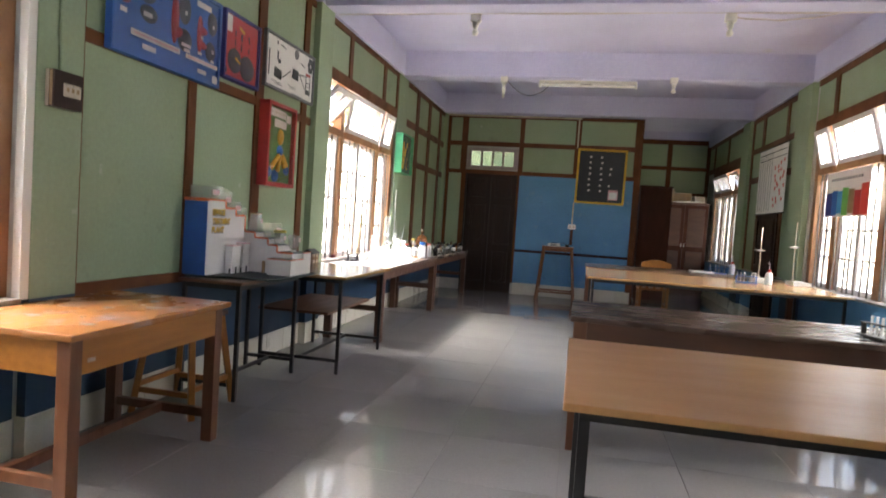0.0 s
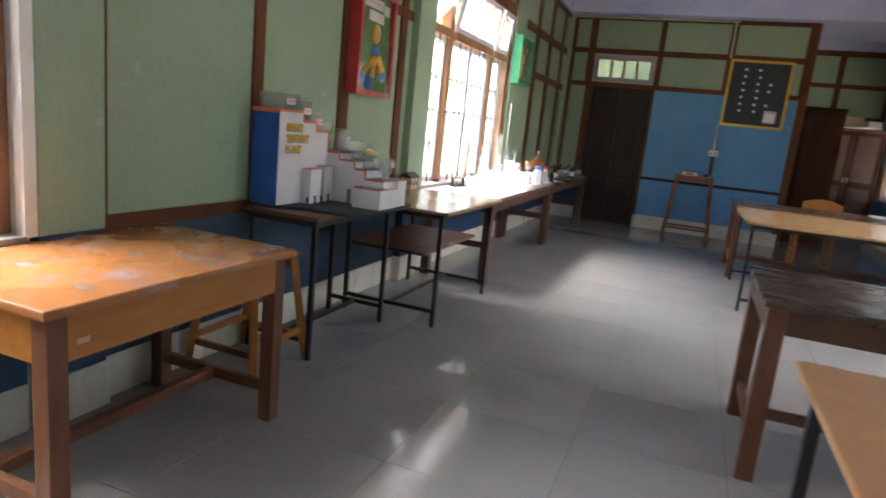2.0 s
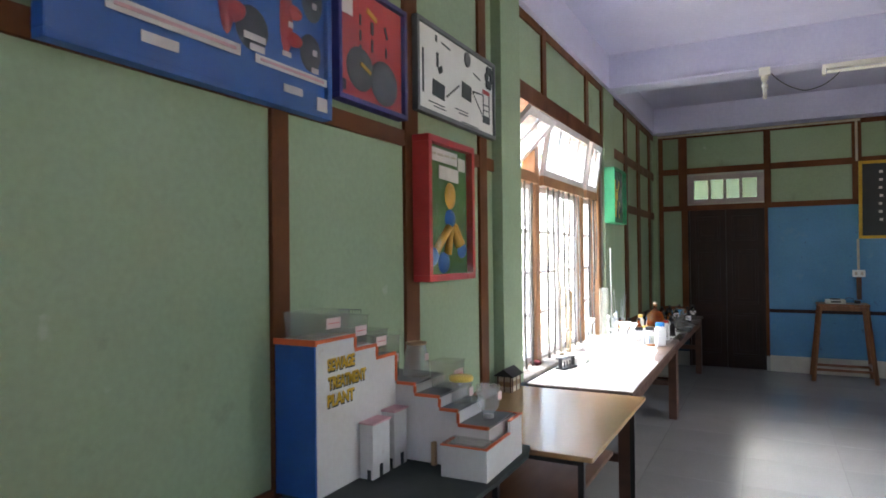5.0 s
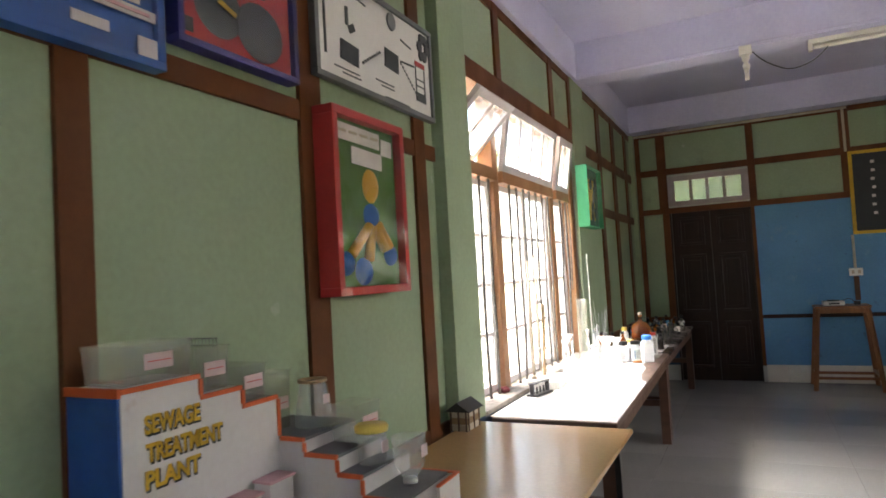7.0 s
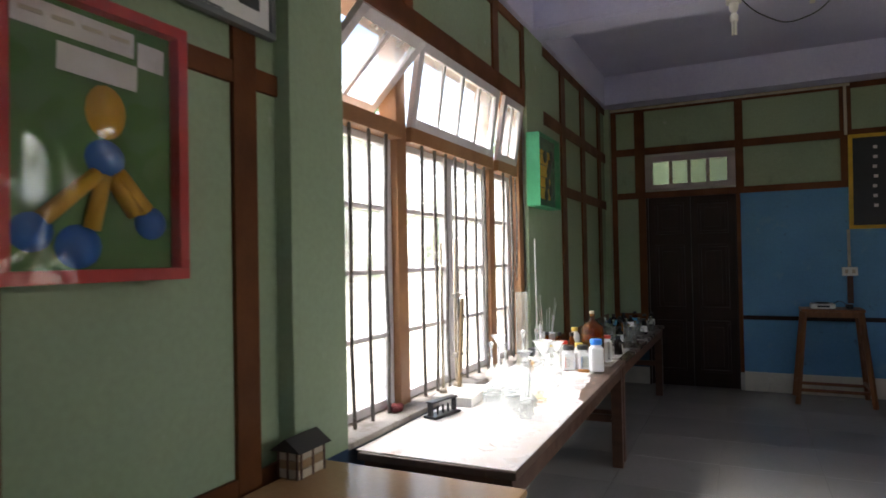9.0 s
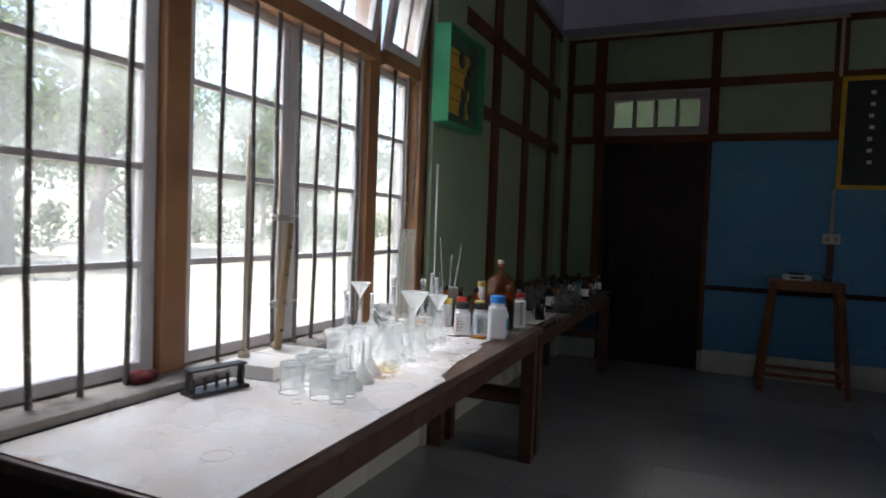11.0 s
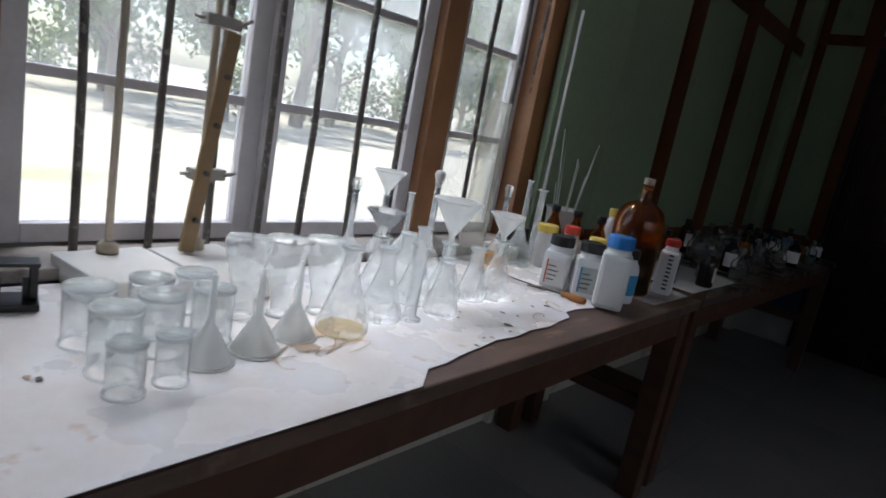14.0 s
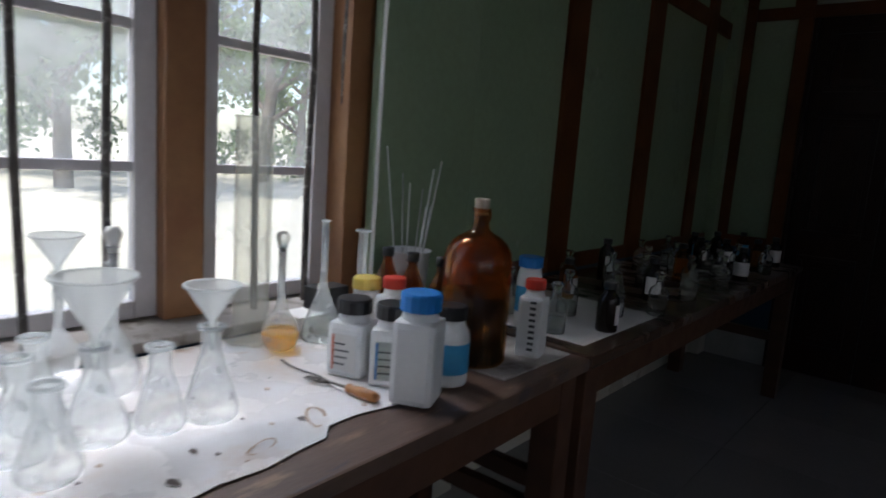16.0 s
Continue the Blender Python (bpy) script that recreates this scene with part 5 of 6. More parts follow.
M["greypaper"] = material("grubby_paper", (0.42, 0.40, 0.38), (0.30, 0.27, 0.25), 0.7, 6, 70, 0.2, stain=(0.12, 0.09, 0.08), stain_at=0.55, stain_size=9)
# torn white plastic sheet lying on the bench
M["sheet"] = material("white_plastic_sheet", (0.79, 0.79, 0.80), (0.69, 0.63, 0.585), 0.28, 7, 70, 0.03, spread=0.42, stain=(0.66, 0.54, 0.45), stain_at=0.57, stain_size=8, soft=0.22, marks=((0.56, 0.40, 0.30), 0.66, 13))
bm = bmesh.new()
edge = [(0.709, 4.668), (0.70, 5.2), (0.689, 5.75), (0.645, 5.81), (0.642, 5.86), (0.628, 5.92), (0.617, 6.0), (0.606, 6.06), (0.612, 6.12), (0.600, 6.2), (0.604, 6.27), (0.592, 6.33), (0.585, 6.39), (0.556, 6.42), (0.552, 6.48), (0.566, 6.56), (0.545, 6.66), (0.5, 6.72), (0.47, 6.80)]
lowv, topv = [], []
rows = []
for x, y in edge:
    row = []
    for k in range(9):
        f = k / 8
        row.append(bm.verts.new((0.07 + (x - 0.07) * f, y, 0.0025 + 0.0012 * noise.noise((f * 3, y * 4, 0.3)) + 0.001)))
    rows.append(row)
for p, q in zip(rows, rows[1:]):
    for k in range(8):
        bm.faces.new((p[k], p[k + 1], q[k + 1], q[k]))
sheet = solo("plastic_sheet", bm, M["sheet"], (0, 0, 0.7205), "torn glossy white plastic sheet with brown stains", "table cover")
sol = sheet.modifiers.new("thickness", 'SOLIDIFY')
sol.thickness = 0.0015

M["speck"] = paint("dark_debris", (0.16, 0.13, 0.12), 0.8)
M["ringstain"] = paint("brown_ring_stain", (0.50, 0.36, 0.25), 0.5)
for i in range(26):
    rg = random.Random(50 + i)
    flake(sheet, rg.uniform(0.3, 0.62), rg.uniform(4.75, 6.55) if i % 2 else rg.uniform(5.95, 6.55), 0.0058, rg.uniform(0.002, 0.007), M["speck"] if i % 3 else M["ringstain"], i, "debris")
for x, y, r in ((0.53, 4.87, 0.034), (0.40, 5.73, 0.05), (0.46, 5.70, 0.055)):
    bm = bmesh.new()
    lathe(bm, [(r - 0.0008, 0.0), (r - 0.0004, 0.0005), (r + 0.0004, 0.0005), (r + 0.0008, 0.0)], 40, (x, y, 0.0055))
    part("ring_stain", bm, M["ringstain"], sheet)


def dribble(x, y, wide, long, turn, seed, w=0.0022):
    """A dried trickle that wanders over the sheet in an open loop."""
    rg = random.Random(seed)
    bm = bmesh.new()
    n = 22
    row = []
    for k in range(n + 1):
        a = 5.2 * k / n
        r = 1 + 0.25 * noise.noise((a * 0.9, seed * 3.1, 0.0))
        px, py = wide * r * math.cos(a), long * r * math.sin(a)
        c, q = math.cos(turn), math.sin(turn)
        px, py = x + px * c - py * q, y + px * q + py * c
        d = w * rg.uniform(0.5, 1.3)
        ux, uy = math.cos(a + turn), math.sin(a + turn)
        row.append((bm.verts.new((px - ux * d, py - uy * d, 0.0057)), bm.verts.new((px, py, 0.0062)), bm.verts.new((px + ux * d, py + uy * d, 0.0057))))
    for p, q in zip(row, row[1:]):
        for k in range(2):
            bm.faces.new((p[k], p[k + 1], q[k + 1], q[k]))
    part("dried_trickle", bm, M["ringstain"], sheet, "dried brown trickle", True)


for i, (x, y, a, b, tn) in enumerate(((0.487, 5.70, 0.025, 0.06, 0.3), (0.50, 5.66, 0.035, 0.085, 0.5), (0.47, 5.62, 0.05, 0.05, 1.2), (0.52, 5.72, 0.018, 0.07, 0.1), (0.55, 6.30, 0.012, 0.03, 0.4), (0.52, 6.42, 0.015, 0.04, 1.0))):
    dribble(x, y, a, b, tn, i, 0.0015 + 0.0006 * (i % 3))
for i, (x, y, r) in enumerate(((0.46, 5.60, 0.022), (0.485, 5.665, 0.03), (0.44, 5.72, 0.026), (0.50, 6.22, 0.007), (0.51, 6.40, 0.009), (0.56, 6.16, 0.012), (0.53, 6.24, 0.005))):
    flake(sheet, x, y, 0.0056, r, M["ringstain"] if r > 0.02 else M["speck"], 90 + i, "dried_spill")
bm = bmesh.new()
box(bm, 0.30, 6.82, 0, 0.62, 7.09, 0.0036)
solo("waste_paper", bm, M["greypaper"], (0, 0, 0.7203), "grubby grey sheet of paper under the bottles", "paper")

for x, y, r, h in ((0.522, 5.353, 0.027, 0.08), (0.515, 5.418, 0.025, 0.079), (0.456, 5.364, 0.038, 0.105), (0.41, 5.447, 0.037, 0.10), (0.402, 5.535, 0.036, 0.10), (0.348, 5.368, 0.040, 0.10), (0.325, 5.468, 0.037, 0.098), (0.32, 5.545, 0.037, 0.10)):
    beaker(x, y, BT, 0.9 * r, 0.92 * h, False, "clear glass beaker turned upside down on the sheet")
for x, y in ((0.474, 5.492), (0.465, 5.58), (0.438, 5.673)):
    funnel(x, y, BT, 0.040, 0.062, 0.075, M["hazyglass"], "white plastic funnel standing on its mouth", False)
for x, y in ((0.325, 5.637), (0.337, 5.71), (0.348, 5.795)):
    conical(x, y, BT, 0.042, 0.152, "glass flask standing upside down on its neck", 0.02, False)
conical(0.449, 5.773, BT, 0.05, 0.165, "conical glass flask with a yellow stain in it", 0.017, True, M["stainliq"])
for x, y, r, h in ((0.315, 5.972, 0.048, 0.145), (0.42, 5.895, 0.046, 0.15), (0.284, 6.09, 0.042, 0.14), (0.365, 6.045, 0.042, 0.14), (0.371, 6.14, 0.046, 0.14), (0.395, 6.222, 0.038, 0.13), (0.405, 6.30, 0.044, 0.15), (0.445, 6.055, 0.04, 0.125)):
    conical(x, y, BT, r, h, "clear conical glass flask among others")
slimcyl = shell("measuring_cylinder", (0.45, 5.955, BT), [(0.024, 0), (0.024, 0.004), (0.013, 0.009), (0.013, 0.195), (0.016, 0.198)], M["clearglass"], "slim clear glass measuring cylinder among the flasks", "measuring cylinder")
ring(slimcyl, 0.014, 0.197, 0.002)
volumetric(0.075, 6.085, BT, 0.036, 0.20, "tall necked glass flask by the window", None, M["clearglass"])
volumetric(0.09, 6.275, BT, 0.036, 0.20, "tall necked glass flask by the window", None)
volumetric(0.08, 6.19, BT, 0.036, 0.19, "tall necked glass flask carrying a funnel", None)
funnel(0.08, 6.19, BT + 0.20, 0.042, 0.055, 0.04, M["hazyglass"], "white plastic funnel set in a flask")
volumetric(0.225, 6.225, BT, 0.042, 0.255, "glass flask plugged with cotton wool", None, M["paper"])
funnel(0.371, 6.14, BT + 0.155, 0.056, 0.085, 0.05, M["hazyglass"], "large cloudy funnel set in a flask")
funnel(0.405, 6.30, BT + 0.16, 0.042, 0.055, 0.05, M["hazyglass"], "white plastic funnel set in a flask")
funnel(0.315, 5.972, BT + 0.15, 0.042, 0.05, 0.05, M["clearglass"], "small glass funnel set in a flask")
cyl = shell("measuring_cylinder", (0.105, 6.565, BT), [(0.056, 0), (0.056, 0.008), (0.042, 0.014), (0.04, 0.02), (0.04, 0.49), (0.042, 0.492)], M["tub"], "tall cloudy plastic measuring cylinder", "measuring cylinder")
ring(cyl, 0.041, 0.491, 0.002, M["tub"])
volumetric(0.195, 6.58, BT, 0.041, 0.225, "round flask half full of yellow liquid", M["yellowliq"], M["clearglass"])
volumetric(0.187, 6.70, BT, 0.05, 0.275, "conical long necked flask with a little water", M["waterliq"], None, True)
cyl = shell("measuring_cylinder", (0.14, 6.86, BT), [(0.028, 0), (0.028, 0.005), (0.012, 0.009), (0.012, 0.235), (0.02, 0.238)], M["clearglass"], "slim glass measuring cylinder", "measuring cylinder")
ring(cyl, 0.018, 0.238, 0.002)
bx = solo("small_carton", bmesh.new(), M["cap_black"], (0.12, 6.765, BT), "small black printed carton", "box")
bm = bmesh.new()
box(bm, -0.03, -0.045, 0, 0.03, 0.045, 0.105, 0.002)
bm.to_mesh(bx.data)
bm = bmesh.new()
box(bm, -0.04, -0.05, 0, 0.04, 0.05, 0.05, 0.002)
solo("small_carton", bm, M["paper"], (0.125, 6.70, BT), "small open white carton", "box")


def jar(x, y, z, r, h, cap, body, label, cap_h=0.03, cap_r=None, square=False, tagcol=None, rz=0.0, name="reagent_bottle"):
    """A screw-capped reagent bottle: body, neck, ribbed cap, label."""
    t = thing(name, (x, y, z), label, "bottle", "reagent bottles", "", rz)
    cr = cap_r or r * 0.72
    bm = bmesh.new()
    hb = h - cap_h
    if square:
        box(bm, -r * 0.92, -r * 0.92, 0, r * 0.92, r * 0.92, hb - 0.012, r * 0.28)
        lathe(bm, [(r * 0.8, hb - 0.02), (cr * 0.9, hb - 0.004), (cr * 0.88, hb + 0.004), (0, hb + 0.004)], 20)
    else:
        lathe(bm, [(0, 0), (r * 0.94, 0), (r, 0.005), (r, hb - 0.03), (r * 0.93, hb - 0.018), (cr * 0.92, hb - 0.005), (cr * 0.9, hb + 0.004), (0, hb + 0.004)], 24)
    part("body", bm, body, t)
    bm = bmesh.new()
    n = 32
    rings = [(cr, hb + 0.004), (cr, h - 0.004), (cr * 0.93, h)]
    vs = [[bm.verts.new((q * (1 + 0.03 * (k % 2)) * math.cos(2 * math.pi * k / n), q * (1 + 0.03 * (k % 2)) * math.sin(2 * math.pi * k / n), zz)) for k in range(n)] for q, zz in rings]
    for p, q in zip(vs, vs[1:]):
        for k in range(n):
            bm.faces.new((p[k], p[(k + 1) % n], q[(k + 1) % n], q[k]))
    bm.faces.new(vs[-1])
    part("cap", bm, cap, t)
    if tagcol:
        d = r * 0.92 if square else r
        bm = bmesh.new()
        if square:
            box(bm, d + 0.0005, -d * 0.66, hb * 0.12, d + 0.0015, d * 0.66, hb * 0.72)
            box(bm, -d * 0.66, -d - 0.0015, hb * 0.12, d * 0.66, -d - 0.0005, hb * 0.72)
        else:
            a0, a1 = -2.3, 0.9
            va = [bm.verts.new(((d + 0.001) * math.cos(a0 + (a1 - a0) * k / 14), (d + 0.001) * math.sin(a0 + (a1 - a0) * k / 14), hb * 0.2)) for k in range(15)]
            vb = [bm.verts.new((v.co.x, v.co.y, hb * 0.68)) for v in va]
            for k in range(14):
                bm.faces.new((va[k], va[k + 1], vb[k + 1], vb[k])).smooth = True
        part("label", bm, tagcol, t, "paper label")
        if square:
            for i in range(4):
                boxpart("writing", M["slate"], t, (-d * 0.5, -d - 0.0022, hb * (0.22 + 0.11 * i), d * (0.1 + 0.1 * (i % 3)), -d - 0.0016, hb * (0.22 + 0.11 * i) + 0.003), 0.0)
            boxpart("band", M["orange"] if tagcol == M["paper"] else M["cap_blue"], t, (-d * 0.64, -d - 0.0022, hb * 0.13, -d * 0.54, -d - 0.0016, hb * 0.7), 0.0)
    return t


M["hdpe"] = material("milky_white_plastic", (0.80, 0.81, 0.81), (0.74, 0.745, 0.74), 0.33, 12, 90, 0.03, stain=(0.6, 0.58, 0.53), stain_at=0.68, stain_size=30)


tj = shell("glass_jar", (0.20, 3.085, 1.058), [(0.05, 0), (0.054, 0.006), (0.05, 0.05), (0.042, 0.095), (0.036, 0.122), (0.037, 0.126)], M["thinglass"], "clear jar with a brown rim on the model", "jar")
ring(tj, 0.037, 0.125, 0.004, M["card"])
boxpart("tag", M["tagpink"], tj, (0.0455, -0.014, 0.062, 0.047, 0.014, 0.088), 0.0, "pale pink paper label")
yj = shell("glass_jar", (0.406, 3.06, 0.978), [(0.034, 0), (0.039, 0.004), (0.039, 0.078), (0.036, 0.082)], M["thinglass"], "small clear jar with a yellow lid on the model", "jar")
bm = bmesh.new()
lathe(bm, [(0, 0.082), (0.044, 0.082), (0.045, 0.094), (0.041, 0.099), (0, 0.099)], 24)
part("lid", bm, M["cap_yellow"], yj)
boxpart("tag", M["tagpink"], yj, (0.0395, -0.016, 0.03, 0.041, 0.016, 0.06), 0.0, "pale pink paper label")
cj = shell("cut_bottle", (0.505, 3.08, 0.929), [(0.018, 0), (0.02, 0.018), (0.040, 0.045), (0.045, 0.115), (0.046, 0.118)], M["thinglass"], "clear cut-off bottle neck used as a funnel on the model", "jar")
boxpart("tag", M["tagpink"], cj, (0.0445, -0.016, 0.07, 0.046, 0.016, 0.10), 0.0, "pale pink paper label")
bm = bmesh.new()
lathe(bm, [(0, 0.0), (0.019, 0.0), (0.019, 0.012), (0, 0.013)], 18)
part("cap", bm, M["pale"], cj)
jar(0.397, 6.608, BT, 0.042, 0.153, M["cap_black"], M["hdpe"], "white square bottle with black cap and printed label", 0.032, 0.034, True, M["paper"], 20)
jar(0.482, 6.632, BT, 0.042, 0.156, M["cap_black"], M["hdpe"], "white square bottle with black cap and greenish label", 0.032, 0.034, True, M["waterliq"], 35)
jar(0.574, 6.603, BT, 0.044, 0.20, M["cap_blue"], M["hdpe"], "tall white square bottle with bright blue cap", 0.036, 0.036, True, None, 25)
jar(0.552, 6.72, BT, 0.038, 0.155, M["cap_black"], M["hdpe"], "white bottle with a blue banded label", 0.03, 0.03, False, M["sky"], 10)
slim = jar(0.565, 7.0, BT, 0.032, 0.178, M["cap_red"], M["hdpe"], "slim white bottle with red cap and printed scale", 0.026, 0.023, True, None, 15)
jar(0.335, 7.03, BT, 0.034, 0.222, M["cap_yellow"], M["hdpe"], "tall white bottle with pale yellow cap", 0.03, 0.022)
jar(0.375, 7.28, 0.717, 0.036, 0.185, M["cap_blue"], M["hdpe"], "white bottle with blue cap and label", 0.034, 0.033, False, M["sky"])
jar(0.225, 6.80, BT, 0.035, 0.142, M["cap_yellow"], M["hdpe"], "white jar with pale yellow lid", 0.03, 0.034)
jar(0.315, 6.80, BT, 0.034, 0.158, M["cap_red"], M["hdpe"], "white bottle with red cap", 0.028, 0.026, True, None, 8)
jar(0.425, 6.765, BT, 0.032, 0.15, M["cap_yellow"], M["hdpe"], "white bottle with yellow cap", 0.024, 0.026)
for x, y, c in ((0.165, 6.925, "cap_black"), (0.253, 6.925, "cap_black"), (0.335, 6.94, "cap_black")):
    t = shell("brown_bottle", (x, y, BT), [(0.034, 0), (0.036, 0.004), (0.036, 0.095), (0.031, 0.115), (0.013, 0.158), (0.012, 0.182)], M["amber"], "small brown glass bottle with dark cap", "bottle", "reagent bottles")
    bm = bmesh.new()
    lathe(bm, [(0, 0.174), (0.0155, 0.174), (0.0155, 0.194), (0.013, 0.196), (0, 0.196)], 16)
    part("cap", bm, M[c], t)
    bm = bmesh.new()
    lathe(bm, [(0, 0.003), (0.033, 0.003), (0.033, 0.085), (0, 0.085)], 18)
    part("liquid", bm, M["darkliq"], t)
for k in range(9):
    boxpart("scale_mark", M["slate"], slim, (0.0, -0.0302, 0.018 + 0.0135 * k, 0.014, -0.0296, 0.024 + 0.0135 * k), 0.0)
# big amber bottle
big = shell("amber_bottle", (0.495, 6.868, BT), [(0.07, 0), (0.075, 0.006), (0.0755, 0.205), (0.0745, 0.225), (0.070, 0.243), (0.061, 0.259), (0.047, 0.272), (0.03, 0.281), (0.02, 0.288), (0.0175, 0.298), (0.017, 0.325), (0.02, 0.328), (0.02, 0.334)], M["amber"], "large amber glass bottle with cork, half full", "bottle", "", 36, 0.003)
bm = bmesh.new()
lathe(bm, [(0, 0.004), (0.069, 0.004), (0.0722, 0.01), (0.0722, 0.152), (0, 0.152)], 32)
part("liquid", bm, M["darkliq"], big, "dark liquid")
bm = bmesh.new()
lathe(bm, [(0.0717, 0.154), (0.0717, 0.206), (0.0705, 0.225), (0.066, 0.241), (0.057, 0.256), (0.044, 0.268)], 32)
part("residue", bm, M["residue"], big, "pale dried film above the liquid")
bm = bmesh.new()
lathe(bm, [(0, 0.318), (0.014, 0.318), (0.0165, 0.352), (0.015, 0.354), (0, 0.354)], 16)
part("cork", bm, M["cork"], big)
bm = bmesh.new()
for k in range(10):
    a, c = k * 0.31, (k + 1) * 0.31
    rod(bm, (0.0, 0.02 + 0.012 * math.sin(a), 0.302 + 0.014 * (1 - math.cos(a))), (0.0, 0.02 + 0.012 * math.sin(c), 0.302 + 0.014 * (1 - math.cos(c))), 0.003, None, 6)
part("handle_ring", bm, M["amber"], big, "", True)
# bucket of pipettes
bk = shell("pipette_bucket", (0.13, 7.035, BT + 0.001), [(0.048, 0), (0.05, 0.004), (0.062, 0.172), (0.067, 0.175)], M["hdpe"], "white plastic bucket holding glass pipettes and rods", "bucket")
for k in range(9):
    a = k * 0.9
    bm = bmesh.new()
    h = (0.30, 0.42, 0.34, 0.38, 0.26, 0.45, 0.36, 0.40, 0.3)[k]
    rod(bm, (0.02 * math.cos(a), 0.02 * math.sin(a), 0.006), (0.075 * math.cos(a) * h / 0.4, 0.075 * math.sin(a) * h / 0.4, h), 0.0022, 0.0018, 6)
    part("pipette", bm, M["hazyglass"], bk, "", True)
bm = bmesh.new()
rod(bm, (0, 0, 0), (-0.012, 0.02, 0.85), 0.006, 0.0055, 10)
solo("glass_burette", bm, M["hazyglass"], (0.092, 6.935, BT), "long glass burette tube leaning in the window corner", "burette", smooth=True)
# wire loop tool
tool = thing("wire_tool", (0.475, 6.528, BT + 0.011), "wire tongs with a turned wooden handle", "tool", "", "", 6)
bm = bmesh.new()
lathe(bm, [(0, 0), (0.008, 0), (0.0095, 0.006), (0.0075, 0.012), (0.0105, 0.03), (0.0105, 0.06), (0.0085, 0.07), (0, 0.071)], 14)
bmesh.ops.rotate(bm, verts=bm.verts, cent=(0, 0, 0), matrix=Matrix.Rotation(math.pi / 2, 3, 'Y'))
part("handle", bm, M["oak"], tool, "", True)
bm = bmesh.new()
rod(bm, (0.002, 0, 0), (-0.055, 0.002, -0.003), 0.0028, None, 8)
rod(bm, (-0.05, 0.0, -0.003), (-0.07, 0.008, -0.004), 0.0035, None, 8)
rod(bm, (-0.05, 0.0, -0.003), (-0.07, -0.008, -0.004), 0.0035, None, 8)
rod(bm, (-0.07, 0.008, -0.004), (-0.105, 0.002, -0.007), 0.0028, 0.002, 8)
rod(bm, (-0.07, -0.008, -0.004), (-0.105, -0.004, -0.007), 0.0028, 0.002, 8)
part("jaw", bm, M["iron"], tool, "", True)
bm = bmesh.new()
for k in range(8):
    rod(bm, (-0.02 * k, 0.004 * math.sin(k * 0.9), 0), (-0.02 * (k + 1), 0.004 * math.sin((k + 1) * 0.9), 0), 0.0018, None, 6)
solo("bent_wire", bm, M["iron"], (0.42, 6.535, BT + 0.003), "thin dark bent wire lying on the plastic sheet", "wire")
# burette stands
M["ceramic"] = material("white_stand_base", (0.72, 0.70, 0.66), (0.63, 0.60, 0.54), 0.35, 5, 70, 0.05, stain=(0.45, 0.38, 0.28), stain_at=0.66, stain_size=9)


def burette_stand(x, y, z, rx, ry, hgt, clamp, label, rz=0.0, w=0.205, d=0.175):
    t = thing("burette_stand", (x, y, z), label, "stand", "burette stands", "", rz)
    boxpart("base", M["ceramic"], t, (-w / 2, -d / 2, 0, w / 2, d / 2, 0.045), 0.004)
    bm = bmesh.new()
    lathe(bm, [(0, 0.0455), (0.02, 0.0455), (0.02, 0.062), (0.012, 0.07), (0, 0.07)], 16, (rx, ry, 0))
    part("collar", bm, M["cork"], t)
    bm = bmesh.new()
    rod(bm, (rx, ry, 0.07), (rx, ry, hgt), 0.0075, None, 10)
    part("rod", bm, M["beige"], t, "", True)
    for cz in clamp:
        bm = bmesh.new()
        box(bm, rx - 0.014, ry - 0.03, cz - 0.012, rx + 0.014, ry + 0.05, cz + 0.012, 0.003)
        rod(bm, (rx, ry - 0.05, cz), (rx, ry + 0.07, cz), 0.004, None, 6)
        rod(bm, (rx + 0.014, ry + 0.045, cz), (rx + 0.045, ry + 0.05, cz + 0.012), 0.004, None, 6)
        part("clamp", bm, M["steel"], t)
    return t


burette_stand(0.112, 5.512, BT, -0.074, 0.004, 0.80, (), "white based burette stand with bare rod", 6)
burette_stand(0.128, 5.692, BT, -0.098, 0.008, 0.82, (0.525, 0.21), "white based burette stand with two rusty clamps", 6, w=0.25, d=0.165)
bm = bmesh.new()
beam(bm, (0, 0, 0), (0.0, 0.055, 0.46), 0.012, 0.032, 0.002)
wd = thing("wooden_burette_holder", (0.062, 5.655, BT + 0.048), "wooden strip with rusty screws leaning on the clamps", "wooden strip")
part("strip", bm, M["card"], wd)
for k in range(4):
    bm = bmesh.new()
    rod(bm, (0.004, 0.012 * k + 0.01, 0.07 + 0.1 * k), (0.014, 0.012 * k + 0.01, 0.07 + 0.1 * k), 0.006, None, 8)
    part("screw", bm, M["iron"], wd)


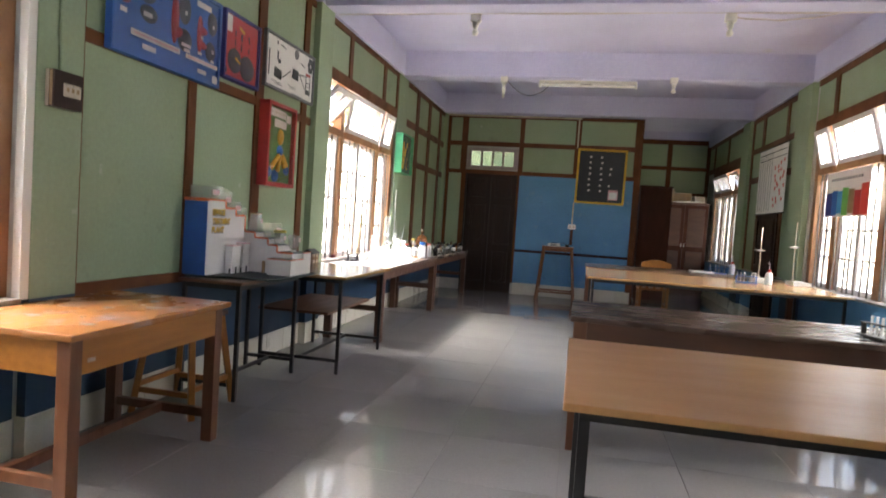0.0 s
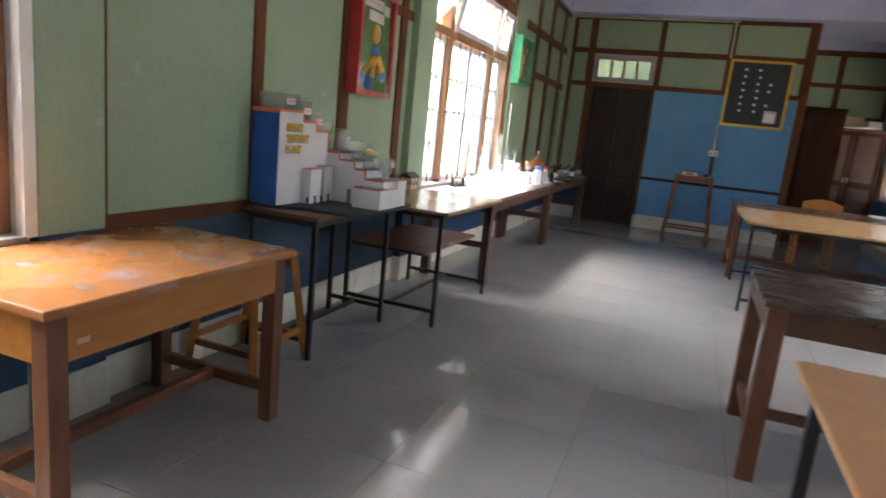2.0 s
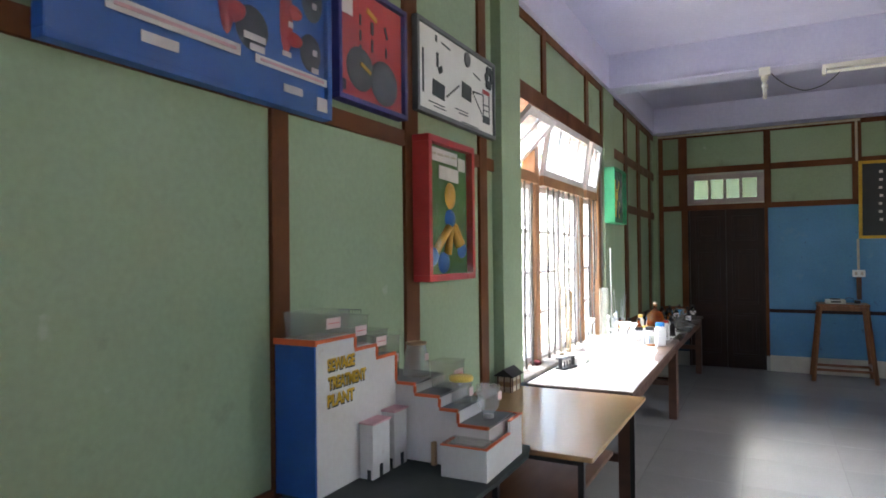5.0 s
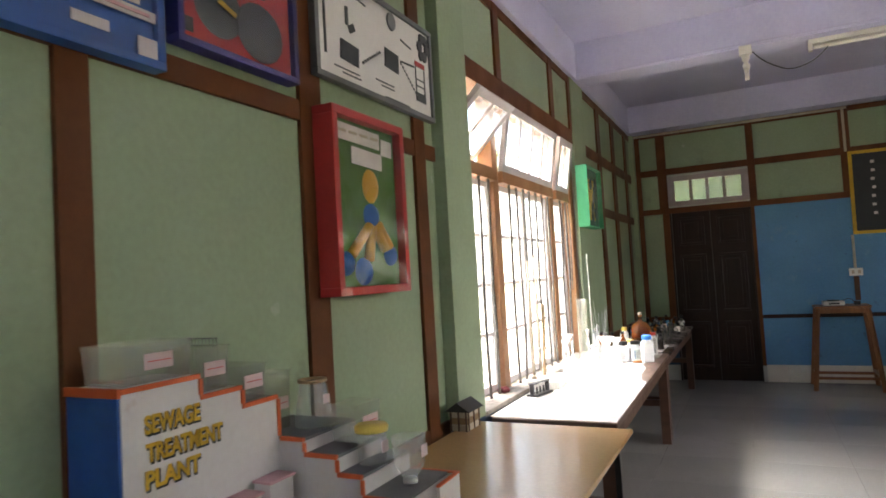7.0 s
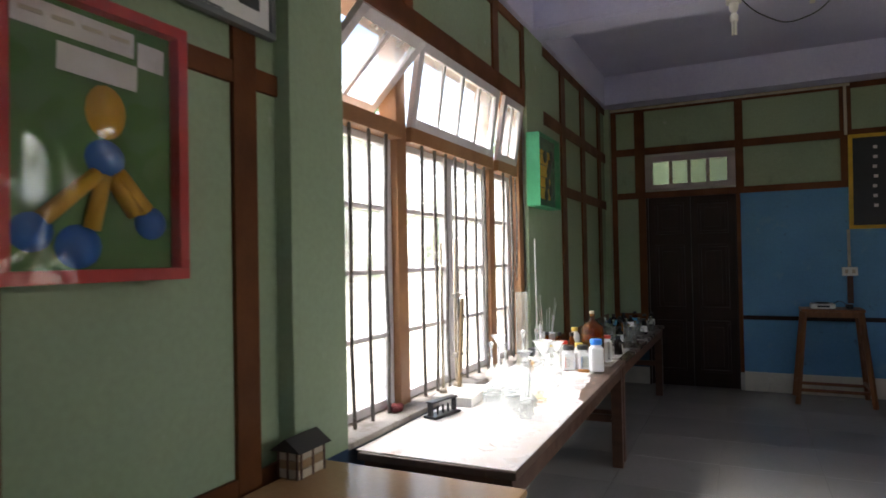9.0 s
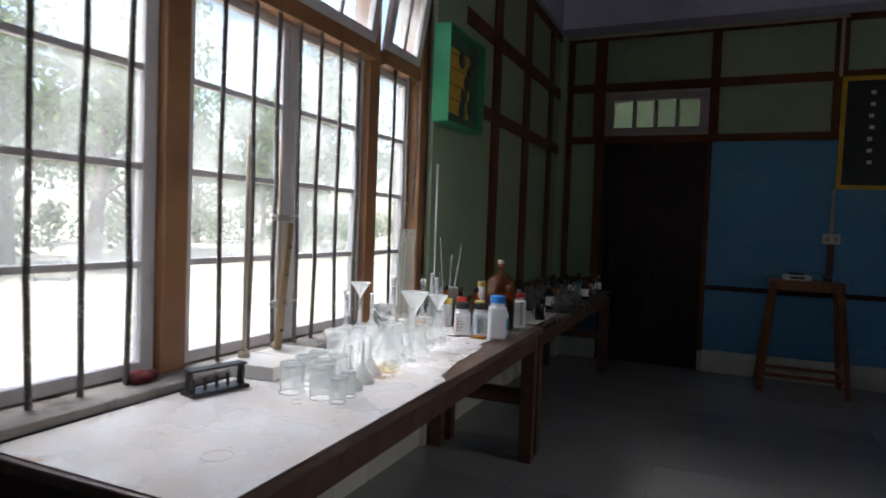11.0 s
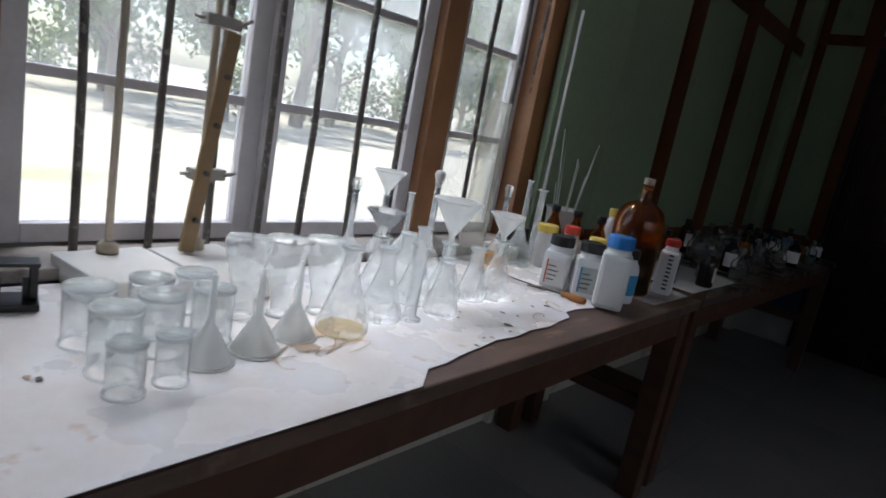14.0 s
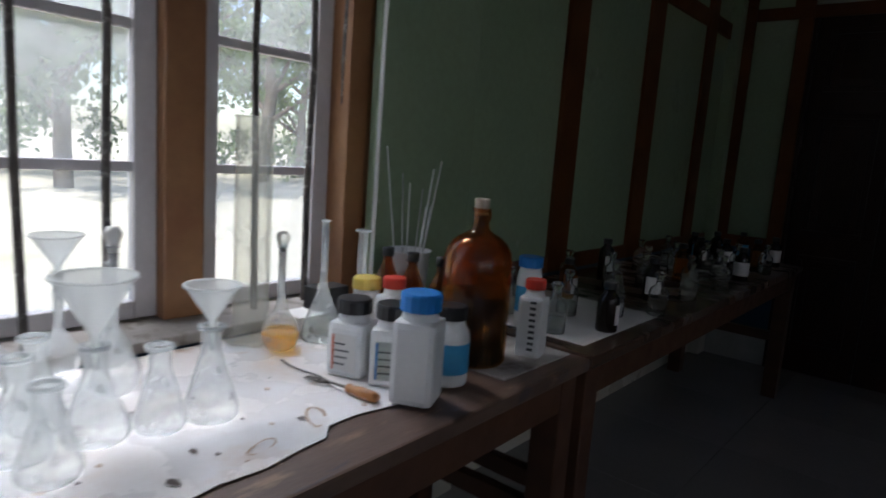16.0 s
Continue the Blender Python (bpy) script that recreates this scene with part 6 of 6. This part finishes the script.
def tube_rack(x, y, z, mat, label, rz=0.0, n=6, long=0.19, tubes=(), tmat=None):
    t = thing("test_tube_rack", (x, y, z), label, "rack", "test tube racks", "", rz)
    boxpart("foot", mat, t, (-0.035, -long / 2, 0, 0.035, long / 2, 0.012), 0.003)
    boxpart("top_plate", mat, t, (-0.02, -long / 2, 0.07, 0.02, long / 2, 0.077), 0.002)
    for s in (-1, 1):
        boxpart("post", mat, t, (-0.012, s * (long / 2 - 0.008) - 0.006, 0.012, 0.012, s * (long / 2 - 0.008) + 0.006, 0.07), 0.002)
    for k in range(n):
        yy = -long / 2 + long * (k + 0.5) / n
        if k in tubes:
            bm = bmesh.new()
            lathe(bm, [(0, 0.0), (0.005, 0.001), (0.0075, 0.006), (0.0075, 0.10), (0.009, 0.102)], 12, (0.004, yy, 0.013))
            part("test_tube", bm, tmat or M["hazyglass"], t)
        else:
            bm = bmesh.new()
            rod(bm, (0.004, yy, 0.012), (0.004, yy, 0.05), 0.005, None, 8)
            part("peg", bm, mat, t)
    return t


tube_rack(0.15, 5.262, BT, M["black"], "small black plastic test tube rack on the sheet", -13, 5)
M["rag"] = material("dark_red_rag", (0.16, 0.012, 0.016), (0.06, 0.008, 0.01), 0.9, 20, 120, 0.4)
bm = bmesh.new()
for k in range(9):
    s = Matrix.Translation((random.uniform(-0.03, 0.03), random.uniform(-0.05, 0.05), random.uniform(0.012, 0.03))) @ Matrix.Diagonal((0.028, 0.036, 0.022, 1)) @ Matrix.Rotation(k, 4, 'X')
    bmesh.ops.create_icosphere(bm, subdivisions=2, radius=1.0, matrix=s)
for v in bm.verts:
    v.co += 0.006 * Vector(noise.noise_vector(v.co * 50))
    v.co.z = max(v.co.z, 0.0)
    v.co *= 0.68
solo("red_cloth", bm, M["rag"], (-0.035, 5.165, 0.7515), "crumpled red rag on the window sill", "cloth", smooth=True)
# the toy hut on the steel table
hut = thing("toy_hut", (0.092, 4.315, 0.7515), "small toy hut of wood strips with a dark roof", "model")
for k in range(3):
    boxpart("wall", M["card"] if k % 2 else M["beige"], hut, (-0.04, -0.06, 0.028 * k, 0.04, 0.06, 0.028 * k + 0.026), 0.002)
hut.scale = (1.12, 1.15, 1.05)
for k in (0, 2, 4):
    boxpart("post", M["darkwood"], hut, (0.0402, -0.055 + 0.026 * k, 0.0, 0.044, -0.049 + 0.026 * k, 0.082), 0.0)
    boxpart("post", M["darkwood"], hut, (-0.036 + 0.017 * k, -0.064, 0.0, -0.03 + 0.017 * k, -0.0602, 0.082), 0.0)
bm = bmesh.new()
vs = [bm.verts.new(p) for p in ((-0.055, -0.072, 0.083), (0.055, -0.072, 0.083), (0.0, -0.072, 0.123), (-0.055, 0.072, 0.083), (0.055, 0.072, 0.083), (0.0, 0.072, 0.123))]
for f in ((0, 1, 2), (5, 4, 3), (0, 2, 5, 3), (1, 4, 5, 2), (0, 3, 4, 1)):
    bm.faces.new([vs[i] for i in f])
part("roof", bm, M["cap_black"], hut)

# bottles on the second bench
for k in range(34):
    y = 7.25 + 0.064 * k + random.uniform(-0.01, 0.01)
    x = (0.50, 0.30, 0.58, 0.40, 0.20)[k % 5] + random.uniform(-0.02, 0.02)
    if k % 4 == 2 or k > 27:
        jar(x, y, 0.716, 0.03, random.uniform(0.13, 0.16), M["cap_black"], M["darkliq"] if k % 3 else M["amber"], "dark glass bottle with a paper label on the bench", 0.024, 0.017, False, M["paper"] if k % 2 == 0 else M["sky"], 200 * random.random() - 40)
    else:
        t = shell("stoppered_bottle", (x, y, 0.716), [(0.028, 0), (0.031, 0.004), (0.031, 0.072), (0.026, 0.085), (0.012, 0.095), (0.011, 0.115), (0.015, 0.118)], M["dimglass"], "clear glass stoppered bottle on the bench", "bottle", "stoppered bottles")
        bm = bmesh.new()
        lathe(bm, [(0, 0.105), (0.008, 0.105), (0.011, 0.119), (0.016, 0.128), (0.014, 0.137), (0, 0.139)], 14)
        part("stopper", bm, M["dimglass"], t)
        if k % 3 == 0:
            bm = bmesh.new()
            lathe(bm, [(0, 0.003), (0.0285, 0.003), (0.0285, 0.04), (0, 0.04)], 16)
            part("liquid", bm, M["waterliq"], t)
bm = bmesh.new()
box(bm, -0.27, 0, 0, 0.27, 0.5, 0.0015)
solo("newspaper", bm, M["paper"], (0.33, 7.2, 0.7155), "sheet of old paper under the bottles", "paper")

# ---- right half of the room ----
def wash_bottle(x, y, z):
    t = thing("wash_bottle", (x, y, z), "translucent wash bottle with red cap and bent spout", "bottle", "wash bottles")
    bm = bmesh.new()
    lathe(bm, [(0, 0), (0.036, 0), (0.038, 0.005), (0.038, 0.10), (0.03, 0.125), (0.016, 0.135), (0, 0.135)], 20)
    part("body", bm, M["hdpe"], t)
    bm = bmesh.new()
    lathe(bm, [(0, 0.136), (0.02, 0.136), (0.02, 0.155), (0.008, 0.165), (0, 0.165)], 16)
    part("cap", bm, M["cap_red"], t)
    bm = bmesh.new()
    pts = [(0, 0, 0.165), (0, 0, 0.22), (0, 0.012, 0.245), (0, 0.035, 0.245), (0, 0.06, 0.215)]
    for p, q in zip(pts, pts[1:]):
        rod(bm, p, q, 0.004, None, 6)
    part("spout", bm, M["hdpe"], t, "", True)
    return t


wash_bottle(4.53, 6.32, 0.757)
wash_bottle(4.47, 7.72, 0.763)
tube_rack(4.30, 6.30, 0.757, M["bead"], "blue plastic test tube rack with glass tubes", 90, 6, 0.22, (0, 1, 3, 4, 5))
tube_rack(4.28, 7.66, 0.763, M["bead"], "blue plastic test tube rack with glass tubes", 90, 6, 0.22, (0, 2, 3, 5))
tube_rack(4.06, 2.66, 0.753, M["black"], "black test tube rack holding glass tubes", 15, 5, 0.2, (1, 2, 3))
burette_stand(4.52, 6.62, 0.757, 0.06, 0.0, 0.62, (0.36,), "white based burette stand on the tan table", 90)
burette_stand(4.88, 6.50, 0.757, 0.0, 0.06, 0.70, (0.42,), "white based burette stand near the window", 90, w=0.3)
bm = bmesh.new()
box(bm, -0.14, -0.1, 0, 0.14, 0.1, 0.02, 0.003)
solo("open_notebook", bm, M["paper"], (4.08, 7.62, 0.763), "flat white notebook on the far bench", "book")


def chair(x, y, rz):
    t = thing("wooden_chair", (x, y, 0), "brown wooden chair with a rounded crest rail", "chair", "", "", rz)
    boxpart("seat", M["oak"], t, (-0.21, -0.2, 0.42, 0.21, 0.2, 0.45), 0.01)
    for s in (-1, 1):
        boxpart("leg", M["oak"], t, (s * 0.185 - 0.018, -0.19, 0, s * 0.185 + 0.018, -0.154, 0.42), 0.004)
        bm = bmesh.new()
        beam(bm, (s * 0.185, 0.175, 0), (s * 0.185, 0.175, 0.42), 0.036, 0.036)
        beam(bm, (s * 0.185, 0.175, 0.42), (s * 0.175, 0.23, 0.80), 0.034, 0.034)
        part("back_leg", bm, M["oak"], t)
        boxpart("stretcher", M["oak"], t, (s * 0.185 - 0.01, -0.154, 0.2, s * 0.185 + 0.01, 0.157, 0.225), 0.002)
    bm = bmesh.new()
    n = 12
    for k in range(n):
        a, c = -0.2 + 0.4 * k / n, -0.2 + 0.4 * (k + 1) / n
        za, zc = 0.80 + 0.06 * math.cos(a * 7), 0.80 + 0.06 * math.cos(c * 7)
        vs = [bm.verts.new(p) for p in ((a, 0.215, 0.72), (c, 0.215, 0.72), (c, 0.222, zc), (a, 0.222, za), (a, 0.245, 0.72), (c, 0.245, 0.72), (c, 0.25, zc), (a, 0.25, za))]
        for f in ((0, 1, 2, 3), (7, 6, 5, 4), (3, 2, 6, 7), (1, 0, 4, 5)) + (((0, 3, 7, 4),) if k == 0 else ()) + (((2, 1, 5, 6),) if k == n - 1 else ()):
            bm.faces.new([vs[i] for i in f])
    part("crest_rail", bm, M["oak"], t)
    for k in range(3):
        boxpart("back_slat", M["oak"], t, (-0.1 + 0.1 * k - 0.02, 0.205, 0.45, -0.1 + 0.1 * k + 0.02, 0.22, 0.72), 0.002)
    return t


chair(3.58, 8.4, 180)
# balance and adapter on the tall stool
bal = thing("weighing_balance", (2.09, 9.68, 0.901), "small white electronic balance with a black pan", "balance")
boxpart("body", M["pale"], bal, (-0.10, -0.09, 0, 0.10, 0.09, 0.045), 0.008)
boxpart("display", M["dark"], bal, (-0.05, -0.0925, 0.014, 0.05, -0.0905, 0.032), 0.0)
bm = bmesh.new()
lathe(bm, [(0, 0.046), (0.055, 0.046), (0.06, 0.056), (0, 0.058)], 24)
part("pan", bm, M["cap_black"], bal)
bm = bmesh.new()
box(bm, -0.03, -0.025, 0, 0.03, 0.025, 0.04, 0.006)
solo("power_adapter", bm, M["cap_black"], (2.31, 9.68, 0.901), "black power adapter on the tall stool", "adapter")
cable("hanging_cable", ((2.17, 9.67, 0.93), (2.29, 9.67, 0.93)), 0.003, M["cap_black"], "short black cable on the tall stool", -0.04)
# charts on the right side
ch = thing("hanging_chart", (W - 0.065, 8.43, 2.065), "white hanging chart with black lines and red dots", "chart", "", "", 180)
boxpart("sheet", M["paper"], ch, (0, -0.64, -0.45, 0.003, 0.64, 0.46), 0.0)
for z in (-0.46, 0.465):
    bm = bmesh.new()
    rod(bm, (0.002, -0.66, z), (0.002, 0.66, z), 0.01, None, 8)
    part("roller", bm, M["cap_black"], ch, "", True)
for k in range(6):
    boxpart("line", M["dark"], ch, (0.0035, -0.56 + 0.11 * k, -0.42, 0.0045, -0.548 + 0.11 * k, 0.40), 0.0)
boxpart("line", M["dark"], ch, (0.0047, -0.6, 0.30, 0.0055, 0.6, 0.312), 0.0)
boxpart("line", M["dark"], ch, (0.0047, -0.6, 0.38, 0.0055, 0.6, 0.392), 0.0)
for k in range(22):
    o = blob(ch, "dot", M["cap_red"], 0.0035, 0.18 + 0.12 * (k % 4) + random.uniform(-0.03, 0.03), 0.26 - 0.11 * (k // 4) - random.uniform(0, 0.1), 0.034, 0.03, 0.0, 0.001)
po = thing("colour_poster", (W - 0.015, 5.98, 1.76), "periodic table poster in bright colour blocks over the window", "poster", "", "", 180)
boxpart("sheet", M["paper"], po, (0, -0.52, -0.235, 0.003, 0.52, 0.235), 0.0)
for u0, u1, z0, z1, m in ((-0.50, -0.36, -0.22, 0.02, "violet"), (-0.355, -0.22, -0.22, 0.04, "dblue"), (-0.215, -0.10, -0.2, 0.03, "sky"), (-0.095, 0.05, -0.22, 0.06, "lime"), (0.055, 0.19, -0.2, 0.04, "card"), (0.195, 0.34, -0.22, 0.02, "dred"), (0.345, 0.50, -0.22, 0.08, "cap_red")):
    boxpart("block", M[m], po, (0.0035, u0, z0, 0.0045, u1, z1), 0.0)
for k in range(12):
    boxpart("caption", M["grey"], po, (0.0035, -0.4 + 0.065 * k, 0.14, 0.0045, -0.36 + 0.065 * k, 0.17), 0.0)


# ---- cupboards in the alcove ----
cb = thing("tall_cupboard", (3.75, 10.62, 0), "tall plain red-brown wooden cupboard", "cupboard")
boxpart("body", M["cabinet"], cb, (-0.26, -0.24, 0.06, 0.26, 0.28, 2.02), 0.006)
boxpart("cornice", M["cabinet"], cb, (-0.275, -0.255, 2.02, 0.275, 0.29, 2.05), 0.006)
boxpart("plinth", M["darkwood"], cb, (-0.25, -0.23, 0.0, 0.25, 0.27, 0.06), 0.0)
cb = thing("panelled_cupboard", (4.58, 12.85, 0), "dark brown cupboard with two panelled doors, boxes on top", "cupboard")
boxpart("body", M["darkwood"], cb, (-0.47, -0.24, 0.06, 0.47, 0.28, 1.86), 0.006)
boxpart("plinth", M["darkwood"], cb, (-0.45, -0.22, 0.0, 0.45, 0.26, 0.06), 0.0)
boxpart("cornice", M["darkwood"], cb, (-0.49, -0.26, 1.86, 0.49, 0.29, 1.90), 0.006)
for s in (-1, 1):
    d = boxpart("door", M["cabinet"], cb, (min(s * 0.005, s * 0.46), -0.262, 0.08, max(s * 0.005, s * 0.46), -0.241, 1.85), 0.004)
    for z0, z1 in ((0.16, 0.9), (1.0, 1.78)):
        boxpart("field", M["darkwood"], d, (min(s * 0.07, s * 0.39), -0.275, z0, max(s * 0.07, s * 0.39), -0.2625, z1), 0.008)
    boxpart("handle", M["steel"], d, (s * 0.03 - 0.008, -0.285, 0.98, s * 0.03 + 0.008, -0.2625, 1.06), 0.003)
for x, y, w, d, h, rz, m in ((4.22, 12.85, 0.26, 0.3, 0.26, 8, "card"), (4.55, 12.88, 0.34, 0.28, 0.2, -6, "card"), (4.86, 12.85, 0.2, 0.3, 0.14, 4, "beige")):
    t = thing("cardboard_box", (x, y, 1.902), "brown cardboard box on top of the cupboard", "box", "boxes on the cupboard", "", rz)
    boxpart("body", M[m], t, (-w / 2, -d / 2, 0, w / 2, d / 2, h), 0.003)
    for s in (-1, 1):
        bm = bmesh.new()
        beam(bm, (-w / 2, s * d / 2, h), (-w / 2 + w, s * d / 2, h + 0.001), 0.003, 0.003, 0)
        part("seam", bm, M["beige"], t)
for k in range(4):
    bm = bmesh.new()
    box(bm, -0.16, -0.11, 0, 0.16, 0.11, 0.008)
    solo("loose_papers", bm, M["paper"], (4.82 - 0.02 * k, 12.70, 1.902 + 0.0085 * k) if k < 0 else (4.5 + 0.1 * k, 12.66, 1.9015 + 0.009 * k), "white loose papers on the cupboard", "paper", "papers on the cupboard", "", 12 * k)

# ---- outside ----
bm = bmesh.new()
bmesh.ops.create_grid(bm, x_segments=60, y_segments=60, size=400)
solo("ground", bm, M["earth"], (0, 5, -0.45), "pale sunlit dry earth with patches of grass", "ground", kind="structure")
M["bark"] = material("grey_bark", (0.16, 0.13, 0.10), (0.09, 0.07, 0.055), 0.9, 3, 25, 0.6, stretch=(3, 3, 0.6), depth=0.03)
M["leaves"] = material("sunlit_leaves", (0.11, 0.17, 0.04), (0.07, 0.12, 0.03), 0.55, 1.2, 20, 0.0)
for nd in M["leaves"].node_tree.nodes:
    if nd.type == 'BSDF_PRINCIPLED':
        nd.inputs["Transmission Weight"].default_value = 0.0
        nd.inputs["Subsurface Weight"].default_value = 0.0


def leaf_cloud(centres, per, size, rng):
    """Many small leaf faces scattered round a set of twig ends."""
    verts, faces = [], []
    for c, r in centres:
        for _ in range(per):
            d = Vector((rng.gauss(0, 1), rng.gauss(0, 1), rng.gauss(0, 0.8)))
            d.normalize()
            p = c + d * r * rng.uniform(0.35, 1.0)
            a = Vector((rng.gauss(0, 1), rng.gauss(0, 1), rng.gauss(0, 1))).normalized()
            b = a.cross(Vector((rng.gauss(0, 1), rng.gauss(0, 1), rng.gauss(0, 1)))).normalized()
            s = size * rng.uniform(0.6, 1.3)
            n = len(verts)
            verts += [p - a * s, p - b * s * 0.45, p + a * s, p + b * s * 0.45]
            faces.append((n, n + 1, n + 2, n + 3))
    me = bpy.data.meshes.new("crown")
    me.from_pydata([tuple(v) for v in verts], [], faces)
    me.materials.append(M["leaves"])
    return me


def tree(at, h, spread, seed, label):
    rng = random.Random(seed)
    t = thing("tree", at, label, "tree", "trees in the yard")
    bm = bmesh.new()
    pts = [Vector((0, 0, 0))]
    for k in range(6):
        pts.append(pts[-1] + Vector((rng.uniform(-0.12, 0.12), rng.uniform(-0.12, 0.12), h * 0.62 / 6)))
    r = h * 0.022
    for k, (p, q) in enumerate(zip(pts, pts[1:])):
        rod(bm, p, q, r * (1.25 - 0.11 * k), r * (1.25 - 0.11 * (k + 1)), 9, False)
    ends = []
    for k in range(11):
        base = pts[2 + k % 5]
        a = rng.uniform(0, 6.28)
        l = spread * rng.uniform(0.5, 1.0)
        mid = base + Vector((math.cos(a) * l * 0.5, math.sin(a) * l * 0.5, h * 0.10))
        end = mid + Vector((math.cos(a + 0.4) * l * 0.5, math.sin(a + 0.4) * l * 0.5, h * rng.uniform(0.06, 0.2)))
        rod(bm, base, mid, r * 0.45, r * 0.3, 6, False)
        rod(bm, mid, end, r * 0.3, r * 0.1, 6, False)
        ends += [(mid, spread * 0.28), (end, spread * 0.34)]
        for _ in range(2):
            ends.append((end + Vector((rng.uniform(-1, 1), rng.uniform(-1, 1), rng.uniform(-0.4, 0.9))) * spread * 0.35, spread * 0.3))
    ends += [(pts[-1] + Vector((0, 0, h * 0.2)), spread * 0.5), (pts[-1], spread * 0.45)]
    part("trunk", bm, M["bark"], t, "", True)
    c = new("crown", leaf_cloud(ends, 90, 0.16, rng))
    c.parent = t
    return t


kinds = [tree((-17, 12, -0.45), 9, 3.2, 3, "tall leafy tree with a bare grey trunk"), tree((-20, 20, -0.45), 11, 3.6, 5, "tall leafy tree with a bare grey trunk"), tree((-16, 27, -0.45), 8, 2.8, 9, "tall leafy tree with a bare grey trunk")]
spots = [(-18.5, 16), (-22, 9), (-19, 3), (-23, 24), (-19, 31), (-26, 15), (-28, 33), (-24, 40), (-17, -5), (-30, 22), (-14, 37), (-21, 48), (-33, 45), (20, 4), (23, 12), (18, 18), (25, 24), (21, -4)]
for k, (x, y) in enumerate(spots):
    copy_thing(kinds[k % 3], pose(x, y, -0.45, 0, 0, 77 * k))
rng = random.Random(21)
cl = []
for k in range(130):
    x, y = -rng.uniform(20, 34), rng.uniform(-20, 75)
    cl.append((Vector((x, y, -0.2 + rng.uniform(0.2, 1.8))), rng.uniform(0.7, 1.5)))
for k in range(40):
    cl.append((Vector((rng.uniform(22, 30), rng.uniform(-15, 40), rng.uniform(0.0, 1.6))), rng.uniform(0.7, 1.4)))
sh = new("shrubs", leaf_cloud(cl, 120, 0.17, rng))
sh.data.name = "shrubs"
tagged(sh, "dense green undergrowth along the edge of the yard", "shrubs", "", "stuff")

# ---- floor tiles, last ----
bm = bmesh.new()
box(bm, -0.22, L0 - 0.2, -0.45, W + 0.22, ALC + 0.2, -0.006)
floor = solo("floor", bm, M["grout"], (0, 0, 0), "glossy grey vitrified floor tiles with thin joints", "floor", kind="structure")
TS = 0.615
shared = {}
for i in range(-4, 7):
    for j in range(-8, 20):
        xa, ya = 1.855 + TS * i, 1.81 + TS * j
        x0, x1, y0, y1 = max(xa, 0.0), min(xa + TS, W), max(ya, L0), min(ya + TS, ALC)
        if x1 - x0 < 0.03 or y1 - y0 < 0.03 or (x1 < FAR - 1.25 and y0 > L1 + 0.14):
            continue
        key = (round(x1 - x0, 3), round(y1 - y0, 3))
        if key not in shared:
            bm = bmesh.new()
            hx, hy = key[0] / 2 - 0.0012, key[1] / 2 - 0.0012
            box(bm, -hx, -hy, -0.008, hx, hy, 0.0)
            shared[key] = mesh_of(bm, M["floor"], "tile")
        o = new("tile", shared[key])
        o.matrix_basis = pose((x0 + x1) / 2, (y0 + y1) / 2, random.uniform(-0.0001, 0.0))
        o.parent = floor
